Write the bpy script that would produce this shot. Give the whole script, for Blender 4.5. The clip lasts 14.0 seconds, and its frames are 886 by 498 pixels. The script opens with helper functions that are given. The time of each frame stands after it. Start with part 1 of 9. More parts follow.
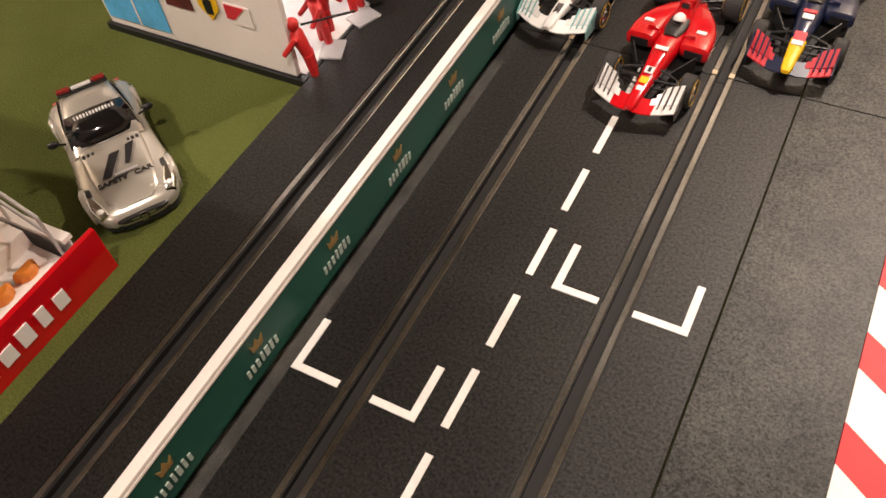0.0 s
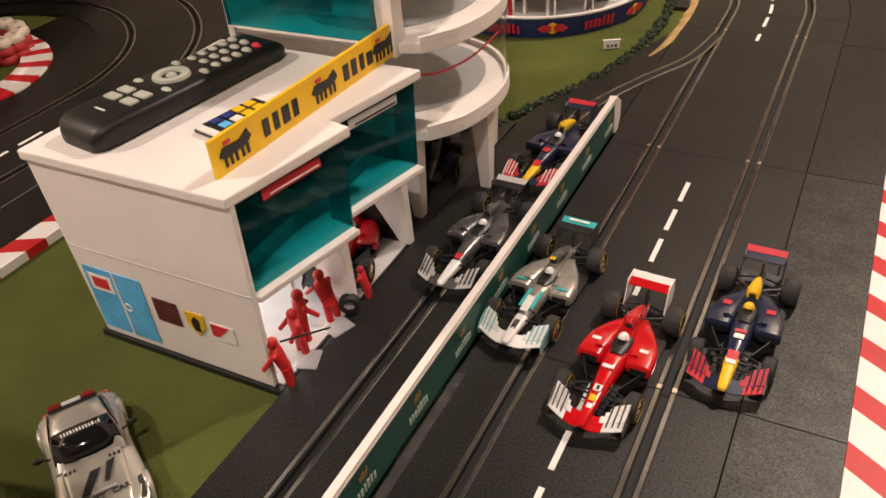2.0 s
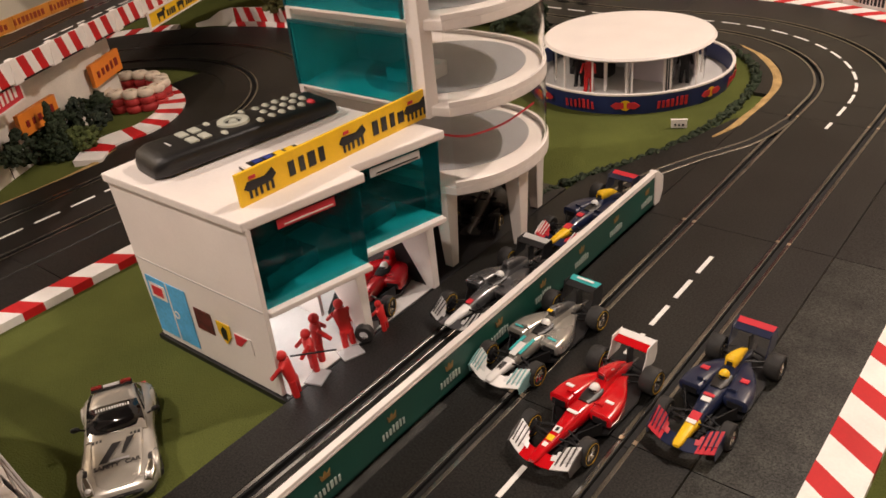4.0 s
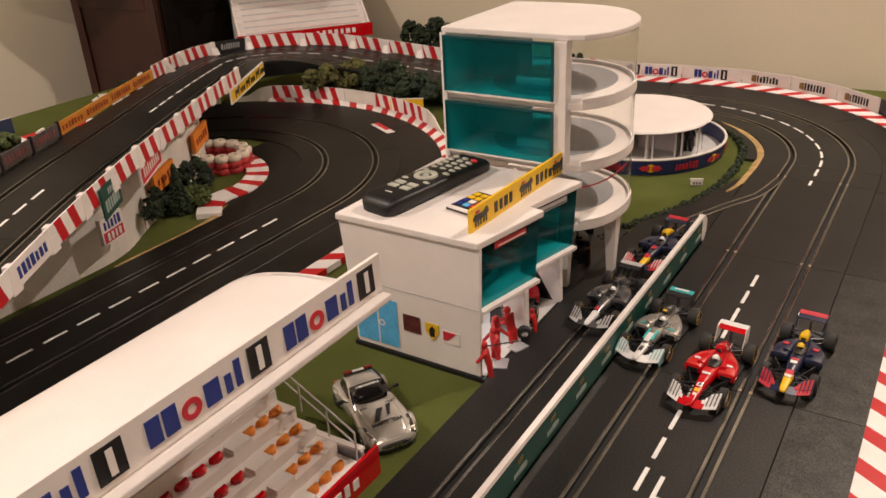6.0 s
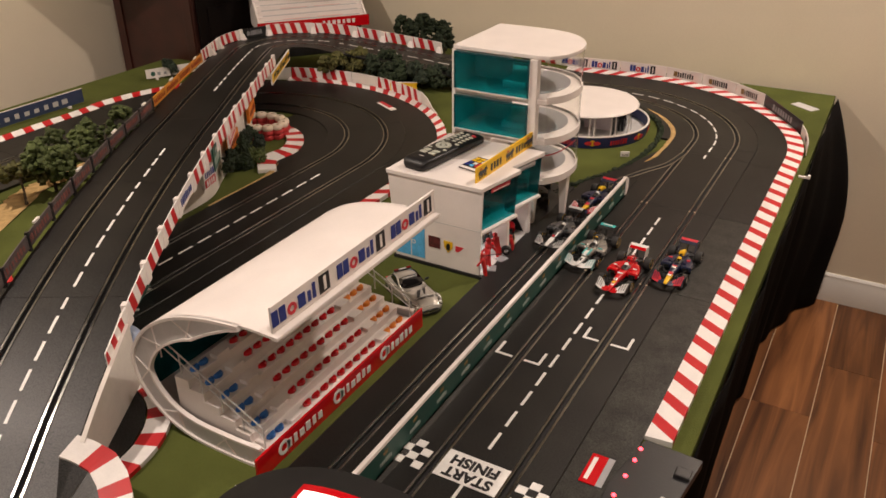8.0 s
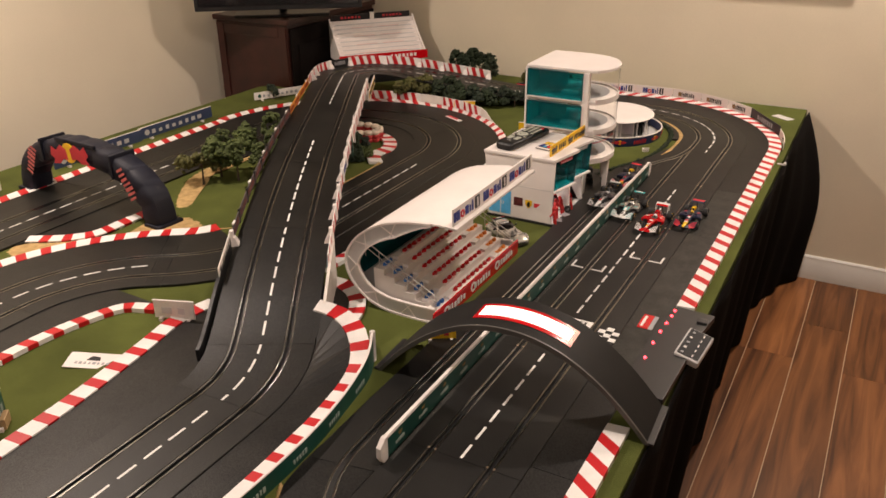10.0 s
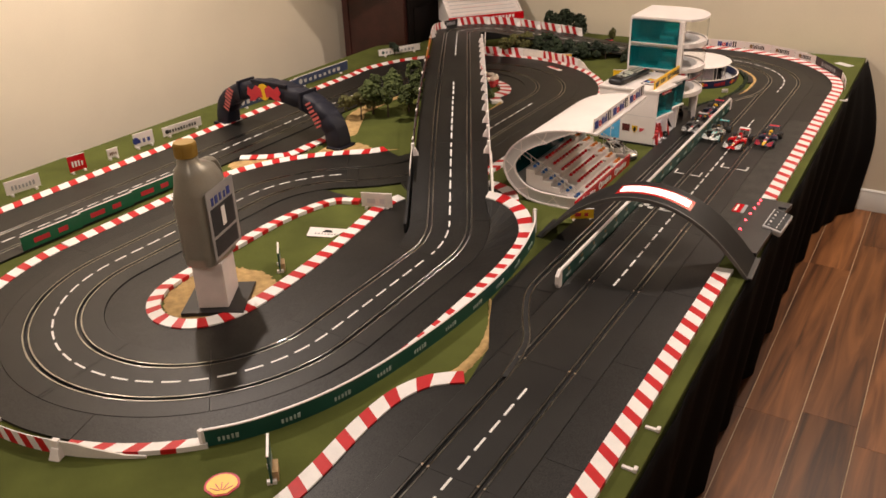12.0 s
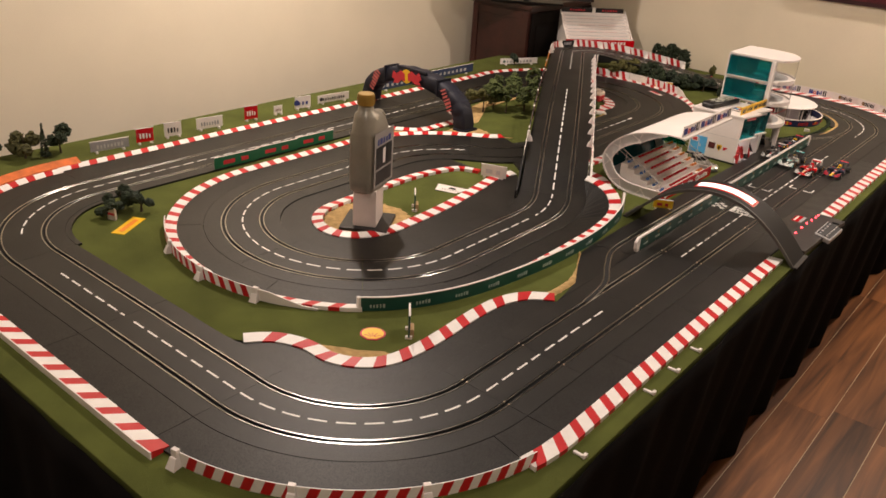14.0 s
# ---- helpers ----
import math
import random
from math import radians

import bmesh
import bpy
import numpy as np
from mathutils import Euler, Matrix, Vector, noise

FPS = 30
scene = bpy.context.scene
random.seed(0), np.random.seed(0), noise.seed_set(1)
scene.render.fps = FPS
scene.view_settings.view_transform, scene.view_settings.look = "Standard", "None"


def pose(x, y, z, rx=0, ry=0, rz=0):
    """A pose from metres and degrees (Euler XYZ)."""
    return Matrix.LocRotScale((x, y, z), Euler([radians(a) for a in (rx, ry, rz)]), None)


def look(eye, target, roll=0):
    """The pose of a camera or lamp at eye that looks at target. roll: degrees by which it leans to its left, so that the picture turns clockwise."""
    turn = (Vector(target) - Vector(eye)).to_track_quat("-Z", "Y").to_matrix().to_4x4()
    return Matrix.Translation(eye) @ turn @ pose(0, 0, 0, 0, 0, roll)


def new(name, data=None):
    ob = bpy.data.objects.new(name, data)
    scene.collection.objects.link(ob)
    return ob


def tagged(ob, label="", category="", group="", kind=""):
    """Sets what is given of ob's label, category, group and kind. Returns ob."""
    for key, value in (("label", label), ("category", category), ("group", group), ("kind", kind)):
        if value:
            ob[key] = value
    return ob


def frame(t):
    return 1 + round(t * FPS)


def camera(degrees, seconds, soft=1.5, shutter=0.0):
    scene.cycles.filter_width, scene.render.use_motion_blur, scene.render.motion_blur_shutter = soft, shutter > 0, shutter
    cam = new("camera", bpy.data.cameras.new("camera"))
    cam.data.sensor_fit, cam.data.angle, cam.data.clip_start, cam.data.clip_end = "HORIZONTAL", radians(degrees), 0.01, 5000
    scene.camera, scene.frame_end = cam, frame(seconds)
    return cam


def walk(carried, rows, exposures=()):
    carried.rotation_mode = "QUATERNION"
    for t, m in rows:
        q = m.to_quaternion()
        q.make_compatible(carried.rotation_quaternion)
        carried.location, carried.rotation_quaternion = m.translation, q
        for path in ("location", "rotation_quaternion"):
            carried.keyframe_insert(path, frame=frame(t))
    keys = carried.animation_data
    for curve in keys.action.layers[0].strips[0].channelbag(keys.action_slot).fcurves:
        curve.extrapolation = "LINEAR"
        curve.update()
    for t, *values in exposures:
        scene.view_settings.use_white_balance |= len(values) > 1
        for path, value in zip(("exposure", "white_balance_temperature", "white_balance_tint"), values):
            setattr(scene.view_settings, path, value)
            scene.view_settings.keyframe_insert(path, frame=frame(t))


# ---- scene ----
U = 1.06  # model units to metres: everything below is laid out in model units and sized once at the end
cam = camera(57.4, 14.0, soft=1.6)
PATH = [
    (0, (0.105, -0.412, 0.357), (-0.581, 0.618, -1.214), -7.7),
    (0.5, (0.107, -0.402, 0.372), (-0.615, 0.741, -1.102), -6.9),
    (1, (0.108, -0.392, 0.389), (-0.646, 0.851, -0.984), -6.4),
    (1.5, (0.112, -0.389, 0.409), (-0.673, 0.939, -0.864), -5.9),
    (2, (0.119, -0.391, 0.427), (-0.691, 1.005, -0.754), -5.4),
    (2.2, (0.12, -0.397, 0.431), (-0.691, 1.025, -0.718), -5.0),
    (4.3, (0.263, -0.386, 0.438), (-0.929, 0.895, -0.53), -5.7),
    (4.5, (0.266, -0.404, 0.45), (-0.944, 0.884, -0.486), -5.2),
    (5, (0.249, -0.476, 0.48), (-0.939, 0.876, -0.393), -4.7),
    (5.5, (0.198, -0.619, 0.496), (-0.879, 0.829, -0.367), -4.0),
    (6, (0.176, -0.735, 0.527), (-0.818, 0.768, -0.342), -3.2),
    (6.5, (0.203, -0.814, 0.576), (-0.768, 0.709, -0.283), -2.7),
    (7, (0.25, -0.94, 0.62), (-0.708, 0.593, -0.236), -2.2),
    (7.5, (0.305, -1.074, 0.668), (-0.608, 0.456, -0.24), -1.1),
    (8, (0.34, -1.189, 0.713), (-0.529, 0.346, -0.23), -0.4),
    (8.2, (0.347, -1.245, 0.729), (-0.514, 0.295, -0.212), -0.4),
    (10.3, (0.492, -1.913, 0.802), (-0.397, -0.332, -0.041), -0.8),
    (10.5, (0.523, -1.966, 0.803), (-0.383, -0.4, -0.049), -0.8),
    (11, (0.541, -2.082, 0.813), (-0.406, -0.545, -0.048), -0.6),
    (11.5, (0.523, -2.232, 0.835), (-0.451, -0.718, -0.036), -1.2),
    (12, (0.499, -2.42, 0.853), (-0.461, -0.914, -0.047), -2.0),
    (12.5, (0.51, -2.566, 0.869), (-0.444, -1.062, -0.039), -1.4),
    (13, (0.541, -2.677, 0.886), (-0.443, -1.169, 0.016), 0.8),
    (13.5, (0.632, -2.782, 0.89), (-0.407, -1.298, 0.043), 3.5),
    (14, (0.702, -2.868, 0.879), (-0.418, -1.446, 0.029), 4.0),
]
walk(cam, [(t, look(Vector(eye) * U, Vector(target) * U, roll)) for t, eye, target, roll in PATH], exposures=[(0.0, 0.08), (1.0, -0.08), (2.0, -0.32), (4.5, -0.38), (6.5, -0.47), (8.0, -0.54), (10.5, -0.33), (14.0, -0.28)])

# ---- light ----
world = bpy.data.worlds.new("room_air")
scene.world = world
world.use_nodes = True
world.node_tree.nodes["Background"].inputs[0].default_value = (1.0, 0.86, 0.7, 1)
world.node_tree.nodes["Background"].inputs[1].default_value = 0.006
scene.view_settings.exposure = 0.0
CEILING = 1.62
CAB_TOP = 0.243
DOWNLIGHTS = [(-1.50, -0.78, 43), (-1.50, -2.75, 16), (0.45, 1.12, 43), (0.24, -0.80, 21), (0.45, -2.6, 13), (1.9, -3.8, 9)]
for lx, ly, watts in DOWNLIGHTS:
    lamp = bpy.data.lights.new("ceiling_downlight", "AREA")
    lamp.shape, lamp.size, lamp.energy, lamp.color = "DISK", 0.075, watts, (1.0, 0.825, 0.715)
    lo = new("ceiling_downlight", lamp)
    lo.matrix_world = pose(lx * U, ly * U, (CEILING - 0.012) * U)

# ---- materials ----
MATS = {}


def node_mat(name):
    m = bpy.data.materials.new(name)
    m.use_nodes = True
    nt = m.node_tree
    return m, nt, nt.nodes["Principled BSDF"]


def mat(name, rgb, rough=0.5, metal=0.0, vary=0.12, scale=40.0, bump=0.0, fine=400.0, spec=0.5, coat=0.0, trans=0.0, ior=1.45, alpha=1.0, emit=0.0, rand=0.0, speck=0.0, speck_scale=450.0):
    """A procedural surface: colour that varies at two scales, roughness that follows it, fine relief."""
    if name in MATS:
        return MATS[name]
    m, nt, b = node_mat(name)
    tex = nt.nodes.new("ShaderNodeTexCoord")
    n1 = nt.nodes.new("ShaderNodeTexNoise")
    n1.inputs["Scale"].default_value, n1.inputs["Detail"].default_value = scale, 6
    n2 = nt.nodes.new("ShaderNodeTexNoise")
    n2.inputs["Scale"].default_value, n2.inputs["Detail"].default_value = fine, 3
    for n in (n1, n2):
        nt.links.new(tex.outputs["Object"], n.inputs["Vector"])
    add = nt.nodes.new("ShaderNodeMath")
    add.operation = "MULTIPLY_ADD"
    nt.links.new(n2.outputs["Fac"], add.inputs[0])
    add.inputs[1].default_value = 0.45
    nt.links.new(n1.outputs["Fac"], add.inputs[2])
    ramp = nt.nodes.new("ShaderNodeMapRange")
    ramp.inputs["From Min"].default_value, ramp.inputs["From Max"].default_value = 0.45, 1.0
    nt.links.new(add.outputs[0], ramp.inputs["Value"])
    mix = nt.nodes.new("ShaderNodeMix")
    mix.data_type = "RGBA"
    mix.inputs["A"].default_value = (*[max(0, c * (1 - vary)) for c in rgb], 1)
    mix.inputs["B"].default_value = (*[min(1, c * (1 + vary)) for c in rgb], 1)
    nt.links.new(ramp.outputs["Result"], mix.inputs["Factor"])
    out = mix.outputs["Result"]
    if rand:
        info = nt.nodes.new("ShaderNodeObjectInfo")
        hsv = nt.nodes.new("ShaderNodeHueSaturation")
        mr = nt.nodes.new("ShaderNodeMapRange")
        mr.inputs["To Min"].default_value, mr.inputs["To Max"].default_value = 1 - rand, 1 + rand
        nt.links.new(info.outputs["Random"], mr.inputs["Value"])
        nt.links.new(mr.outputs["Result"], hsv.inputs["Value"])
        nt.links.new(out, hsv.inputs["Color"])
        out = hsv.outputs["Color"]
    if speck:
        n3 = nt.nodes.new("ShaderNodeTexNoise")
        n3.inputs["Scale"].default_value, n3.inputs["Detail"].default_value, n3.inputs["Roughness"].default_value = speck_scale, 4, 0.7
        nt.links.new(tex.outputs["Object"], n3.inputs["Vector"])
        grain = nt.nodes.new("ShaderNodeMapRange")
        grain.inputs["From Min"].default_value, grain.inputs["From Max"].default_value = 0.35, 0.65
        grain.inputs["To Min"].default_value, grain.inputs["To Max"].default_value = 1 - speck, 1 + speck
        nt.links.new(n3.outputs["Fac"], grain.inputs["Value"])
        tint = nt.nodes.new("ShaderNodeVectorMath")
        tint.operation = "SCALE"
        nt.links.new(out, tint.inputs[0])
        nt.links.new(grain.outputs["Result"], tint.inputs["Scale"])
        out = tint.outputs["Vector"]
    nt.links.new(out, b.inputs["Base Color"])
    rr = nt.nodes.new("ShaderNodeMapRange")
    rr.inputs["To Min"].default_value, rr.inputs["To Max"].default_value = max(0.02, rough - 0.07), min(1, rough + 0.07)
    nt.links.new((n3 if speck else n1).outputs["Fac"], rr.inputs["Value"])
    if speck:
        rr.inputs["To Min"].default_value, rr.inputs["To Max"].default_value = rough - 0.13, rough + 0.15
    nt.links.new(rr.outputs["Result"], b.inputs["Roughness"])
    b.inputs["Metallic"].default_value = metal
    b.inputs["Specular IOR Level"].default_value = spec
    if speck:
        gloss = nt.nodes.new("ShaderNodeMath")
        gloss.operation = "MULTIPLY"
        gloss.inputs[1].default_value = spec
        nt.links.new(grain.outputs["Result"], gloss.inputs[0])
        nt.links.new(gloss.outputs[0], b.inputs["Specular IOR Level"])
    b.inputs["Coat Weight"].default_value = coat
    b.inputs["Coat Roughness"].default_value = 0.08
    b.inputs["Transmission Weight"].default_value = trans
    b.inputs["IOR"].default_value = ior
    b.inputs["Alpha"].default_value = alpha
    if emit:
        b.inputs["Emission Color"].default_value = (*rgb, 1)
        b.inputs["Emission Strength"].default_value = emit
    if bump:
        bp = nt.nodes.new("ShaderNodeBump")
        bp.inputs["Strength"].default_value, bp.inputs["Distance"].default_value = bump, 0.002
        nt.links.new(n2.outputs["Fac"], bp.inputs["Height"])
        nt.links.new(bp.outputs["Normal"], b.inputs["Normal"])
    MATS[name] = m
    return m


PLASTIC = mat("track_plastic", (0.0062, 0.0059, 0.0050), 0.44, vary=0.95, scale=9, bump=0.06, fine=900, rand=0.12, spec=0.50, speck=0.42, speck_scale=560)
APRON = mat("apron_plastic", (0.0062, 0.0059, 0.0050), 0.44, vary=0.95, scale=11, bump=0.06, fine=900, rand=0.15, spec=0.46, speck=0.45, speck_scale=560)
# grainy shoulder plastic, its colour lifted to paint in a lamp's broad sheen
SHEEN_TINT = mat("sheen_tinted_plastic", (0.0180, 0.0180, 0.0150), 0.44, vary=0.9, scale=30, bump=0.06, fine=900, rand=0.12, spec=0.42, speck=0.55, speck_scale=700)
GROOVE = mat("slot_black", (0.006, 0.006, 0.006), 0.6, vary=0.2)
RAIL = mat("rail_metal", (0.32, 0.315, 0.30), 0.23, metal=1.0, vary=0.35, scale=25)
JOINT = mat("rail_joint_metal", (0.80, 0.66, 0.50), 0.30, metal=1.0, vary=0.15)
PAINT = mat("road_paint_white", (0.78, 0.77, 0.74), 0.55, vary=0.10, scale=60, bump=0.1)
KERB_W = mat("kerb_white", (0.80, 0.77, 0.74), 0.45, vary=0.08, scale=30)
KERB_R = mat("kerb_red", (0.50, 0.010, 0.014), 0.45, vary=0.12, scale=30)
WHITE = mat("white_plastic", (0.80, 0.745, 0.71), 0.38, vary=0.05, scale=18, bump=0.05)
WHITE_D = mat("white_foam", (0.74, 0.70, 0.64), 0.75, vary=0.12, scale=22, bump=0.5, fine=500)
BLACK = mat("black_plastic", (0.014, 0.014, 0.015), 0.38, vary=0.25, bump=0.1)
RUBBER = mat("tyre_rubber", (0.022, 0.021, 0.020), 0.65, vary=0.25, bump=0.2)
RED = mat("red_gloss", (0.52, 0.003, 0.008), 0.22, vary=0.08, coat=0.6)
NAVY = mat("navy_gloss", (0.012, 0.018, 0.050), 0.30, vary=0.15, coat=0.4)
SILVER = mat("silver_paint", (0.40, 0.385, 0.35), 0.27, metal=0.55, vary=0.10, coat=0.5)
DARKSIL = mat("dark_silver_paint", (0.14, 0.14, 0.145), 0.28, metal=0.6, vary=0.15, coat=0.5)
CHROME = mat("chrome", (0.75, 0.74, 0.72), 0.12, metal=1.0, vary=0.05)
YELLOW = mat("yellow_paint", (0.82, 0.50, 0.015), 0.4, vary=0.08)
ORANGE = mat("orange_plastic", (0.80, 0.25, 0.03), 0.45, vary=0.08)
TURQ = mat("turquoise_paint", (0.05, 0.42, 0.42), 0.35, vary=0.1)
GREEN_B = mat("barrier_green", (0.010, 0.070, 0.052), 0.40, vary=0.18, scale=15)
GOLD = mat("gold_print", (0.24, 0.15, 0.05), 0.45, vary=0.1)
LETTER = mat("pale_print", (0.36, 0.43, 0.39), 0.5, vary=0.1)
BLUE = mat("blue_print", (0.022, 0.040, 0.22), 0.45, vary=0.1)
SKYB = mat("sky_blue_print", (0.10, 0.42, 0.75), 0.5, vary=0.35, scale=25)
PINKRED = mat("print_red", (0.56, 0.030, 0.045), 0.45, vary=0.1)
GREY = mat("grey_print", (0.33, 0.33, 0.34), 0.5, vary=0.1)
LGREY = mat("light_grey_plastic", (0.55, 0.54, 0.53), 0.45, vary=0.08)
DRKGLASS = mat("dark_glass", (0.006, 0.006, 0.007), 0.08, vary=0.1, coat=0.5)
FELT = mat("felt_green", (0.088, 0.103, 0.025), 0.95, vary=0.30, scale=7, bump=0.8, fine=700, spec=0.15)
SAND = mat("sand", (0.50, 0.34, 0.15), 0.95, vary=0.30, scale=60, bump=1.0, fine=900, spec=0.1)
CLOTH = mat("black_cloth", (0.0060, 0.0052, 0.0050), 0.95, vary=0.3, scale=12, bump=0.3, spec=0.08)
WALLP = mat("wall_paint", (0.82, 0.735, 0.575), 0.75, vary=0.05, scale=3, bump=0.15, fine=250, spec=0.3)
# ceiling out of view, coloured dark to hold down the bounced light
CEIL_DIM = mat("ceiling_low_bounce", (0.26, 0.24, 0.21), 0.85, vary=0.04, scale=3)
TRIMP = mat("trim_white", (0.74, 0.72, 0.67), 0.4, vary=0.05, scale=6)
LEAF = [mat("leaf_dark", (0.018, 0.030, 0.012), 0.8, vary=0.5, scale=80, bump=0.6, rand=0.2), mat("leaf_mid", (0.060, 0.080, 0.020), 0.8, vary=0.5, scale=80, bump=0.6, rand=0.25), mat("leaf_olive", (0.074, 0.072, 0.020), 0.8, vary=0.5, scale=80, bump=0.6, rand=0.25), mat("leaf_blue", (0.021, 0.033, 0.019), 0.8, vary=0.5, scale=80, bump=0.6, rand=0.2)]
BARK = mat("bark", (0.06, 0.04, 0.025), 0.9, vary=0.3, bump=0.5)
ARCHNAVY = mat("arch_navy", (0.0040, 0.0050, 0.0140), 0.62, vary=0.25, scale=20, bump=0.15, fine=200)
BANDBLUE = mat("band_navy", (0.018, 0.030, 0.12), 0.35, vary=0.12)
MAHOG_L = mat("mahogany_red", (0.036, 0.0085, 0.006), 0.42, vary=0.45, scale=14, coat=0.2)
MAHOG = mat("mahogany", (0.030, 0.008, 0.006), 0.35, vary=0.45, scale=14, coat=0.2)
DARKDOOR = mat("dark_door", (0.005, 0.0028, 0.0024), 0.6, vary=0.4, scale=14, spec=0.15)
DARKRED = mat("dark_red_ink", (0.22, 0.012, 0.010), 0.5, vary=0.2)
PALEPANEL = mat("pale_panel", (0.62, 0.56, 0.60), 0.4, vary=0.1)
PALERED = mat("pale_red_print", (0.55, 0.13, 0.12), 0.5, vary=0.15)
CLEAR = mat("clear_acrylic", (0.95, 0.95, 0.93), 0.05, trans=1.0, ior=1.05, vary=0.02)
TEALG = mat("teal_glass", (0.008, 0.27, 0.30), 0.04, trans=0.92, ior=1.12, vary=0.08, coat=0.3)
LEDRED = mat("red_led", (1.0, 0.05, 0.07), 0.3, emit=9.0, vary=0.0)
LITPANEL = mat("lit_banner", (1.0, 0.86, 0.80), 0.4, emit=1.6, vary=0.02)
GARAGE = mat("garage_light", (1.0, 0.95, 0.92), 0.4, emit=5.0, vary=0.0)
BEIGE = mat("concrete_wall", (0.55, 0.50, 0.42), 0.8, vary=0.2, scale=20, bump=0.4)
FIGRED = mat("figure_red", (0.55, 0.02, 0.02), 0.45, vary=0.15)
BOTTLE = mat("bottle_silver", (0.30, 0.28, 0.23), 0.34, metal=0.35, vary=0.12, scale=14)
CAP = mat("cap_gold", (0.33, 0.20, 0.035), 0.38, metal=0.2, vary=0.1)


def wood_floor():
    m, nt, b = node_mat("floor_wood")
    tex, mp = nt.nodes.new("ShaderNodeTexCoord"), nt.nodes.new("ShaderNodeMapping")
    info = nt.nodes.new("ShaderNodeObjectInfo")
    mp.inputs["Scale"].default_value = (22, 1.6, 22)
    add = nt.nodes.new("ShaderNodeVectorMath")
    nt.links.new(tex.outputs["Object"], add.inputs[0])
    sc = nt.nodes.new("ShaderNodeVectorMath")
    sc.operation = "SCALE"
    sc.inputs[0].default_value = (13, 7, 3)
    nt.links.new(info.outputs["Random"], sc.inputs["Scale"])
    nt.links.new(sc.outputs[0], add.inputs[1])
    nt.links.new(add.outputs[0], mp.inputs["Vector"])
    n = nt.nodes.new("ShaderNodeTexNoise")
    n.inputs["Scale"].default_value, n.inputs["Detail"].default_value, n.inputs["Distortion"].default_value = 1.0, 8, 1.2
    nt.links.new(mp.outputs[0], n.inputs["Vector"])
    r = nt.nodes.new("ShaderNodeValToRGB")
    r.color_ramp.elements[0].position, r.color_ramp.elements[0].color = 0.3, (0.062, 0.023, 0.009, 1)
    r.color_ramp.elements[1].position, r.color_ramp.elements[1].color = 0.75, (0.30, 0.122, 0.043, 1)
    nt.links.new(n.outputs["Fac"], r.inputs["Fac"])
    hsv, mr = nt.nodes.new("ShaderNodeHueSaturation"), nt.nodes.new("ShaderNodeMapRange")
    mr.inputs["To Min"].default_value, mr.inputs["To Max"].default_value = 0.7, 1.3
    nt.links.new(info.outputs["Random"], mr.inputs["Value"])
    nt.links.new(mr.outputs["Result"], hsv.inputs["Value"])
    nt.links.new(r.outputs["Color"], hsv.inputs["Color"])
    nt.links.new(hsv.outputs["Color"], b.inputs["Base Color"])
    b.inputs["Roughness"].default_value = 0.42
    b.inputs["Specular IOR Level"].default_value = 0.28
    bp = nt.nodes.new("ShaderNodeBump")
    bp.inputs["Strength"].default_value, bp.inputs["Distance"].default_value = 0.25, 0.003
    nt.links.new(n.outputs["Fac"], bp.inputs["Height"])
    nt.links.new(bp.outputs["Normal"], b.inputs["Normal"])
    return m


FLOORWOOD = wood_floor()


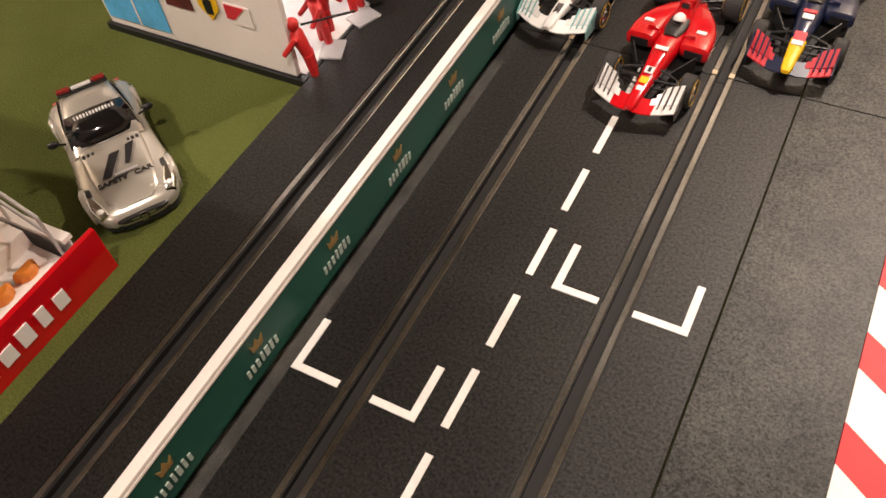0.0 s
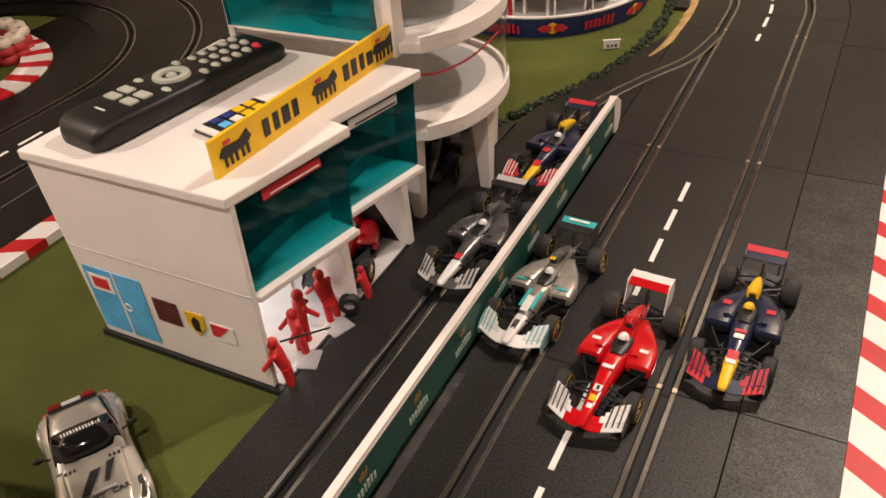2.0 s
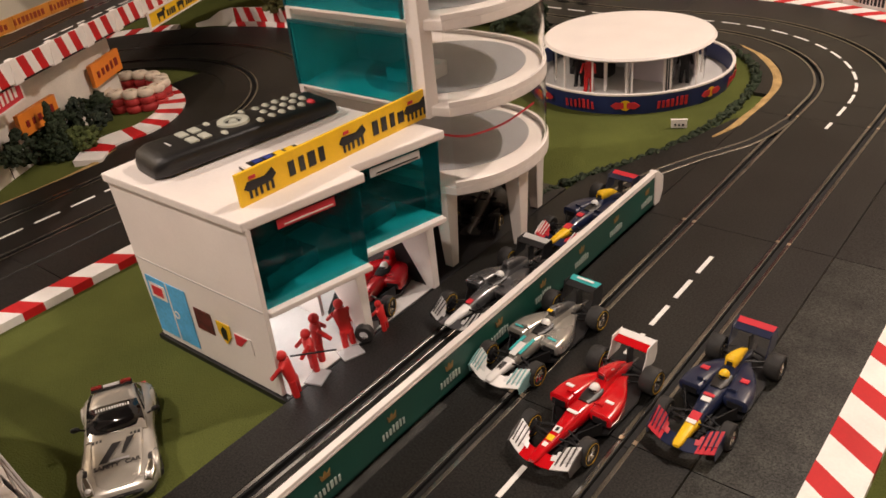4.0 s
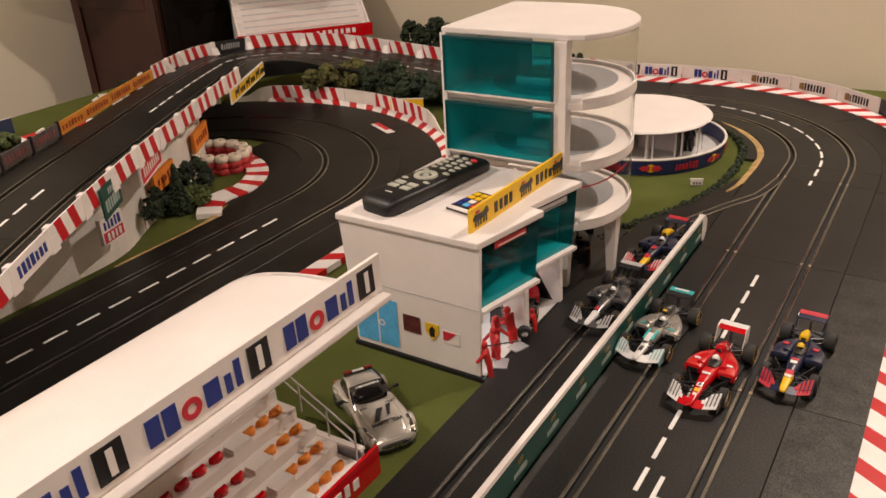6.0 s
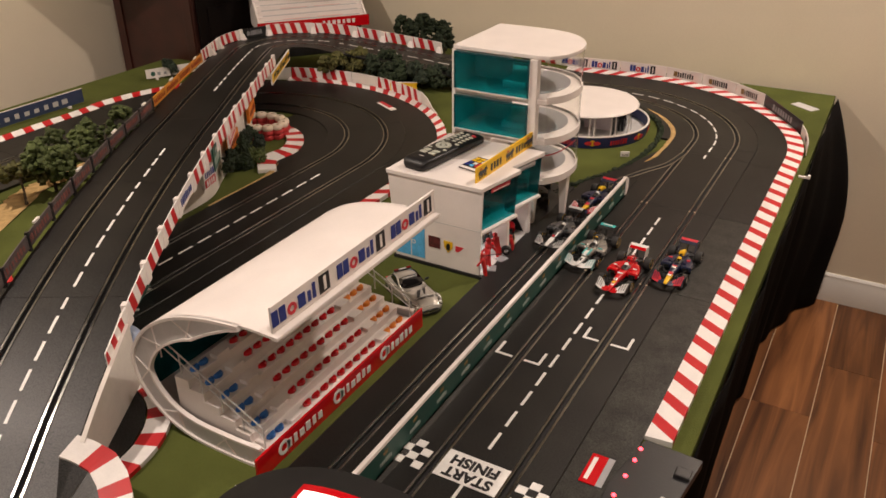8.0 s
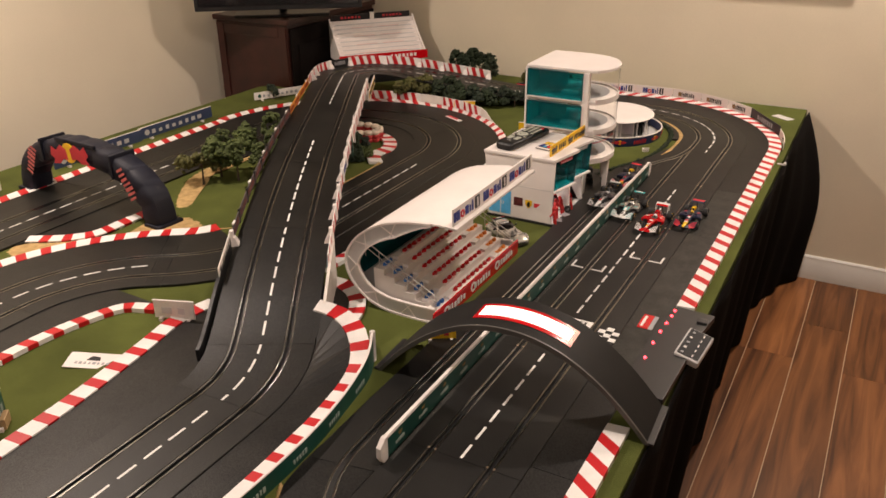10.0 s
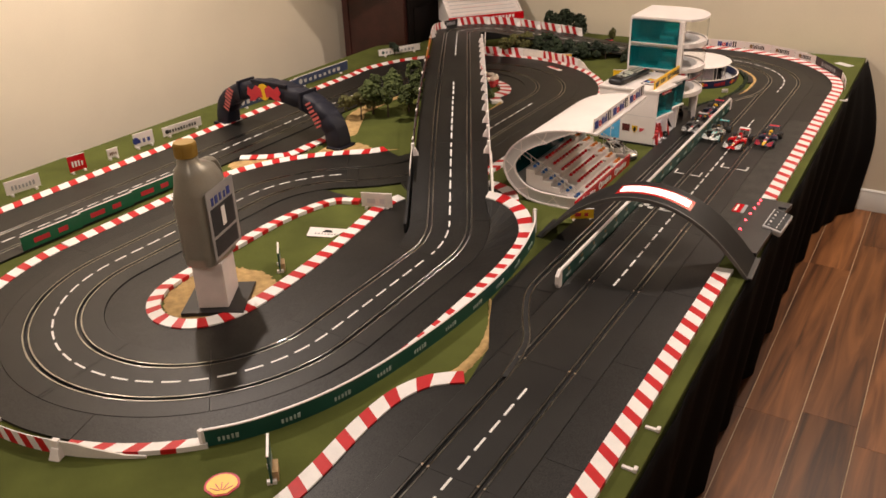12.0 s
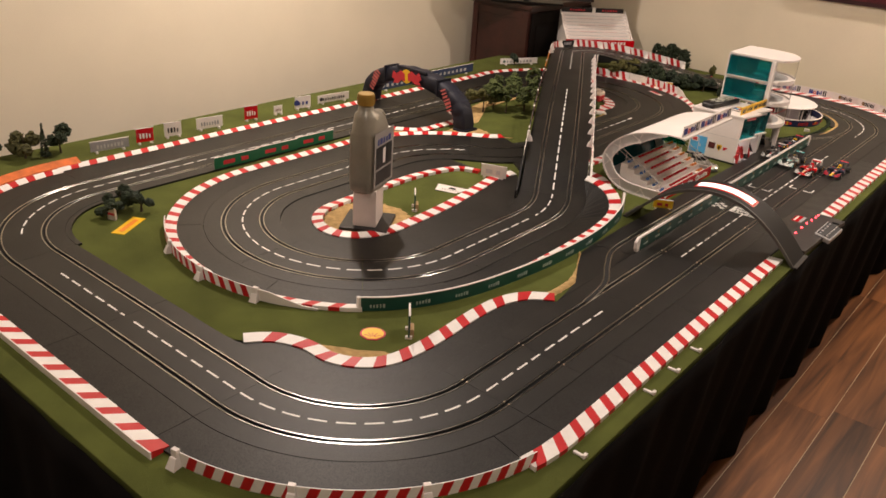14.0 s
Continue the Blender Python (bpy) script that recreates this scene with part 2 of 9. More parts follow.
# ---- mesh tools ----
class Geo:
    """Collects faces of one mesh; every face carries the number of its material."""

    def __init__(self):
        self.v, self.f, self.m = [], [], []

    def face(self, pts, mi=0):
        n = len(self.v)
        self.v += [tuple(p) for p in pts]
        self.f.append(tuple(range(n, n + len(pts))))
        self.m.append(mi)

    def box(self, x0, x1, y0, y1, z0, z1, mi=0, m=None):
        n = len(self.v)
        pts = [(x, y, z) for z in (z0, z1) for y in (y0, y1) for x in (x0, x1)]
        self.v += [tuple(m @ Vector(p)) for p in pts] if m else pts
        for q in ((0, 2, 3, 1), (4, 5, 7, 6), (0, 1, 5, 4), (2, 6, 7, 3), (0, 4, 6, 2), (1, 3, 7, 5)):
            self.f.append(tuple(n + i for i in q))
            self.m.append(mi)
        return self

    def rings(self, rings, mi=0, closed=True, caps=True, loop=False):
        """Skins a row of rings that have the same number of points."""
        n, k = len(self.v), len(rings[0])
        for r in rings:
            self.v += [tuple(p) for p in r]
        count = len(rings)
        for i in range(count if loop else count - 1):
            a, b = n + i * k, n + ((i + 1) % count) * k
            for j in range(k if closed else k - 1):
                jj = (j + 1) % k
                self.f.append((a + j, a + jj, b + jj, b + j))
                self.m.append(mi)
        if caps and not loop and closed:
            self.f.append(tuple(n + j for j in reversed(range(k))))
            self.f.append(tuple(n + (count - 1) * k + j for j in range(k)))
            self.m += [mi, mi]
        return self

    def prism(self, outline, z0, z1, mi=0, m=None):
        ringa, ringb = [Vector((x, y, z0)) for x, y in outline], [Vector((x, y, z1)) for x, y in outline]
        if m:
            ringa, ringb = [m @ p for p in ringa], [m @ p for p in ringb]
        return self.rings([ringa, ringb], mi)

    def lathe(self, profile, n=20, at=(0, 0, 0), mi=0, m=None, caps=True):
        out = []
        for r, z in profile:
            ring = [Vector((r * math.cos(2 * math.pi * i / n), r * math.sin(2 * math.pi * i / n), z)) for i in range(n)]
            out.append([(m @ p if m else p) + Vector(at) for p in ring])
        return self.rings(out, mi, caps=caps)

    def rod(self, a, b, r, n=6, mi=0, r2=None):
        a, b = Vector(a), Vector(b)
        q = (b - a).to_track_quat("Z", "Y").to_matrix()
        rr = [[p + q @ Vector((s * math.cos(2 * math.pi * i / n), s * math.sin(2 * math.pi * i / n), 0)) for i in range(n)] for p, s in ((a, r), (b, r if r2 is None else r2))]
        return self.rings(rr, mi)

    def sphere(self, c, r, mi=0, n=10, k=7, squash=(1, 1, 1)):
        out = []
        for i in range(k + 1):
            th = math.pi * (i + 0.02) / (k + 0.04)
            out.append([Vector((c[0] + squash[0] * r * math.sin(th) * math.cos(2 * math.pi * j / n), c[1] + squash[1] * r * math.sin(th) * math.sin(2 * math.pi * j / n), c[2] - squash[2] * r * math.cos(th))) for j in range(n)])
        return self.rings(out, mi)


def part(name, geo, material, parent=None, label="", smooth=0, bevel=0.0, at=None):
    """One mesh object. material: one or a list. smooth: the angle in degrees up to which edges are shaded soft."""
    me = bpy.data.meshes.new(name)
    me.from_pydata([tuple(p) for p in geo.v], [], geo.f)
    mats = material if isinstance(material, (list, tuple)) else [material]
    for mm in mats:
        me.materials.append(mm)
    me.polygons.foreach_set("material_index", geo.m)
    if bevel or smooth or len(geo.v) < 150:
        bm = bmesh.new()
        bm.from_mesh(me)
        bmesh.ops.remove_doubles(bm, verts=bm.verts, dist=1e-6)
        bmesh.ops.recalc_face_normals(bm, faces=bm.faces)
        if bevel:
            sharp = [e for e in bm.edges if len(e.link_faces) == 2 and e.calc_face_angle(0) > 0.6]
            bmesh.ops.bevel(bm, geom=sharp, offset=bevel, segments=2, affect="EDGES", profile=0.6, clamp_overlap=True)
        bm.to_mesh(me)
        bm.free()
    me.update()
    if smooth:
        me.polygons.foreach_set("use_smooth", [True] * len(me.polygons))
        me.set_sharp_from_angle(angle=radians(smooth))
    ob = new(name, me)
    if parent is not None:
        ob.parent = parent
    if at is not None:
        ob.matrix_basis = at
    if label:
        ob["label"] = label
    return ob


def thing(name, m, label, category, group="", kind="", fixed=False):
    ob = new(name)
    ob.empty_display_size = 0.02
    ob.matrix_basis = m if fixed else placed(m)
    return tagged(ob, label, category, group, kind)


def single(name, geo, material, m, label, category, group="", kind="", smooth=0, bevel=0.0, fixed=False):
    ob = part(name, geo, material, None, "", smooth, bevel, m if fixed else placed(m))
    return tagged(ob, label, category, group, kind)


def spline(pts, step=0.02, closed=False):
    """A smooth curve through control points, sampled evenly."""
    p = [Vector(q) for q in pts]
    n = len(p)
    out = []
    for i in range(n if closed else n - 1):
        a, b, c, d = (p[(i - 1) % n], p[i], p[(i + 1) % n], p[(i + 2) % n]) if closed else (p[max(i - 1, 0)], p[i], p[i + 1], p[min(i + 2, n - 1)])
        k = max(2, int((c - b).length / step))
        for j in range(k):
            t = j / k
            out.append(0.5 * ((2 * b) + (c - a) * t + (2 * a - 5 * b + 4 * c - d) * t * t + (3 * b - a - 3 * c + d) * t ** 3))
    if not closed:
        out.append(p[-1])
    return out


# ---- the circuit's centre line: corners with their radii ----
CORNERS = [((0.0, 1.148), 0.32), ((-1.455, 0.840), 0.18), ((-0.420, -0.950), 0.30), ((-0.418, -1.725), 0.316), ((-1.056, -1.725), 0.316), ((-1.056, -0.812), 0.328), ((-0.738, -0.598), 0.328), ((-0.738, 0.565), 0.327), ((-1.396, 0.565), 0.327), ((-1.396, -2.138), 0.316), ((0.0, -2.138), 0.316)]


def plan(x, y):
    """From the sketch in which things were first laid out to their places on the table."""
    return 1.004 * x, 0.0115 + 0.0494 * x + 1.0624 * y - 0.0067 * x * x + 0.0202 * x * y


GROW = 1.04  # loose things against the sketch


def placed(m):
    """A sketch position as a place on the table; things drawn about the origin stay as they are."""
    x, y, z = m.translation
    if abs(x) + abs(y) < 0.03:
        return m
    m = m.copy()
    m.translation = (*plan(x, y), z)
    return m @ Matrix.Scale(GROW, 4)


def line(pts, step=0.02, closed=False):
    """A smooth curve through places of the sketch."""
    return spline([(*plan(p[0], p[1]), 0) for p in pts], step, closed)


def circuit(step=0.0125):
    pts, marks = [], []
    n = len(CORNERS)
    ends = []
    for i in range(n):
        p0, p, p1 = Vector(CORNERS[i - 1][0]), Vector(CORNERS[i][0]), Vector(CORNERS[(i + 1) % n][0])
        r = CORNERS[i][1]
        u, w = (p0 - p).normalized(), (p1 - p).normalized()
        half = u.angle(w) / 2
        cut = r / math.tan(half)
        centre = p + (u + w).normalized() * (r / math.sin(half))
        a, b = p + u * cut, p + w * cut
        turn = (a - centre).angle_signed(b - centre)
        ends.append((a, b, centre, r, -turn))
    for i in range(n):
        a, b, centre, r, turn = ends[i]
        prev = ends[i - 1][1]
        length = (a - prev).length
        k = max(1, int(length / step))
        marks.append(len(pts))
        pts += [prev.lerp(a, j / k) for j in range(k)]
        marks.append(len(pts))
        k = max(4, int(abs(turn) * r / step))
        for j in range(k):
            c, s = math.cos(turn * j / k), math.sin(turn * j / k)
            d = a - centre
            pts.append(centre + Vector((d.x * c - d.y * s, d.x * s + d.y * c)))
    return pts, marks


LINE, MARKS = circuit()  # MARKS: start of each straight and each bend, in turn
NP = len(LINE)
STEP = [(LINE[(i + 1) % NP] - LINE[i]).length for i in range(NP)]
TANG = [((LINE[(i + 1) % NP] - LINE[i]).normalized() + (LINE[i] - LINE[i - 1]).normalized()).normalized() for i in range(NP)]
DIST = [0.0]
for i in range(NP):
    DIST.append(DIST[-1] + STEP[i])


def near_index(x, y, lo=0, hi=NP, sketch=True):
    if sketch:
        x, y = plan(x, y)
    return min(range(lo, hi), key=lambda i: (LINE[i % NP] - Vector((x, y))).length)


# the bridge: places along the circuit and the road's height there
RISE = [(DIST[near_index(bx, by, MARKS[lo], MARKS[hi], False)], bz) for bx, by, bz, lo, hi in (
    (-0.39, 1.06, 0.0, 0, 3), (-0.735, 0.99, 0.025, 2, 3), (-1.045, 0.93, 0.062, 2, 4), (-1.36, 0.79, 0.096, 2, 5), (-1.23, 0.445, 0.118, 3, 5), (-1.038, 0.105, 0.128, 4, 5),
    (-0.88, -0.157, 0.133, 4, 5), (-0.726, -0.417, 0.120, 4, 5), (-0.622, -0.605, 0.094, 4, 5), (-0.541, -0.749, 0.058, 4, 5), (-0.475, -0.894, 0.016, 4, 7), (-0.425, -1.07, 0.0, 5, 7))]


def height(i):
    d = DIST[i % NP]
    if d <= RISE[0][0] or d >= RISE[-1][0]:
        return 0.0
    k = max(j for j in range(len(RISE) - 1) if RISE[j][0] <= d)
    (d0, z0), (d1, z1) = RISE[k], RISE[k + 1]
    m0 = (z1 - RISE[k - 1][1]) / (d1 - RISE[k - 1][0]) if k else 0.0
    m1 = (RISE[k + 2][1] - z0) / (RISE[k + 2][0] - d0) if k + 2 < len(RISE) else 0.0
    h = d1 - d0
    t = (d - d0) / h
    return (2 * t ** 3 - 3 * t * t + 1) * z0 + (t ** 3 - 2 * t * t + t) * h * m0 + (3 * t * t - 2 * t ** 3) * z1 + (t ** 3 - t * t) * h * m1


def off(i, o, z=0.0):
    """A place o to the right of the centre line and z above the road."""
    i %= NP
    t = TANG[i]
    return Vector((LINE[i].x + t.y * o, LINE[i].y - t.x * o, height(i) + z))


def offd(d, o, z=0.0):
    """The same by distance along the circuit."""
    d %= DIST[-1]
    i = min(NP - 1, max(0, int(np.searchsorted(DIST_NP, d, side="right")) - 1))
    t = (d - DIST[i]) / STEP[i]
    return off(i, o, z).lerp(off(i + 1, o, z), t)


DIST_NP = np.array(DIST)


def spread(d0, d1, step=0.0125):
    n = max(1, round((d1 - d0) / step))
    return [d0 + (d1 - d0) * k / n for k in range(n + 1)]


def sweep_d(geo, ds, profile, mi=0, caps=True):
    return geo.rings([[offd(d, o, z) for o, z in profile] for d in ds], mi, caps=caps)


def ribbon(geo, inner, outer, z_in, z_out, z_low, stripes=None, mi=0):
    """A solid band between two rows of points; stripes gives each stretch its material."""
    for k in range(len(inner) - 1):
        a, b, c, d = inner[k], inner[k + 1], outer[k + 1], outer[k]
        q = mi if stripes is None else stripes[k]
        t = [Vector((p.x, p.y, p.z + dz)) for p, dz in ((a, z_in), (b, z_in), (c, z_out), (d, z_out))]
        l = [Vector((p.x, p.y, p.z + z_low)) for p in (a, b, c, d)]
        geo.face([t[3], t[2], t[1], t[0]], q)
        geo.face([t[0], t[1], l[1], l[0]], q)
        geo.face([t[2], t[3], l[3], l[2]], q)
        if k == 0:
            geo.face([t[3], t[0], l[0], l[3]], q)
        if k == len(inner) - 2:
            geo.face([t[1], t[2], l[2], l[1]], q)


def D(leg, t=0.0):
    """The distance at a share t of a stretch: even numbers are straights, odd numbers bends."""
    a = DIST[MARKS[leg]]
    b = DIST[MARKS[leg + 1]] if leg + 1 < len(MARKS) else DIST[-1]
    return a + (b - a) * t


def d_at(x, y, lo, hi):
    return DIST[near_index(x, y, MARKS[lo], MARKS[hi] if hi < len(MARKS) else NP)]


TABLE_Z = -0.006
FLOOR_Z = -0.68

# ---- the room ----
def room():
    x0, x1, y0, y1, t = -2.12, 2.6, -5.4, 1.375, 0.1
    g = Geo().box(x0 - t, x1 + t, y1, y1 + t, FLOOR_Z, CEILING)
    single("wall_north", g, WALLP, pose(0, 0, 0), "warm beige painted wall behind the table", "wall", kind="structure")
    g = Geo().box(x0 - t, x0, y0, y1, FLOOR_Z, CEILING)
    single("wall_west", g, WALLP, pose(0, 0, 0), "warm beige painted wall along the table", "wall", kind="structure")
    g = Geo().box(x1, x1 + t, y0, y1, FLOOR_Z, CEILING)
    single("wall_east", g, WALLP, pose(0, 0, 0), "plain beige wall closing the room", "wall", kind="structure")
    g = Geo().box(x0 - t, x1 + t, y0 - t, y0, FLOOR_Z, CEILING)
    single("wall_south", g, WALLP, pose(0, 0, 0), "plain beige wall closing the room", "wall", kind="structure")
    g = Geo().box(x0 - t, x1 + t, y0 - t, y1 + t, CEILING, CEILING + 0.05)
    single("ceiling", g, CEIL_DIM, pose(0, 0, 0), "unseen dark grey ceiling with recessed lamps", "ceiling", kind="structure")
    for lx, ly, watts in DOWNLIGHTS:
        g = Geo().lathe([(0.082, -0.004), (0.082, 0.0), (0.064, 0.0), (0.062, -0.004)], 28, caps=False)
        single("ceiling_lamp_ring", g, TRIMP, pose(lx, ly, CEILING), "white ring of a recessed ceiling lamp", "lamp ring", "ceiling lamps", smooth=30, fixed=True)
    prof = [(0, 0), (0.013, 0), (0.013, 0.072), (0.009, 0.080), (0.009, 0.090), (0.004, 0.097), (0, 0.097)]
    for name, pa, pb, inw in (("baseboard_north", (x0, y1), (x1, y1), (0, -1)), ("baseboard_west", (x0, y0), (x0, y1), (1, 0)), ("baseboard_east", (x1, y0), (x1, y1), (-1, 0)), ("baseboard_south", (x0, y0), (x1, y0), (0, 1))):
        g = Geo().rings([[(px + inw[0] * o, py + inw[1] * o, FLOOR_Z + z) for o, z in prof] for px, py in (pa, pb)])
        single(name, g, TRIMP, pose(0, 0, 0), "white moulded baseboard at the foot of the wall", "baseboard", kind="structure", smooth=30)
    # cabinet in the far corner: reddish side towards the table, dark doors towards the room
    c = thing("corner_cabinet", pose(-2.05, 0.745, FLOOR_Z), "dark mahogany cabinet with black doors in the room corner", "cabinet", fixed=True)
    top = CAB_TOP - FLOOR_Z
    part("body", Geo().box(0.0, 0.368, 0.004, 0.622, 0.0, top), MAHOG, c, bevel=0.004)
    part("top_board", Geo().box(-0.010, 0.382, -0.012, 0.626, top, top + 0.022), MAHOG_L, c, bevel=0.005)
    side = part("side_panel", Geo().box(0.0, 0.369, -0.002, 0.0035, 0.03, top - 0.002), MAHOG_L, c, "reddish mahogany side panel", bevel=0.002)
    for xa, xb, za, zb in ((0.004, 0.040, 0.04, top - 0.01), (0.329, 0.365, 0.04, top - 0.01), (0.0405, 0.3285, top - 0.05, top - 0.01), (0.0405, 0.3285, 0.04, 0.11)):
        part("rail_frame", Geo().box(xa, xb, -0.007, -0.0022, za, zb), MAHOG_L, side, bevel=0.0015)
    for ya, yb, ky in ((0.012, 0.308, 0.290), (0.312, 0.612, 0.330)):
        d = part("door", Geo().box(0.3685, 0.380, ya, yb, 0.06, top - 0.015), DARKDOOR, c, bevel=0.003)
        part("door_panel", Geo().box(0.3802, 0.384, ya + 0.04, yb - 0.04, 0.13, top - 0.08), DARKDOOR, d, bevel=0.002)
        part("knob", Geo().sphere((0.390, ky, top - 0.30), 0.008, n=12, k=8), GOLD, d, smooth=60)
    b = thing("television", pose(-1.790, 0.865, CAB_TOP + 0.022, 0, 0, 36), "flat black television turned to the room on the cabinet", "television", fixed=True)
    part("foot", Geo().box(-0.19, 0.19, -0.09, 0.07, 0, 0.012), BLACK, b, bevel=0.004)
    part("stem", Geo().rod((0, 0.02, 0.010), (0, -0.165, 0.15), 0.016, 10), BLACK, b)
    part("bezel", Geo().box(-0.32, 0.32, -0.205, -0.170, 0.047, 0.44), BLACK, b, bevel=0.004)
    part("screen", Geo().box(-0.305, 0.305, -0.2075, -0.2053, 0.065, 0.425), DRKGLASS, b)


room()


def table():
    right, left, near, far = 0.222, -1.82, -2.400, 1.345
    outline = [(right + 0.022, near), (right - 0.008, far), (-1.27, far), (left, 0.70), (left, near)]
    g = Geo().prism(outline, TABLE_Z - 0.03, TABLE_Z)
    t = single("table_top", g, FELT, pose(0, 0, 0), "table top covered in olive green felt", "table top", kind="structure", bevel=0.002)
    rng = random.Random(5)
    def drape(name, pa, pb, out, hang=0.0, flare=0.0):
        n = 150
        ph = [rng.uniform(0, 6.28) for _ in range(4)]
        rings = []
        for k in range(12):
            z = TABLE_Z - 0.008 + (FLOOR_Z - TABLE_Z + 0.012) * k / 11
            row = []
            for i in range(n + 1):
                s = i / n
                length = (Vector(pb) - Vector(pa)).length
                w = s * length
                amp = 0.003 + 0.022 * (k / 11) ** 0.7
                w2 = amp * (0.5 * math.sin(21 * w + ph[0]) + 0.35 * math.sin(43 * w + ph[1] + 0.5 * k / 11) + 0.25 * math.sin(9 * w + ph[2])) + amp * 0.6 + 0.004
                w2 += (k / 11) * hang + flare * math.sin(min(1.0, k / 7) * 1.57) * math.exp(-((length - w) / 0.24) ** 2)
                p = Vector(pa).lerp(Vector(pb), s)
                row.append((p.x + out[0] * w2, p.y + out[1] * w2, z))
            rings.append(row)
        g = Geo().rings(rings, closed=False)
        ob = single(name, g, CLOTH, pose(0, 0, 0), "black cloth hanging in loose folds from the table edge", "table skirt", "table skirts", smooth=60)
        sol = ob.modifiers.new("thick", "SOLIDIFY")
        sol.thickness = 0.002
    drape("table_skirt", (right + 0.022, near - 0.004), (right - 0.008, far), (1, 0), -0.075, 0.115)
    drape("table_skirt", (left, near), (right + 0.022, near), (0, -1))
    drape("table_skirt", (left, 0.70), (left, near), (-1, 0))
    # a strip of fabric tape and pins along the edge
    for k, y in enumerate((-1.31, -1.41, -1.51, -1.75, 0.60)):
        c = thing("edge_clip", pose(0.219, y, TABLE_Z), "small white plastic clip at the table edge", "clip", "edge clips")
        part("tongue", Geo().box(-0.010, 0.012, -0.003, 0.003, 0, 0.004), WHITE, c, bevel=0.001)
        part("head", Geo().box(0.008, 0.014, -0.005, 0.005, 0.001, 0.008), WHITE, c, bevel=0.001)


table()


# ---- the track ----
SLOT = 0.0495
def slot_profile(half, slots):
    """Top with recessed slots, as (offset, z) with a material number for each edge."""
    pts, mi = [(-half, -0.0056), (-half, -0.0007), (-half + 0.0007, 0.0)], [0, 0, 0]
    for s in slots:
        pts += [(s - 0.0085, 0.0), (s - 0.0085, -0.0007), (s - 0.0030, -0.0007), (s - 0.0030, -0.0050), (s + 0.0030, -0.0050), (s + 0.0030, -0.0007), (s + 0.0085, -0.0007), (s + 0.0085, 0.0)]
        mi += [1, 1, 1, 1, 1, 1, 1, 0]
    pts += [(half - 0.0007, 0.0), (half, -0.0007), (half, -0.0056)]
    mi += [0, 0, 0]
    return pts, mi


def skin(geo, rings, mi):
    k = len(rings[0])
    n = len(geo.v)
    for r in rings:
        geo.v += [tuple(p) for p in r]
    for i in range(len(rings) - 1):
        for j in range(k):
            jj = (j + 1) % k
            geo.f.append((n + i * k + j, n + (i + 1) * k + j, n + (i + 1) * k + jj, n + i * k + jj))
            geo.m.append(mi[j])
    geo.f += [tuple(n + j for j in range(k)), tuple(n + (len(rings) - 1) * k + j for j in reversed(range(k)))]
    geo.m += [0, 0]


def rail_profile(s):
    return [(s - 0.0018, -0.0012), (s - 0.0018, 0.0000), (s - 0.0014, 0.0003), (s + 0.0014, 0.0003), (s + 0.0018, 0.0000), (s + 0.0018, -0.0012)]


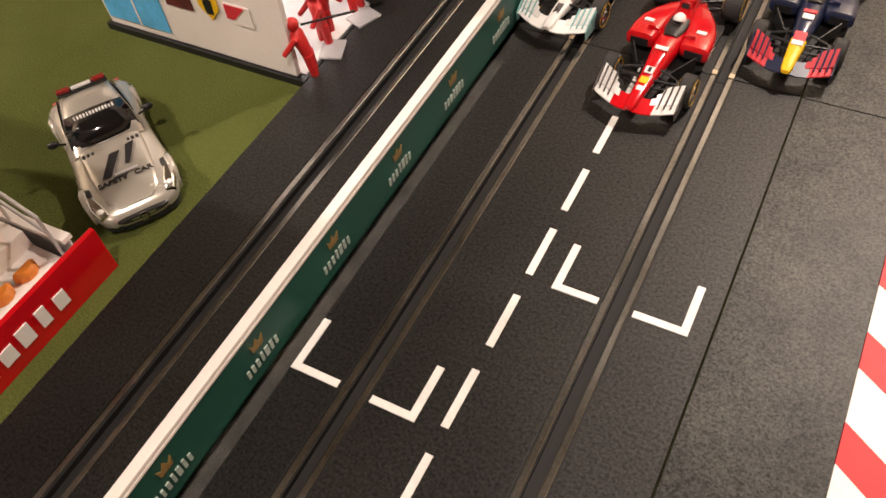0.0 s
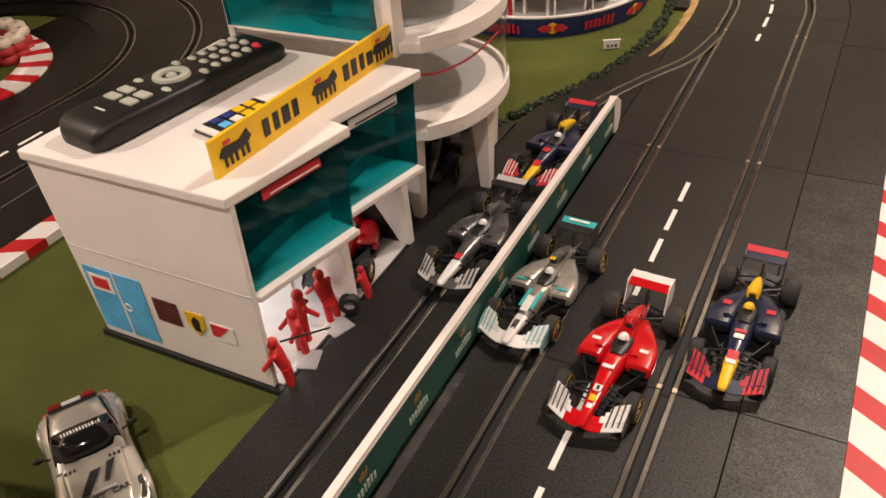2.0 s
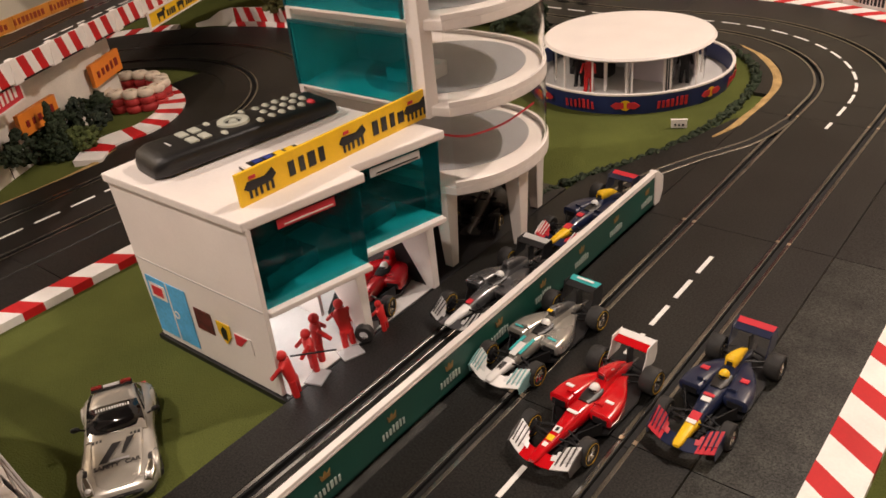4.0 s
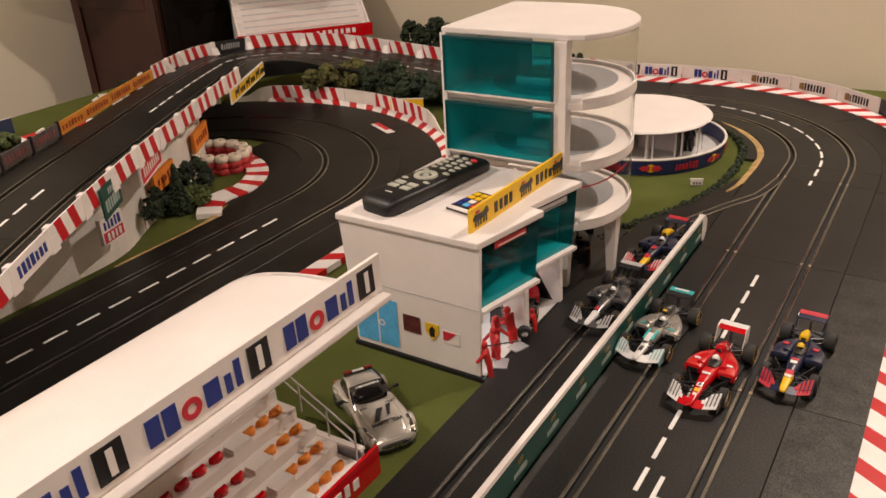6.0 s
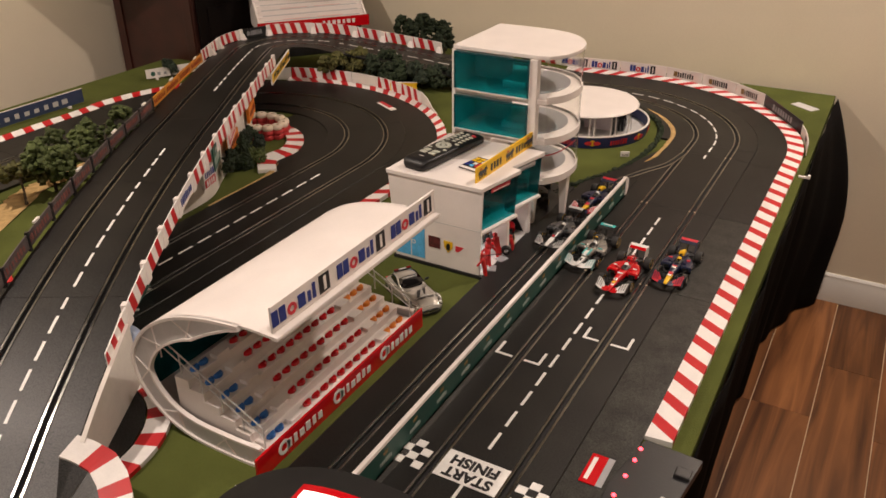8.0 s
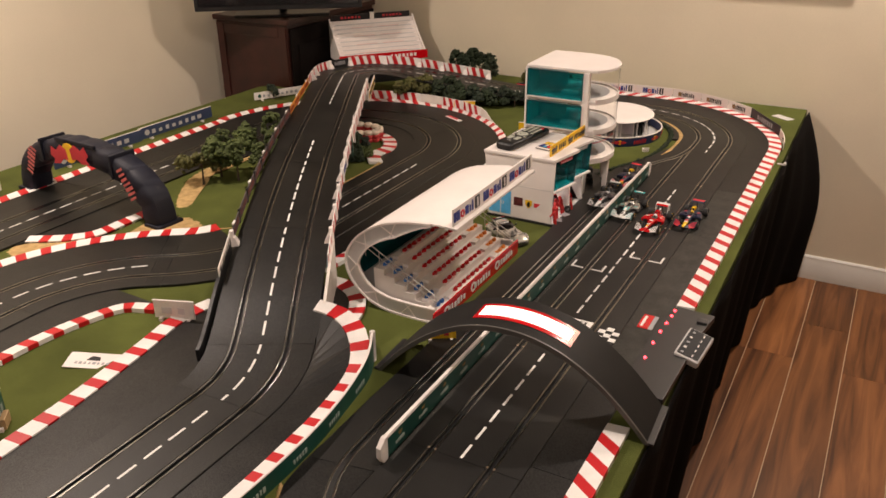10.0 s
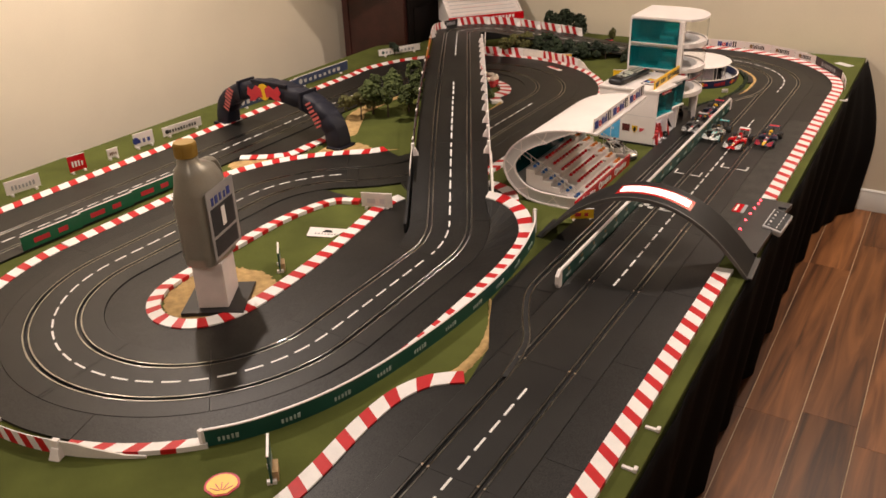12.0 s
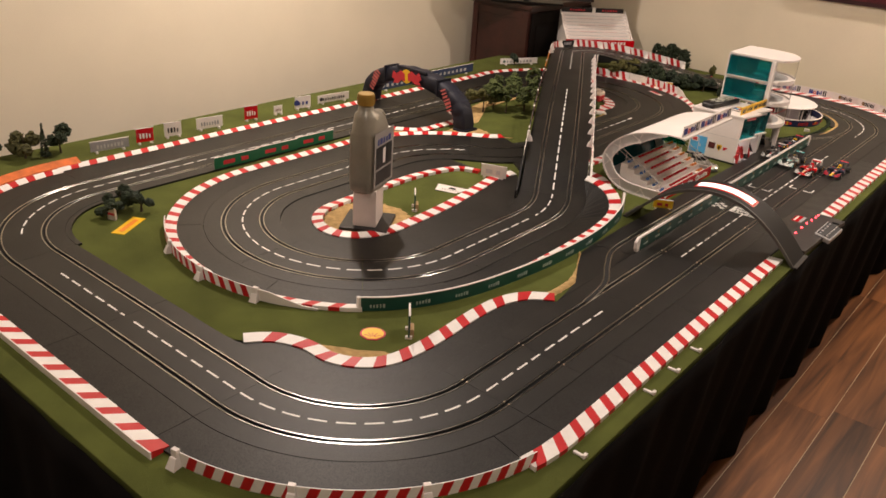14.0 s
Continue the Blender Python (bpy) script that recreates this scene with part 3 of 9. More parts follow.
def race_track():
    road = thing("road", pose(0, 0, 0), "closed slot-car circuit of black plastic track pieces with metal rails", "race track", kind="structure")
    cuts = []
    for leg in range(len(MARKS)):
        a, b = D(leg), D(leg, 1)
        if leg == 0:
            y0 = LINE[MARKS[0]].y
            first = a + (-1.635 - y0)
            cuts += [(a, first)] + [(first + 0.331 * k, min(first + 0.331 * (k + 1), b)) for k in range(int((b - first) / 0.331 + 0.999))]
            long = next(k for k, c in enumerate(cuts) if abs(c[1] - a + y0 + 0.311) < 0.02)
            cuts[long:long + 2] = [(cuts[long][0], cuts[long + 1][1])]
        else:
            n = max(1, round((b - a) / 0.331))
            cuts += [(a + (b - a) * k / n, a + (b - a) * (k + 1) / n) for k in range(n)]
    prof, mi = slot_profile(0.099, (-SLOT, SLOT))
    no_dash = [(d_at(0, 0.30, 0, 2), d_at(0, 0.585, 0, 2)), (d_at(0, -1.31, 0, 2), d_at(0, -0.965, 0, 2)), (d_at(0, -0.515, 0, 2), d_at(0, -0.462, 0, 2)), (d_at(-1.084, 0.226, 4, 5), d_at(-0.898, -0.072, 4, 5)), (d_at(-0.735, 0.18, 14, 15), D(18, 0.03)), (D(19, 0.75), D(20, 0.10)), (D(12, 0.5), D(13, 0.75))]
    dash = D(0) + (0.345 - LINE[MARKS[0]].y) - 0.0345
    period, starts = 0.0497, []
    k = -int(dash / period)
    total = DIST[-1]
    d_seam = -LINE[MARKS[0]].y + 0.05
    while dash + k * period < total - 0.03:
        d = dash + k * period
        if d < d_seam:
            d -= 0.0376
        if d > 0 and not any(lo - 0.015 < d + 0.015 < hi + 0.015 for lo, hi in no_dash):
            starts.append(d)
        k += 1
    for d0, d1 in cuts:
        ds = spread(d0 + 0.0004, d1 - 0.0004, 0.013)
        g = Geo()
        skin(g, [[offd(d, o, z) for o, z in prof] for d in ds], mi)
        piece = part("track_piece", g, [PLASTIC, GROOVE], road)
        for s in (-SLOT, SLOT):
            for e in (-0.0055, 0.0055):
                rail = part("rail", sweep_d(Geo(), ds, rail_profile(s + e)), RAIL, piece)
                if d1 <= D(0, 1) + 0.01:
                    p = offd(d0 + 0.0006, s + e)
                    part("rail_joint", Geo().box(p.x - 0.0016, p.x + 0.0016, p.y, p.y + 0.0042, -0.0004, 0.0007), JOINT, rail)
        g = Geo()
        for d in starts:
            if d0 <= d + 0.015 < d1:
                e = min(d + 0.0345, d1 - 0.001)
                sweep_d(g, spread(max(d, d0 + 0.001), e, 0.012), [(-0.0021, -0.0003), (-0.0021, 0.0004), (0.0021, 0.0004), (0.0021, -0.0003)])
        if g.f:
            part("centre_line", g, PAINT, piece)
    return road


road = race_track()


def kerb_line(name, pts, width, side, label, stripe=0.0268, slant=0.35, rise=0.0035, z=0.0, group="kerbs", start=0):
    """A striped kerb whose inner edge follows pts; side 1 puts the outer edge to the right of the way along it."""
    fine = [Vector(p) for p in pts]
    dist = [0.0]
    for a, b in zip(fine, fine[1:]):
        dist.append(dist[-1] + (b - a).length)
    total = dist[-1]

    def at(s, o):
        s2 = min(max(s, 0), total - 1e-6)
        i = max(0, int(np.searchsorted(dist, s2, side="right")) - 1)
        i = min(i, len(fine) - 2)
        t = (s2 - dist[i]) / (dist[i + 1] - dist[i])
        a, b = fine[i], fine[i + 1]
        ta = (fine[min(i + 1, len(fine) - 1)] - fine[max(i - 1, 0)]).normalized()
        tb = (fine[min(i + 2, len(fine) - 1)] - fine[i]).normalized()
        tt = ta.lerp(tb, t).normalized()
        p = a.lerp(b, t)
        return Vector((p.x + tt.y * o * side, p.y - tt.x * o * side, p.z))
    n = max(2, round(total / stripe))
    inner, outer, colours = [], [], []
    for k in range(n):
        red = (k + start) % 2
        for j in range(4):
            s = total * (k + (0.16 if red else 0.0) + j / 4 * (0.84 if red else 1.16)) / n
            inner.append(at(s, 0))
            outer.append(at(s + (slant * width if 0 < k + j else 0), width))
            colours.append((k + start) % 2)
    inner.append(at(total, 0))
    outer.append(at(total, width))
    g = Geo()
    ribbon(g, inner, outer, z + 0.0006, z + rise, -0.006, colours)
    return single(name, g, [KERB_W, KERB_R], pose(0, 0, 0), label, "kerb", group)


def side_pts(d0, d1, o, step=0.02, z=0.0):
    return [offd(d, o, z) for d in spread(d0, d1, step)]


APRON_N = [0]
SEAM_D = D(0) + 0.020 - LINE[MARKS[0]].y


def apron(d0, d1, o0, o1, z=-0.0006, mm=APRON, n=0):
    """Black shoulder pieces beside the track, cut every half metre."""
    n = n or max(1, round((d1 - d0) / 0.331))
    sh = thing("pavement", pose(0, 0, 0), "black plastic shoulder strip beside the track", "track shoulder", "track shoulders", kind="structure")
    for k in range(n):
        ds = spread(d0 + (d1 - d0) * k / n + 0.0005, d0 + (d1 - d0) * (k + 1) / n - 0.0005, 0.02)
        g = Geo()
        ribbon(g, [offd(d, o0) for d in ds], [offd(d, o1) for d in ds], z, z, -0.006)
        part("shoulder_piece", g, mm, sh)
    return sh


def fill(pts, i0, i1, side, z=-0.0024, sloped=False):
    """A shoulder that fills the room between the track's edge, from i0 to i1, and a free line; it is cut every 0.3."""
    sh = thing("pavement", pose(0, 0, 0), "black plastic shoulder filling the bend beside the track", "track shoulder", "track shoulders", kind="structure")
    fine = [Vector((p[0], p[1], p[2] if sloped else 0)) for p in pts]
    edge = []
    for k in range(len(fine)):
        q = off(round(i0 + (i1 - i0) * k / (len(fine) - 1)), side * 0.0997)
        edge.append(Vector((q.x, q.y, q.z if sloped else 0)))
    step = 14
    for k in range(0, len(fine) - 1, step):
        a, b = edge[k:k + step + 1], fine[k:k + step + 1]
        g = Geo()
        flip = (i1 > i0) == (side > 0)
        ribbon(g, a if flip else a[::-1], b if flip else b[::-1], z, z, -0.006)
        part("shoulder_piece", g, APRON, sh)


def ix(x, y, lo, hi):
    return near_index(x, y, MARKS[lo], MARKS[hi] if hi < len(MARKS) else NP)


WHITE_RED = "red and white striped plastic kerb lying on the felt"
# outer side of the main straight, the far bend and the approach to the bridge
d_gap0, d_gap1 = d_at(0, -0.745, 0, 2), d_at(0, -0.345, 0, 2)
apron(D(0), SEAM_D - 0.662, 0.0997, 0.166)
# these two stretches carry the sheen in their colour
apron(SEAM_D - 0.662, SEAM_D, 0.0997, 0.166, mm=SHEEN_TINT, n=1)
apron(SEAM_D, SEAM_D + 0.331, 0.0997, 0.166, mm=SHEEN_TINT, n=1)
apron(SEAM_D + 0.331, D(1, 1), 0.0997, 0.166)
apron(D(1, 1), D(1, 1) + 0.14, 0.0997, 0.166)
kerb_line("kerb", side_pts(D(21, 0.86), DIST[-1] + d_gap0, 0.1662), 0.036, 1, WHITE_RED, slant=-0.75)
kerb_line("kerb", side_pts(d_gap1 + 0.007, D(1, 1) + 0.14, 0.1662), 0.036, 1, WHITE_RED, slant=-0.75)
# near bend and near straight
apron(D(20), D(20, 1), 0.0997, 0.172)
apron(D(21), D(21, 0.86), 0.0997, 0.184)
apron(D(21, 0.86), D(21, 1), 0.0997, 0.166)
apron(D(19), D(19, 1), 0.0997, 0.160)
kerb_line("kerb", side_pts(D(20, 0.0), d_at(-0.29, -2.012, 20, 22), 0.1722), 0.034, 1, WHITE_RED, stripe=0.031, slant=-0.5, rise=0.008)
# left straight
apron(D(18, 0.0), D(18, 1), 0.0997, 0.172)
kerb_line("kerb", side_pts(D(17, 0.42), D(17, 1), 0.1806), 0.032, 1, WHITE_RED, stripe=0.029, slant=-0.4)
kerb_line("kerb", side_pts(D(18, 0.0), D(18, 1), 0.1722), 0.032, 1, WHITE_RED, stripe=0.029, slant=-0.4)
kerb_line("kerb", side_pts(D(19), D(19, 1), 0.1602), 0.032, 1, WHITE_RED, stripe=0.028, slant=-0.4)
apron(D(19), D(19, 1), -0.113, -0.0997)
# the near loop: outer side
apron(D(7, 0.20), D(9, 1), -0.166, -0.0997)
apron(D(10), D(11, 1), -0.166, -0.0997)
kerb_line("kerb", side_pts(D(7, 0.50), D(7, 0.80), -0.1662), 0.024, -1, WHITE_RED, slant=0.6)
kerb_line("kerb", side_pts(D(9, 0.0), D(9, 0.995), -0.1662), 0.028, -1, WHITE_RED, slant=0.2)
kerb_line("kerb", side_pts(D(10), D(11, 1), -0.1662), 0.030, -1, WHITE_RED, slant=0.2)
kerb_line("kerb", side_pts(D(12), D(13, 0.55), -0.1652), 0.034, -1, WHITE_RED, stripe=0.028)
apron(D(12), D(13, 0.55), -0.165, -0.0997)
# outer side at the foot of the ramp, down to the long green wall
foot = spline([(-0.414, -0.780, 0.050), (-0.373, -0.774, 0.042), (-0.325, -0.799, 0.034), (-0.291, -0.838, 0.020), (-0.275, -0.885, 0.006)] + [(*plan(x, y), 0) for x, y in ((-0.262, -0.93), (-0.258, -1.00), (-0.255, -1.10), (-0.257, -1.25), (-0.268, -1.38), (-0.30, -1.50))], 0.02)
fill(foot, ix(-0.49, -0.83, 4, 6), ix(-0.45, -1.43, 7, 8), -1, sloped=True)
bank_kerb = spline([(-0.520, -0.602, 0), (-0.488, -0.604, 0), (-0.454, -0.620, 0), (-0.427, -0.648, 0), (-0.407, -0.688, 0), (-0.400, -0.735, 0)], 0.01)
kerb_line("kerb", bank_kerb, 0.034, -1, WHITE_RED, stripe=0.026, slant=0.0, z=-0.003)
single("pavement", Geo().prism([(-0.56, -0.615), (-0.488, -0.605), (-0.455, -0.621), (-0.428, -0.649), (-0.408, -0.689), (-0.401, -0.733), (-0.47, -0.733), (-0.56, -0.70)][::-1], -0.0055, -0.0014), APRON, pose(0, 0, 0), "black plastic shoulder beside the foot of the ramp", "track shoulder", "track shoulders", kind="structure")
kerb_line("kerb", foot[:23], 0.036, -1, "red and white striped plastic kerb rising beside the ramp", stripe=0.024, slant=0.0)
kerb_line("kerb", foot[22:], 0.026, -1, WHITE_RED, stripe=0.026, slant=0.4)
# island inside the near loop
isl_a = line([(-0.655, -0.725, 0), (-0.668, -0.80, 0), (-0.648, -0.91, 0), (-0.622, -1.08, 0), (-0.610, -1.25, 0), (-0.618, -1.36, 0), (-0.665, -1.432, 0), (-0.745, -1.452, 0), (-0.818, -1.418, 0), (-0.862, -1.35, 0), (-0.872, -1.26, 0), (-0.878, -1.10, 0), (-0.878, -0.98, 0), (-0.862, -0.88, 0), (-0.828, -0.80, 0), (-0.76, -0.772, 0)], 0.02)
fill(isl_a, ix(-0.50, -0.76, 4, 6), ix(-0.95, -0.71, 11, 13), 1)
kerb_line("kerb", isl_a, 0.030, 1, WHITE_RED, stripe=0.027, slant=0.1)
# inside the near right bend: wavy kerb with sand behind it
wav = line([(-0.445, -1.915, 0), (-0.41, -1.875, 0), (-0.35, -1.852, 0), (-0.285, -1.852, 0), (-0.225, -1.825, 0), (-0.185, -1.775, 0), (-0.172, -1.70, 0), (-0.172, -1.62, 0), (-0.178, -1.52, 0), (-0.172, -1.43, 0), (-0.145, -1.375, 0), (-0.103, -1.345, 0)], 0.02)
fill(wav, ix(-0.50, -2.012, 20, 21), ix(0, -1.345, 0, 1) + NP, -1)
kerb_line("kerb", wav, 0.030, -1, WHITE_RED, stripe=0.031, slant=0.5)
# infield: outer side along the pit building and round the bend
apron(D(14), D(17, 1), 0.0997, 0.180)
apron(D(13, 0.3), D(13, 1), 0.0997, 0.165)
kerb_line("kerb", side_pts(D(13, 0.45), D(14, 0.98), 0.1652), 0.032, 1, WHITE_RED, stripe=0.028)
kerb_line("kerb", side_pts(D(15), D(15) + 0.655, 0.180), 0.024, 1, WHITE_RED, stripe=0.026, slant=0.8)
apron(D(18, 0.0), D(18, 0.14), -0.150, -0.0997)
inn = line([(-0.840, 0.155, 0), (-0.875, 0.20, 0), (-0.870, 0.26, 0), (-0.900, 0.33, 0), (-0.96, 0.385, 0), (-1.05, 0.42, 0)], 0.015)
kerb_line("kerb", inn, 0.042, -1, WHITE_RED, stripe=0.026, slant=0.0)
fill(inn, ix(-0.735, 0.155, 14, 15), ix(-1.05, 0.58, 15, 17), -1)
# kerb beside the dark arch, inside the left straight
rbk = line([(-1.28, -0.68, 0), (-1.20, -0.635, 0), (-1.155, -0.58, 0), (-1.150, -0.50, 0), (-1.150, -0.40, 0), (-1.185, -0.33, 0), (-1.25, -0.30, 0)], 0.015)
kerb_line("kerb", rbk, 0.028, -1, WHITE_RED, stripe=0.027, slant=0.1)
fill(rbk[::-1], ix(-1.395, -0.25, 18, 19), ix(-1.395, -0.70, 18, 19), -1)


def patch(name, pts, material, label, category, z=0.0009, rough=0.006, seed=1):
    """A low uneven patch of loose material with a ragged rim."""
    rng = random.Random(seed)
    ring = line(pts, 0.006, closed=True)
    c = sum(ring, Vector()) / len(ring)
    g = Geo()
    rows = []
    for s, h in ((1.0, -0.001), (0.97, 0.6), (0.8, 1.0), (0.5, 1.2), (0.2, 1.0)):
        row = []
        for p in ring:
            j = rng.uniform(-rough, rough) if s > 0.9 else 0
            q = c + (p - c) * s
            dd = (p - c).normalized()
            row.append((q.x + dd.x * j, q.y + dd.y * j, TABLE_Z + (z * h * rng.uniform(0.8, 1.2) if h > 0 else -0.001)))
        rows.append(row)
    g.rings(rows)
    return single(name, g, material, pose(0, 0, 0), label, category, kind="stuff", smooth=50)


patch("sand_patch", [(-0.35, -1.826), (-0.29, -1.822), (-0.23, -1.79), (-0.205, -1.75), (-0.23, -1.745), (-0.27, -1.775), (-0.31, -1.795)], SAND, "dry sand spread on the felt behind the kerb", "sand", 0.002)
patch("sand_patch", [(-0.835, -1.34), (-0.79, -1.40), (-0.72, -1.415), (-0.65, -1.39), (-0.632, -1.30), (-0.645, -1.22), (-0.72, -1.19), (-0.83, -1.22)], SAND, "sand round the foot of the giant bottle", "sand", 0.002)
patch("sand_patch", [(-1.30, -0.685), (-1.18, -0.64), (-1.11, -0.56), (-1.12, -0.44), (-1.05, -0.40), (-0.95, -0.43), (-0.90, -0.40), (-1.0, -0.49), (-1.10, -0.575), (-1.19, -0.655), (-1.25, -0.74)], SAND, "sand run-off between two kerbs", "sand", 0.002)
patch("sand_patch", [(-1.13, -0.36), (-1.20, -0.28), (-1.27, -0.15), (-1.275, 0.05), (-1.22, 0.10), (-1.235, -0.08), (-1.18, -0.24), (-1.11, -0.33)], SAND, "strip of sand along the inner edge of the track", "sand", 0.002)
def sand_band(pts, half, label, z=0.004, seed=4):
    """A narrow band of loose sand along a curve, ragged on both sides."""
    rng = random.Random(seed)
    way = spline([(x, y, 0) for x, y in pts], 0.006)
    rows = []
    for k, p in enumerate(way):
        t = (way[min(k + 1, len(way) - 1)] - way[max(k - 1, 0)]).normalized()
        n = Vector((t.y, -t.x, 0))
        w = half * min(1, 0.25 + 4 * min(k, len(way) - 1 - k) / len(way))
        o = [-w * rng.uniform(0.85, 1.15), -w * 0.6, 0, w * 0.6, w * rng.uniform(0.85, 1.15)]
        rows.append([p + n * q + Vector((0, 0, TABLE_Z + e)) for q, e in zip(o, (-0.0005, z * 0.8, z, z * 0.8, -0.0005))])
    single("sand_strip", Geo().rings(rows, closed=False), SAND, pose(0, 0, 0), label, "sand", kind="stuff", smooth=50)


sand_band([(-0.225, 0.957), (-0.178, 0.918), (-0.128, 0.846), (-0.104, 0.771), (-0.100, 0.699), (-0.106, 0.620), (-0.116, 0.575)], 0.011, "thin strip of sand on the inside of the bend", z=0.0066)
sand_band([(-0.205, -1.140), (-0.162, -1.205), (-0.137, -1.276), (-0.131, -1.331), (-0.137, -1.400), (-0.185, -1.450)], 0.011, "thin strip of sand between felt and track", z=0.005)
sand_band([(-0.846, -0.09), (-0.842, 0.0), (-0.845, 0.09), (-0.868, 0.165)], 0.008, "thin strip of sand between track and bridge bank", z=0.004)


def pit_lane():
    way = line([(-0.0495, -1.30, 0), (-0.066, -1.19, 0), (-0.112, -1.10, 0), (-0.145, -1.02, 0), (-0.152, -0.92, 0), (-0.152, -0.6, 0), (-0.152, -0.3, 0), (-0.152, 0.0, 0), (-0.152, 0.28, 0), (-0.143, 0.38, 0), (-0.105, 0.47, 0), (-0.066, 0.54, 0), (-0.0495, 0.62, 0)], 0.014)
    base = thing("pavement", pose(0, 0, 0), "black pit lane with one slot beside the main straight", "pit lane", kind="structure")

    def place(i, o, z):
        t = (way[min(i + 1, len(way) - 1)] - way[max(i - 1, 0)]).normalized()
        return Vector((way[i].x + t.y * o, way[i].y - t.x * o, z))
    prof, mi = slot_profile(0.0525, (0.0,))
    a = next(i for i, p in enumerate(way) if p.y > -1.075)
    b = next(i for i, p in enumerate(way) if p.y > 0.385)
    for k in range(a, b, 21):
        e = min(k + 21, b)
        g = Geo()
        skin(g, [[place(i, o, z) for o, z in prof] for i in range(k, e + 1)], mi)
        part("track_piece", g, [PLASTIC, GROOVE], base)
    for s in (-0.0061, 0.0061):
        part("rail", Geo().rings([[place(i, o, z + (0.0005 if not a <= i <= b else 0)) for o, z in rail_profile(s)] for i in range(len(way))]), RAIL, base)
    for lo, hi in ((0, a), (b, len(way) - 1)):
        part("slot_lining", Geo().rings([[place(i, o, z) for o, z in ((-0.0045, -0.002), (-0.0045, 0.0007), (0.0045, 0.0007), (0.0045, -0.002))] for i in range(lo, hi + 1)]), GROOVE, base)
    # wedges that carry the curving ends
    g = Geo().prism([plan(*q) for q in [(-0.0995, -1.335), (-0.0995, -0.985), (-0.204, -0.985), (-0.204, -1.03), (-0.198, -1.08), (-0.165, -1.15), (-0.118, -1.235)][::-1]], -0.006, -0.0008)
    part("wedge", g, APRON, base)
    g = Geo().prism([plan(*q) for q in [(-0.0995, 0.34), (-0.0995, 0.62), (-0.116, 0.60), (-0.135, 0.53), (-0.17, 0.44), (-0.204, 0.36)]], -0.006, -0.0008)
    part("wedge", g, APRON, base)
    # inner shoulder of the far bend
    apron(D(1, 0.0), D(2, 0.25), -0.128, -0.0997)


pit_lane()


# ---- fences, walls and boards beside the track ----
def marks(g, m, w, h, n, mi=0, seed=0, dz=0.0004):
    """A row of n plain upright blocks, w wide in all, on the plane of m (x right, y up, z out)."""
    rng = random.Random(seed)
    cell = w / n
    for k in range(n):
        f, top = rng.uniform(0.42, 0.74), rng.choice((0.5, 0.5, 0.32))
        x = -w / 2 + cell * (k + 0.5)
        g.box(x - cell * f / 2, x + cell * f / 2, -h / 2, h * top, -dz, dz, mi, m)


def flat(g, m, outline, mi=0, dz=0.0004):
    g.prism(outline, -dz, dz, mi, m)


def disc(g, m, x, y, r, mi=0, dz=0.0004, n=16, inner=0.0):
    pts = [(math.cos(2 * math.pi * k / n), math.sin(2 * math.pi * k / n)) for k in range(n)]
    if not inner:
        return g.prism([(x + r * c, y + r * s) for c, s in pts], -dz, dz, mi, m)
    g.rings([[m @ Vector((x + q * c, y + q * s, e)) for q, e in ((r, -dz), (r, dz), (inner, dz), (inner, -dz))] for c, s in pts], mi, loop=True)


def facing(origin, normal, up=(0, 0, 1)):
    z = Vector(normal).normalized()
    y = (Vector(up) - z * Vector(up).dot(z)).normalized()
    x = y.cross(z)
    m = Matrix((x, y, z)).transposed().to_4x4()
    return Matrix.Translation(origin) @ m


def box_letters(c, m, w, h):
    """A print of blue blocks, a red ring and a black field with a white bar, w wide on the plane of m."""
    def sub(x0, x1, y0, y1, mm, name):
        part(name, Geo().box(x0, x1, y0, y1, -0.0004, 0.0004, 0, m), mm, c)
    u = w / 10
    x = -w / 2
    for x0, x1, lo, hi in ((0.0, 0.95, -0.5, 0.5), (1.15, 2.12, -0.5, 0.5), (4.15, 5.30, -0.5, 0.40), (5.72, 6.22, -0.5, 0.22), (6.55, 7.05, -0.5, 0.56)):
        sub(x + x0 * u, x + x1 * u, lo * h, hi * h, BLUE, "print")
    g = Geo()
    disc(g, m, x + 3.12 * u, -h * 0.12, h * 0.40, inner=h * 0.20, n=20)
    part("ring", g, PINKRED, c)
    sub(x + 7.7 * u, x + 9.5 * u, -h * 0.60, h * 0.66, BLACK, "number_field")
    part("bar", Geo().box(x + 8.42 * u, x + 8.85 * u, -h * 0.45, h * 0.5, 0.0005, 0.0010, 0, m), WHITE, c)


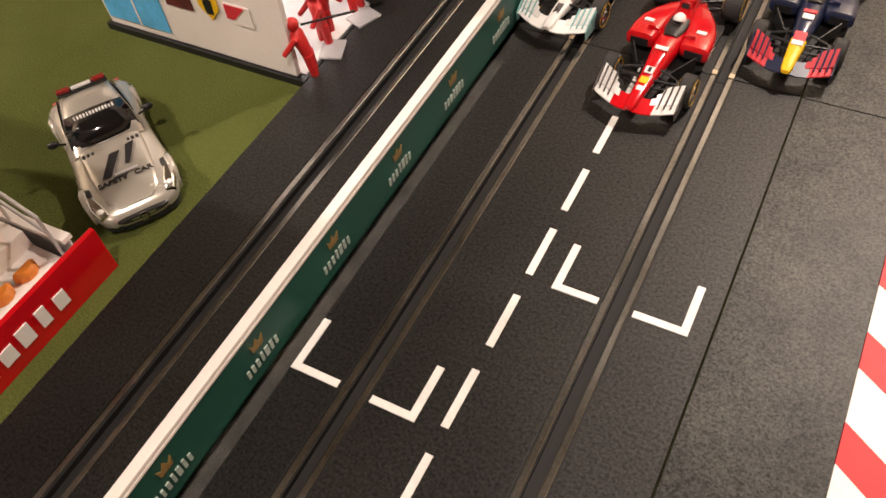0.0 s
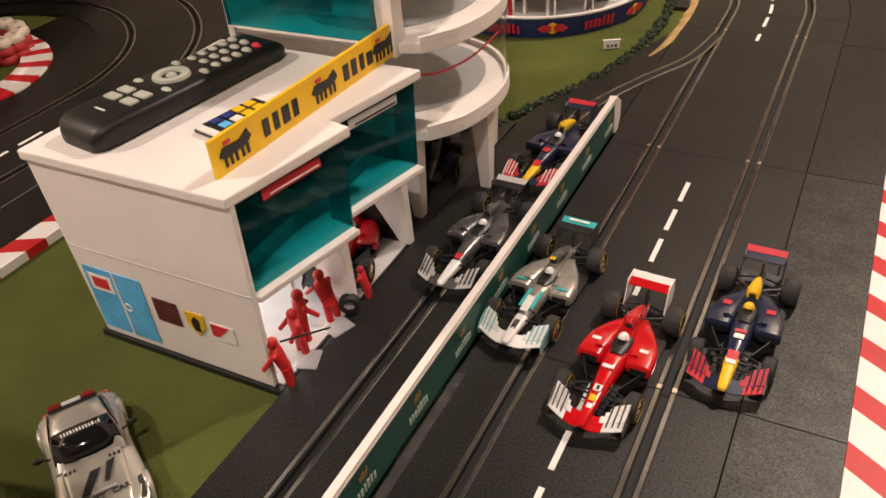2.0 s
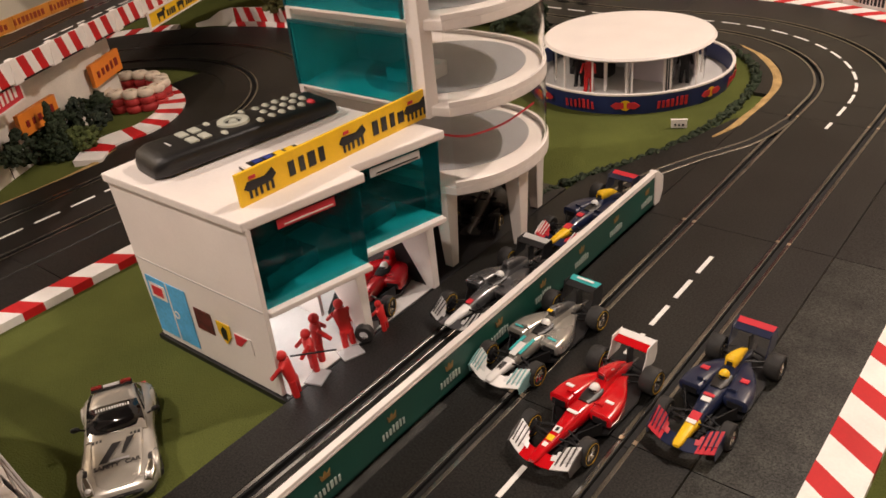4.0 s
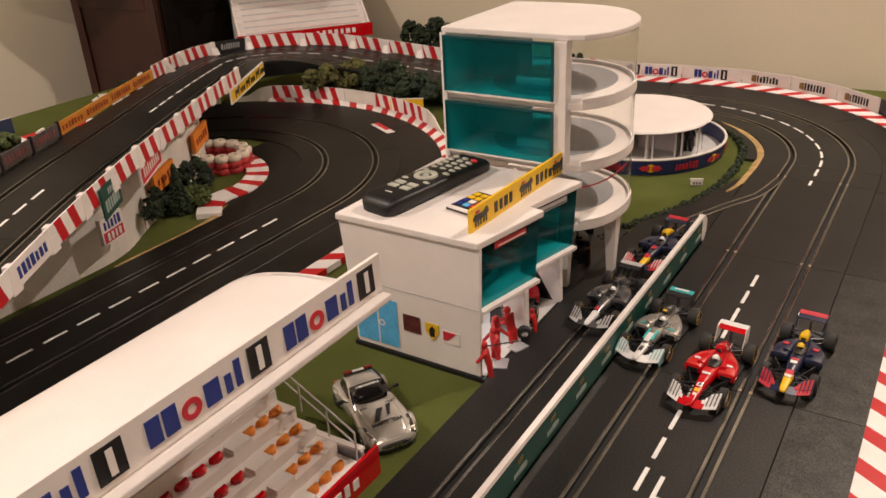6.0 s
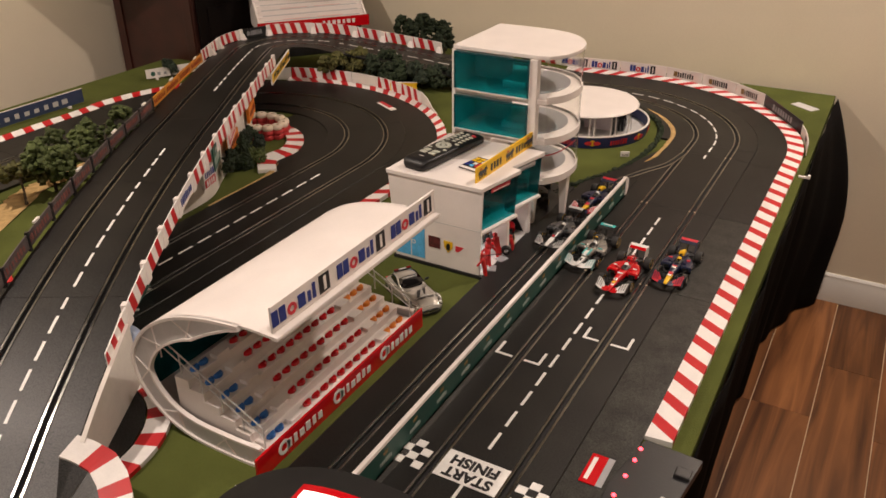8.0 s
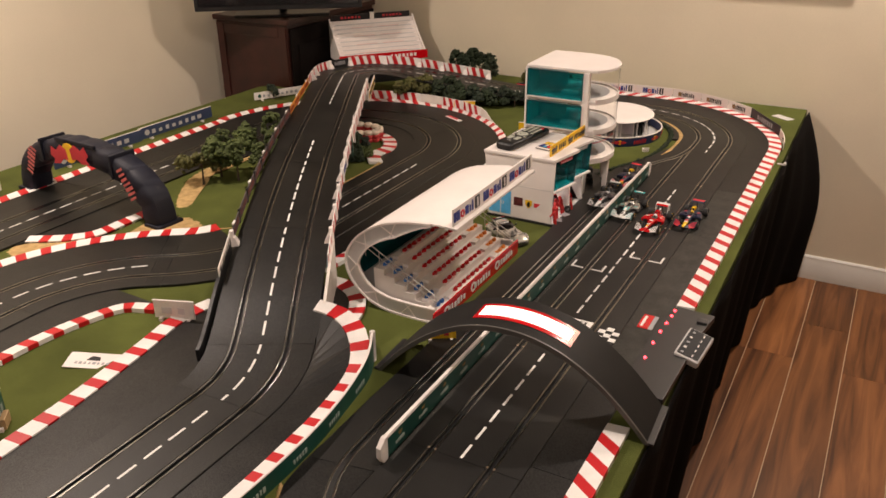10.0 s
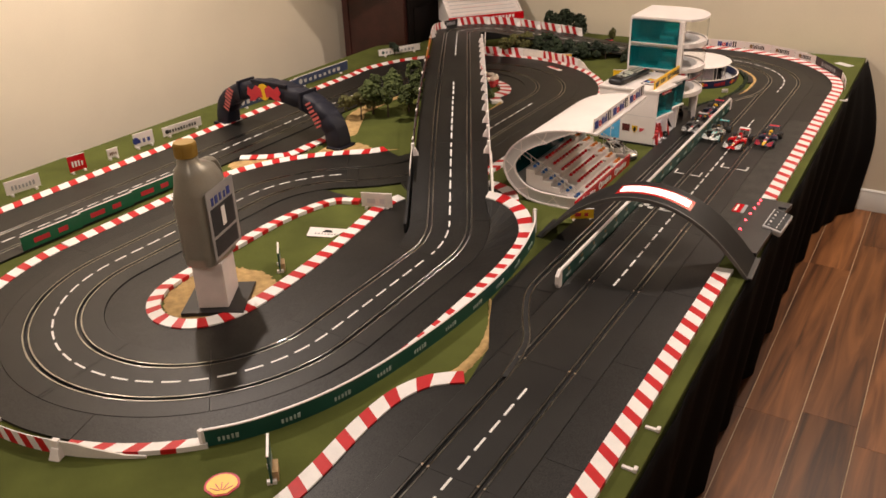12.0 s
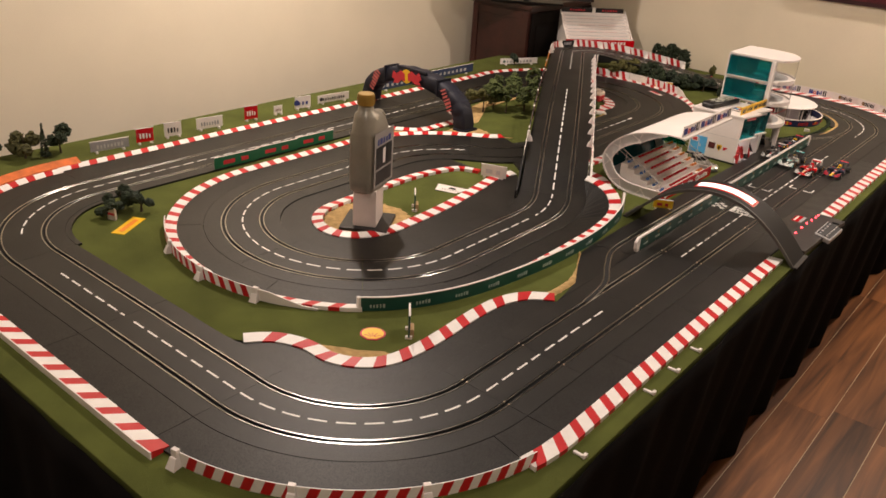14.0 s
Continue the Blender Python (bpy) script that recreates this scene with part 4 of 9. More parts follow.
def striped_panel(g, pts, h, slant=0.010, stripe=0.017, thick=0.0009, lift=0.0, n_extra=0):
    """An upright panel along pts with slanting red and white stripes on both faces."""
    dist = [0.0]
    for a, b in zip(pts, pts[1:]):
        dist.append(dist[-1] + (b - a).length)
    total = dist[-1]

    def at(s):
        s = min(max(s, 0), total - 1e-6)
        i = min(max(0, int(np.searchsorted(dist, s, side="right")) - 1), len(pts) - 2)
        t = (s - dist[i]) / (dist[i + 1] - dist[i])
        d = (pts[i + 1] - pts[i]).normalized()
        return pts[i].lerp(pts[i + 1], t), Vector((d.y, -d.x, 0)).normalized()
    n = max(2, round(total / stripe))
    for k in range(n):
        q = k % 2
        s0, s1 = total * k / n, total * (k + 1) / n
        t0, t1 = (0 if k == 0 else s0 + slant), s1 + slant
        (a, na), (b, nb), (c, nc), (d, nd) = at(s0), at(s1), at(min(t1, total)), at(t0)
        up = Vector((0, 0, h))
        lo = Vector((0, 0, lift))
        for sg in (1, -1):
            quad = [a + na * thick * sg + lo, b + nb * thick * sg + lo, c + nc * thick * sg + up + lo, d + nd * thick * sg + up + lo]
            g.face(quad if sg > 0 else quad[::-1], q)
        g.face([d + nd * thick + up + lo, c + nc * thick + up + lo, c - nc * thick + up + lo, d - nd * thick + up + lo], 0)
    for s in (0, total):
        p, nn = at(s)
        g.face([p + nn * thick + lo, p - nn * thick + lo, p - nn * thick + Vector((0, 0, h + lift)), p + nn * thick + Vector((0, 0, h + lift))], 0)


def fence_clip():
    g = Geo()
    g.box(-0.0060, 0.0060, -0.0022, 0.0062, 0.004, 0.031)
    g.rings([[(-0.0100, -0.003, -0.003), (0.0100, -0.003, -0.003), (0.0100, 0.018, -0.003), (-0.0100, 0.018, -0.003)], [(-0.0065, -0.0026, 0.017), (0.0065, -0.0026, 0.017), (0.0065, 0.009, 0.017), (-0.0065, 0.009, 0.017)]])
    return g


CLIP = [None]


def add_clip(parent, m):
    if CLIP[0] is None:
        CLIP[0] = part("clip", fence_clip(), WHITE, parent, bevel=0.0008, at=m)
        return
    ob = new("clip", CLIP[0].data)
    ob.parent = parent
    ob.matrix_basis = m


def fence(d0, d1, o, h, label, panels=None, length=0.115, lift=0.0, clips=True, flip=1):
    """A guard fence on the track's edge, panel by panel; panels names the look of each one in turn."""
    th = thing("guard_fence", pose(0, 0, 0), label, "fence", "guard fences")
    n = max(1, round((d1 - d0) / length))
    for k in range(n):
        a, b = d0 + (d1 - d0) * k / n, d0 + (d1 - d0) * (k + 1) / n
        pts = [offd(d, o) for d in spread(a + 0.0006, b - 0.0006, 0.02)]
        look_of = panels[k % len(panels)] if panels else "s"
        if look_of in "mvkp":
            pts = [pts[0], (pts[0] + pts[-1]) / 2, pts[-1]]
        g = Geo()
        if look_of == "s":
            striped_panel(g, pts, h, lift=lift)
            part("panel", g, [KERB_W, KERB_R], th)
        else:
            base, ink = {"o": (mat("amber_panel", (0.62, 0.25, 0.035), 0.5, vary=0.2, scale=30), mat("rust_ink", (0.30, 0.045, 0.015), 0.5)), "k": (BLACK, GREY), "r": (RED, WHITE), "g": (GREEN_B, LETTER), "w": (WHITE, BLUE), "b": (WHITE_D, BLACK), "y": (YELLOW, BLACK), "m": (WHITE, BLUE), "d": (mat("dusty_panel", (0.085, 0.070, 0.068), 0.6, vary=0.5, scale=60), mat("faded_red", (0.20, 0.07, 0.06), 0.6, vary=0.4)), "v": (WHITE, BLACK), "n": (WHITE_D, WHITE_D), "p": (mat("dark_red_print", (0.10, 0.012, 0.012), 0.5, vary=0.8, scale=50), BLACK)}[look_of]
            c = [Vector((p.x, p.y, p.z + lift)) for p in pts]
            row = []
            for i, p in enumerate(c):
                t = (c[min(i + 1, len(c) - 1)] - c[max(i - 1, 0)]).normalized()
                nn = Vector((t.y, -t.x, 0)).normalized() * 0.001
                row.append([p - nn, p + nn, p + nn + Vector((0, 0, h)), p - nn + Vector((0, 0, h))])
            g.rings(row)
            panel = part("panel", g, base, th)
            mid = c[len(c) // 2]
            t = (c[-1] - c[0]).normalized()
            nn = Vector((t.y, -t.x, 0)).normalized()
            g = Geo()
            for sg in (1, -1):
                up = Vector((0, 0, 1)) - t * t.z
                m = facing(mid + Vector((0, 0, h / 2)) + nn * sg * 0.0014, nn * sg, up)
                marks(g, m, (b - a) * 0.86, h * 0.46, 8, 0, seed=k)
            if look_of == "m":
                for sg in (1, -1):
                    box_letters(panel, facing(mid + Vector((0, 0, h / 2)) + nn * sg * 0.0016, nn * sg, up), (b - a) * 0.94, h * 0.56)
            else:
                part("lettering", g, ink, panel)
            if look_of == "d":
                e = c[0]
                part("post", Geo().box(-0.003, 0.003, -0.0022, 0.0022, -0.006, h + 0.003, 0, Matrix.Translation(e) @ pose(0, 0, 0, 0, 0, math.degrees(math.atan2(t.y, t.x)))), BLACK, panel)
            if look_of in "do":
                if k % 2 == 0:
                    part("cap", Geo().box(-0.010, 0.010, -0.0020, 0.0020, h + 0.0005, h + 0.004, 0, Matrix.Translation(mid) @ pose(0, 0, 0, 0, 0, math.degrees(math.atan2(t.y, t.x)))), WHITE_D, panel)
            if look_of == "v":
                for sg in (1, -1):
                    m = facing(mid + Vector((0, 0, h / 2)) + nn * sg * 0.0016 - t * sg * (b - a) * 0.40, nn * sg, up)
                    part("emblem", Geo().box(-0.006, 0.006, -0.007, 0.007, 0, 0.0005, 0, m), GOLD, panel)
        if clips:
            p = offd(a, o)
            q = offd(a + 0.004, o)
            yaw = math.degrees(math.atan2(q.y - p.y, q.x - p.x))
            add_clip(th, pose(p.x, p.y, p.z + lift, 0, 0, yaw + (180 if flip < 0 else 0)))
    return th


STRIPED = "low guard fence with slanting red and white stripes and white clips"
# outer side of the near right bend
fence(d_at(-0.27, -2.012, 20, 22), D(21, 0.88), 0.190, 0.026, STRIPED, length=0.125, lift=-0.004, flip=-1)
# outer side of the near loop
fence(D(7, 0.80), D(9, 0.42), -0.195, 0.027, STRIPED, length=0.125, lift=-0.005)
g = Geo()
g.rings([[offd(d, -0.194, -0.005), offd(d, -0.197, -0.005), offd(d, -0.197, -0.005 + h), offd(d, -0.194, -0.005 + h)] for d, h in ((D(7, 0.62), 0.004), (D(7, 0.66), 0.007), (D(7, 0.72), 0.018), (D(7, 0.76), 0.026), (D(7, 0.797), 0.027))])
single("fence_end", g, WHITE_D, pose(0, 0, 0), "scuffed white sloping end piece of the guard fence", "fence end", "fence ends", smooth=30)
# far wall with boards: along the far bend
def d_near(x, y, lo, hi):
    return DIST[near_index(x, y, MARKS[lo], MARKS[hi], False)]


d_f = [d_near(0.175, 0.935, 0, 3), d_near(0.056, 1.127, 0, 3), d_near(-0.261, 1.286, 0, 3), d_near(-0.604, 1.280, 0, 3)]
fence(D(1, 0.04), d_f[0], 0.208, 0.026, "weathered pale fence end beside the far bend", panels=["b"], length=0.16, clips=False)
fence(d_f[0], d_f[1], 0.208, 0.034, "dark fence panels with a red print on the far bend", panels=["k", "p"], length=0.11, clips=False)
fence(d_f[1], d_f[2], 0.208, 0.034, "white advertising fence with black prints and gold emblems", panels=["v"], length=0.072, clips=False)
fence(d_f[2], d_f[3], 0.208, 0.034, "white advertising fence with blue prints behind the far bend", panels=["m"], length=0.090, clips=False)
fence(d_f[3], D(2, 0.30), 0.208, 0.034, STRIPED, panels=["s", "s"], length=0.10, clips=False)
# outer side of the bridge
d_b0, d_b1 = d_at(-0.90, 0.885, 2, 4), d_at(-0.47, -0.80, 4, 6)
d_x = [d_at(-1.20, 0.84, 2, 4), d_at(-1.29, 0.70, 2, 5), d_at(-1.245, 0.54, 3, 5), d_at(-1.02, 0.14, 4, 5)]
d_k = d_x[0] + 0.164, d_x[0] + 0.231
fence(d_b0, d_k[0], 0.106, 0.032, STRIPED, length=0.10)
fence(d_k[0], d_k[1], 0.106, 0.030, "small black advertising panel on the bridge fence", panels=["k"], length=0.067)
fence(d_k[1], d_x[2] + 0.02, 0.106, 0.030, STRIPED, length=0.10)
fence(d_x[2] + 0.02, d_x[3], 0.106, 0.023, "amber advertising panels on the bridge parapet", panels=["o"], length=0.11, clips=False)
fence(d_x[3], d_at(-0.60, -0.58, 4, 5), 0.106, 0.024, "dusty dark advertising panels on the bridge parapet", panels=["d"], length=0.095, clips=False)
fence(d_at(-0.60, -0.58, 4, 5), d_at(-0.54, -0.69, 4, 5), 0.106, 0.030, "weathered white board at the foot of the ramp", panels=["b"], length=0.12)
# inner side of the bridge
d_i0, d_i1 = d_at(-1.20, 0.47, 3, 5), d_at(-0.56, -0.65, 4, 5)
fence(d_i0, d_i1, -0.106, 0.030, "bridge parapet with striped panels and small sponsor boards", panels=["s", "s", "s", "s", "s", "s", "s", "s", "s", "w", "s", "s"], length=0.095, flip=-1)
# boards hung on the parapet's inner side


def hung_board(name, a, b, z0, z1, base, ink, label, n, frame_of=None):
    a, b = Vector((*a, 0)), Vector((*b, 0))
    t = (b - a).normalized()
    nn = Vector((t.y, -t.x, 0))
    if nn.x < 0:
        nn = -nn
    w, h = (b - a).length, z1 - z0
    th = thing(name, facing((a + b) / 2 + nn * 0.009 + Vector((0, 0, (z0 + z1) / 2)), nn), label, "sign", fixed=True)
    part("panel", Geo().box(-w / 2, w / 2, -h / 2, h / 2, -0.0012, 0.0012), base, th)
    if frame_of:
        for xa, xb, ya, yb in ((-w / 2 - 0.001, w / 2 + 0.001, h / 2 - 0.002, h / 2 + 0.001), (-w / 2 - 0.001, w / 2 + 0.001, -h / 2 - 0.001, -h / 2 + 0.002), (-w / 2 - 0.001, -w / 2 + 0.002, -h / 2 + 0.002, h / 2 - 0.002), (w / 2 - 0.002, w / 2 + 0.001, -h / 2 + 0.002, h / 2 - 0.002)):
            part("edge", Geo().box(xa, xb, ya, yb, -0.0016, 0.0018), frame_of, th)
    if n:
        g = Geo()
        marks(g, pose(0, -h * 0.14, 0.0014), w * 0.78, h * 0.36, n, seed=n)
        part("lettering", g, ink, th)
        g = Geo()
        marks(g, pose(0, h * 0.24, 0.0014), w * 0.30, h * 0.20, 3, seed=n + 1)
        part("lettering", g, ink, th)
    return th, w, h


hung_board("sponsor_board", (-0.846, -0.022), (-0.914, 0.072), 0.101, 0.147, PINKRED, WHITE, "red sponsor board with white writing bars on the parapet", 8, WHITE)
hung_board("sponsor_board", (-0.768, -0.145), (-0.812, -0.084), 0.108, 0.152, GREEN_B, LETTER, "dark green sponsor board with pale bars on the parapet", 6)
yb, yw, yh = hung_board("parapet_board", (-1.070, 0.385), (-1.192, 0.607), 0.098, 0.126, YELLOW, BLACK, "yellow board with black animal emblems on the parapet end", 0, WHITE)
for k in (-0.083, -0.004, 0.075):
    part("emblem", Geo().box(k - 0.014, k + 0.012, -0.002, 0.006, 0.0012, 0.002).box(k - 0.012, k - 0.008, -0.009, -0.002, 0.0012, 0.002).box(k + 0.006, k + 0.010, -0.009, -0.002, 0.0012, 0.002).box(k + 0.008, k + 0.017, 0.004, 0.010, 0.0012, 0.002), BLACK, yb)
    g = Geo()
    marks(g, pose(k + 0.038, -0.001, 0.0016), 0.036, 0.013, 4, seed=5)
    part("lettering", g, BLACK, yb)
# tall striped fence round the infield bend
d_t = D(15) + 0.340, D(15) + 0.650
fence(d_t[0], d_t[1], 0.207, 0.034, STRIPED, panels=["s", "s", "n", "s", "s"], length=0.062, clips=False)
for da, db, hs in ((d_t[0] - 0.065, d_t[0] - 0.001, (0.003, 0.008, 0.026, 0.034)), (d_t[1] + 0.001, d_t[1] + 0.06, (0.034, 0.028, 0.010, 0.003))):
    rows = []
    for k, h in enumerate(hs):
        d = da + (db - da) * k / 3
        rows.append([offd(d, 0.2055, -0.005), offd(d, 0.2085, -0.005), offd(d, 0.2085, h), offd(d, 0.2055, h)])
    single("fence_end", Geo().rings(rows), WHITE_D, pose(0, 0, 0), "scuffed white sloping end piece of the guard fence", "fence end", "fence ends", smooth=30)


def bridge_works():
    """What carries the bridge: the white bank on the inner side and dark piers."""
    foot = line([(-0.865, -0.27, 0), (-0.868, -0.14, 0), (-0.876, -0.02, 0), (-0.925, 0.07, 0), (-0.975, 0.16, 0), (-1.015, 0.25, 0), (-1.075, 0.345, 0)], 0.02)
    rows = []
    for p in foot:
        i = near_index(p.x, p.y, MARKS[4], MARKS[5], False)
        top = height(i) - 0.007
        rows.append([(p.x + 0.004, p.y, top), (p.x + 0.008, p.y, TABLE_Z), (p.x - 0.008, p.y, TABLE_Z), (p.x - 0.008, p.y, top)])
    bank = thing("bridge_bank", pose(0, 0, 0), "white foam side wall under the bridge with small posters", "bank")
    part("wall_panel", Geo().rings(rows), WHITE_D, bank)
    for (xa, ya), (xb, yb), z0, z1, base, ink in (((-0.834, -0.107), (-0.849, -0.058), 0.040, 0.081, WHITE, BLUE), ((-0.921, 0.062), (-0.965, 0.142), 0.044, 0.077, ORANGE, DARKRED), ((-1.010, 0.232), (-1.066, 0.316), 0.050, 0.086, ORANGE, DARKRED)):
        a, b = Vector((xa, ya, 0)), Vector((xb, yb, 0))
        t = (b - a).normalized()
        nn = Vector((t.y, -t.x, 0))
        w, h = (b - a).length, z1 - z0
        m = facing((a + b) / 2 + nn * 0.002 + Vector((0, 0, (z0 + z1) / 2)), nn)
        pl = part("poster", Geo().box(-w / 2, w / 2, -h / 2, h / 2, -0.006, 0.0008, 0, m), base, bank)
        g = Geo()
        marks(g, m @ pose(0, h * 0.22 if base is WHITE else 0, 0.0012), w * 0.80, h * 0.36, 5, seed=3)
        part("lettering", g, ink, pl)
        if base is WHITE:
            part("red_field", Geo().box(-w * 0.44, w * 0.44, -h * 0.44, -h * 0.04, 0.0009, 0.0013, 0, m), PINKRED, pl)
            g = Geo()
            marks(g, m @ pose(0, -h * 0.24, 0.0018), w * 0.70, h * 0.28, 4, seed=6)
            part("lettering", g, WHITE, pl)
    # a white board closes the ramp's foot on the inner side
    rows = []
    for d in spread(d_at(-0.600, -0.59, 4, 5), d_at(-0.500, -0.755, 4, 6), 0.02):
        p, q = offd(d, -0.112), offd(d, -0.106)
        top = p.z + 0.012
        rows.append([(p.x, p.y, top), (p.x, p.y, TABLE_Z), (q.x, q.y, TABLE_Z), (q.x, q.y, top)])
    single("ramp_side_board", Geo().rings(rows), WHITE_D, pose(0, 0, 0), "scuffed white foam board closing the side of the ramp", "board")
    rows = []
    for d in spread(d_at(-0.60, -0.60, 4, 5), d_at(-0.455, -0.86, 4, 6), 0.02):
        p, q = offd(d, 0.1105), offd(d, 0.104)
        top = p.z + 0.012
        rows.append([(p.x, p.y, top), (p.x, p.y, TABLE_Z), (q.x, q.y, TABLE_Z), (q.x, q.y, top)])
    single("ramp_side_board", Geo().rings(rows), BLACK, pose(0, 0, 0), "black board closing the outer side of the ramp", "board")
    for (x, y, lo, hi) in ((-0.88, 0.868 + 0.02, 2, 4), (-0.62, 0.94, 2, 3)):
        i = near_index(x, y, MARKS[lo], MARKS[hi])
        for o in (-0.06, 0.06):
            p = off(i, o)
            h = p.z - 0.007 - TABLE_Z
            g = Geo().lathe([(0.013, 0), (0.010, 0.006), (0.007, h * 0.5), (0.010, h - 0.004), (0.014, h)], 10)
            single("bridge_pier", g, BLACK, pose(p.x, p.y, TABLE_Z), "short black plastic pier under the bridge", "pier", "bridge piers", smooth=40, fixed=True)


bridge_works()


def pit_wall():
    w = thing("pit_wall", pose(0, 0, 0), "low dark green barrier with white top and pale prints", "barrier")
    y0, y1, h = -1.022, 0.366, 0.040
    part("board", Geo().box(-0.0020, 0.0028, y0, y1, -0.001, h - 0.002), GREEN_B, w)
    part("top_cap", Geo().box(-0.0026, 0.0034, y0 - 0.002, y1 + 0.002, h - 0.002, h + 0.0012), WHITE, w, bevel=0.0006)
    for e, sg in ((y0, -1), (y1, 1)):
        g = Geo().prism([(0, 0), (sg * 0.012, 0), (sg * 0.020, 0.012), (sg * 0.020, 0.030), (sg * 0.006, 0.0412), (0, 0.0412)], -0.0042, 0.0042, 0, Matrix.Translation((0, e, 0)) @ Matrix(((0, 0, 1, 0), (1, 0, 0, 0), (0, 1, 0, 0), (0, 0, 0, 1))))
        part("end_post", g, WHITE, w, bevel=0.0008)
    part("white_band", Geo().box(0.0029, 0.0036, y0, y1, 0.0362, h - 0.0021), WHITE, w)
    k = 0
    y = 0.348
    while y > y0 + 0.03:
        m = facing((0.0031, y, 0.0135), (1, 0, 0))
        g = Geo()
        marks(g, m, 0.027, 0.0068, 7, seed=3)
        part("lettering", g, LETTER, w)
        g = Geo()
        flat(g, facing((0.0031, y, 0.0255), (1, 0, 0)), [(-0.004, -0.003), (0.004, -0.003), (0.005, 0.003), (0.0022, 0.0), (0.0, 0.004), (-0.0022, 0.0), (-0.005, 0.003)])
        part("emblem", g, GOLD, w)
        y -= 0.0702
        k += 1
    part("foot_strip", Geo().box(0.0028, 0.0050, y0, y1, 0.0, 0.0022), CLEAR, w)
    film = mat("scuffed_film", (0.5, 0.49, 0.45), 0.5, vary=0.6, scale=80, alpha=0.045)
    part("film_skirt", Geo().prism([(0.0029, 0.0006), (0.0120, 0.0006), (0.0128, 0.0012), (0.0124, 0.0016), (0.0029, 0.0012)], y0, -0.02, 0, Matrix(((1, 0, 0, 0), (0, 0, 1, 0), (0, 1, 0, 0), (0, 0, 0, 1)))), film, w, "scuffed clear film along the foot")
    w.matrix_basis = pose(-0.0995, 0, 0)


pit_wall()


def track_prints():
    """What is printed on the main straight."""
    def paint(name, g, m, label, cat, group=""):
        return single(name, g, m, pose(0, 0, 0.0003), label, cat, group, kind="")
    for x, y, wl, wr in ((-SLOT, -0.278, 0.0375, 0.0350), (SLOT, -0.178, 0.035, 0.0385)):
        gb = thing("grid_box", pose(0, 0, 0.0003), "white painted starting grid bracket on the black track", "grid marking", "grid markings")
        for sg, w in ((-1, wl), (1, wr)):
            xa, xb, xc = x + sg * 0.0095, x + sg * w, x + sg * (w - 0.0042)
            out = [(xa, y), (xb, y), (xb, y + 0.0325), (xc, y + 0.0325), (xc, y + 0.0042), (xa, y + 0.0042)]
            part("bracket", Geo().prism(out[::sg], -0.001, 0.0005), PAINT, gb)
    sq = thing("chequered_marking", pose(0, 0, 0.0003), "white chequered squares painted across the finish line", "marking")
    for side in (-1, 1):
        for i in range(3):
            for j in range(4):
                if (i + j) % 2 == 0:
                    cx, cy = side * 0.0795 + (i - 1) * 0.0135, -0.548 + j * 0.0122
                    part("square", Geo().box(cx - 0.0066, cx + 0.0066, cy, cy + 0.0120, -0.001, 0.0005), PAINT, sq)
    plate = paint("finish_plate", Geo().box(-0.0425, 0.0425, -0.545, -0.496, -0.001, 0.0005), PAINT, "white painted start and finish field with black words", "marking")
    for text, y in (("START", -0.5322), ("FINISH", -0.5103)):
        cu = bpy.data.curves.new("lettering", "FONT")
        cu.body, cu.size, cu.align_x, cu.align_y, cu.extrude = text, 0.0222, "CENTER", "CENTER", 0.0002
        cu.offset = 0.0009
        tmp = new("tmp", cu)
        me = bpy.data.meshes.new_from_object(tmp.evaluated_get(bpy.context.evaluated_depsgraph_get()))
        bpy.data.objects.remove(tmp)
        me.materials.clear()
        me.materials.append(BLACK)
        ob = new("lettering", me)
        ob.parent = plate
        ob.matrix_basis = pose(0, y, 0.0008, 0, 0, 180)
    g = Geo().box(-0.010, 0.010, -0.026, 0.026, -0.001, 0.0004)
    lg = single("shoulder_sticker", g, RED, pose(0.129, -0.432, 0.0002), "small red sticker with a white bar on the shoulder", "sticker")
    part("bar", Geo().box(-0.006, -0.001, -0.020, 0.020, 0.0003, 0.0008), WHITE, lg)
    part("grey_edge", Geo().box(0.0102, 0.018, -0.026, 0.026, -0.0008, 0.0004), GREY, lg)


track_prints()


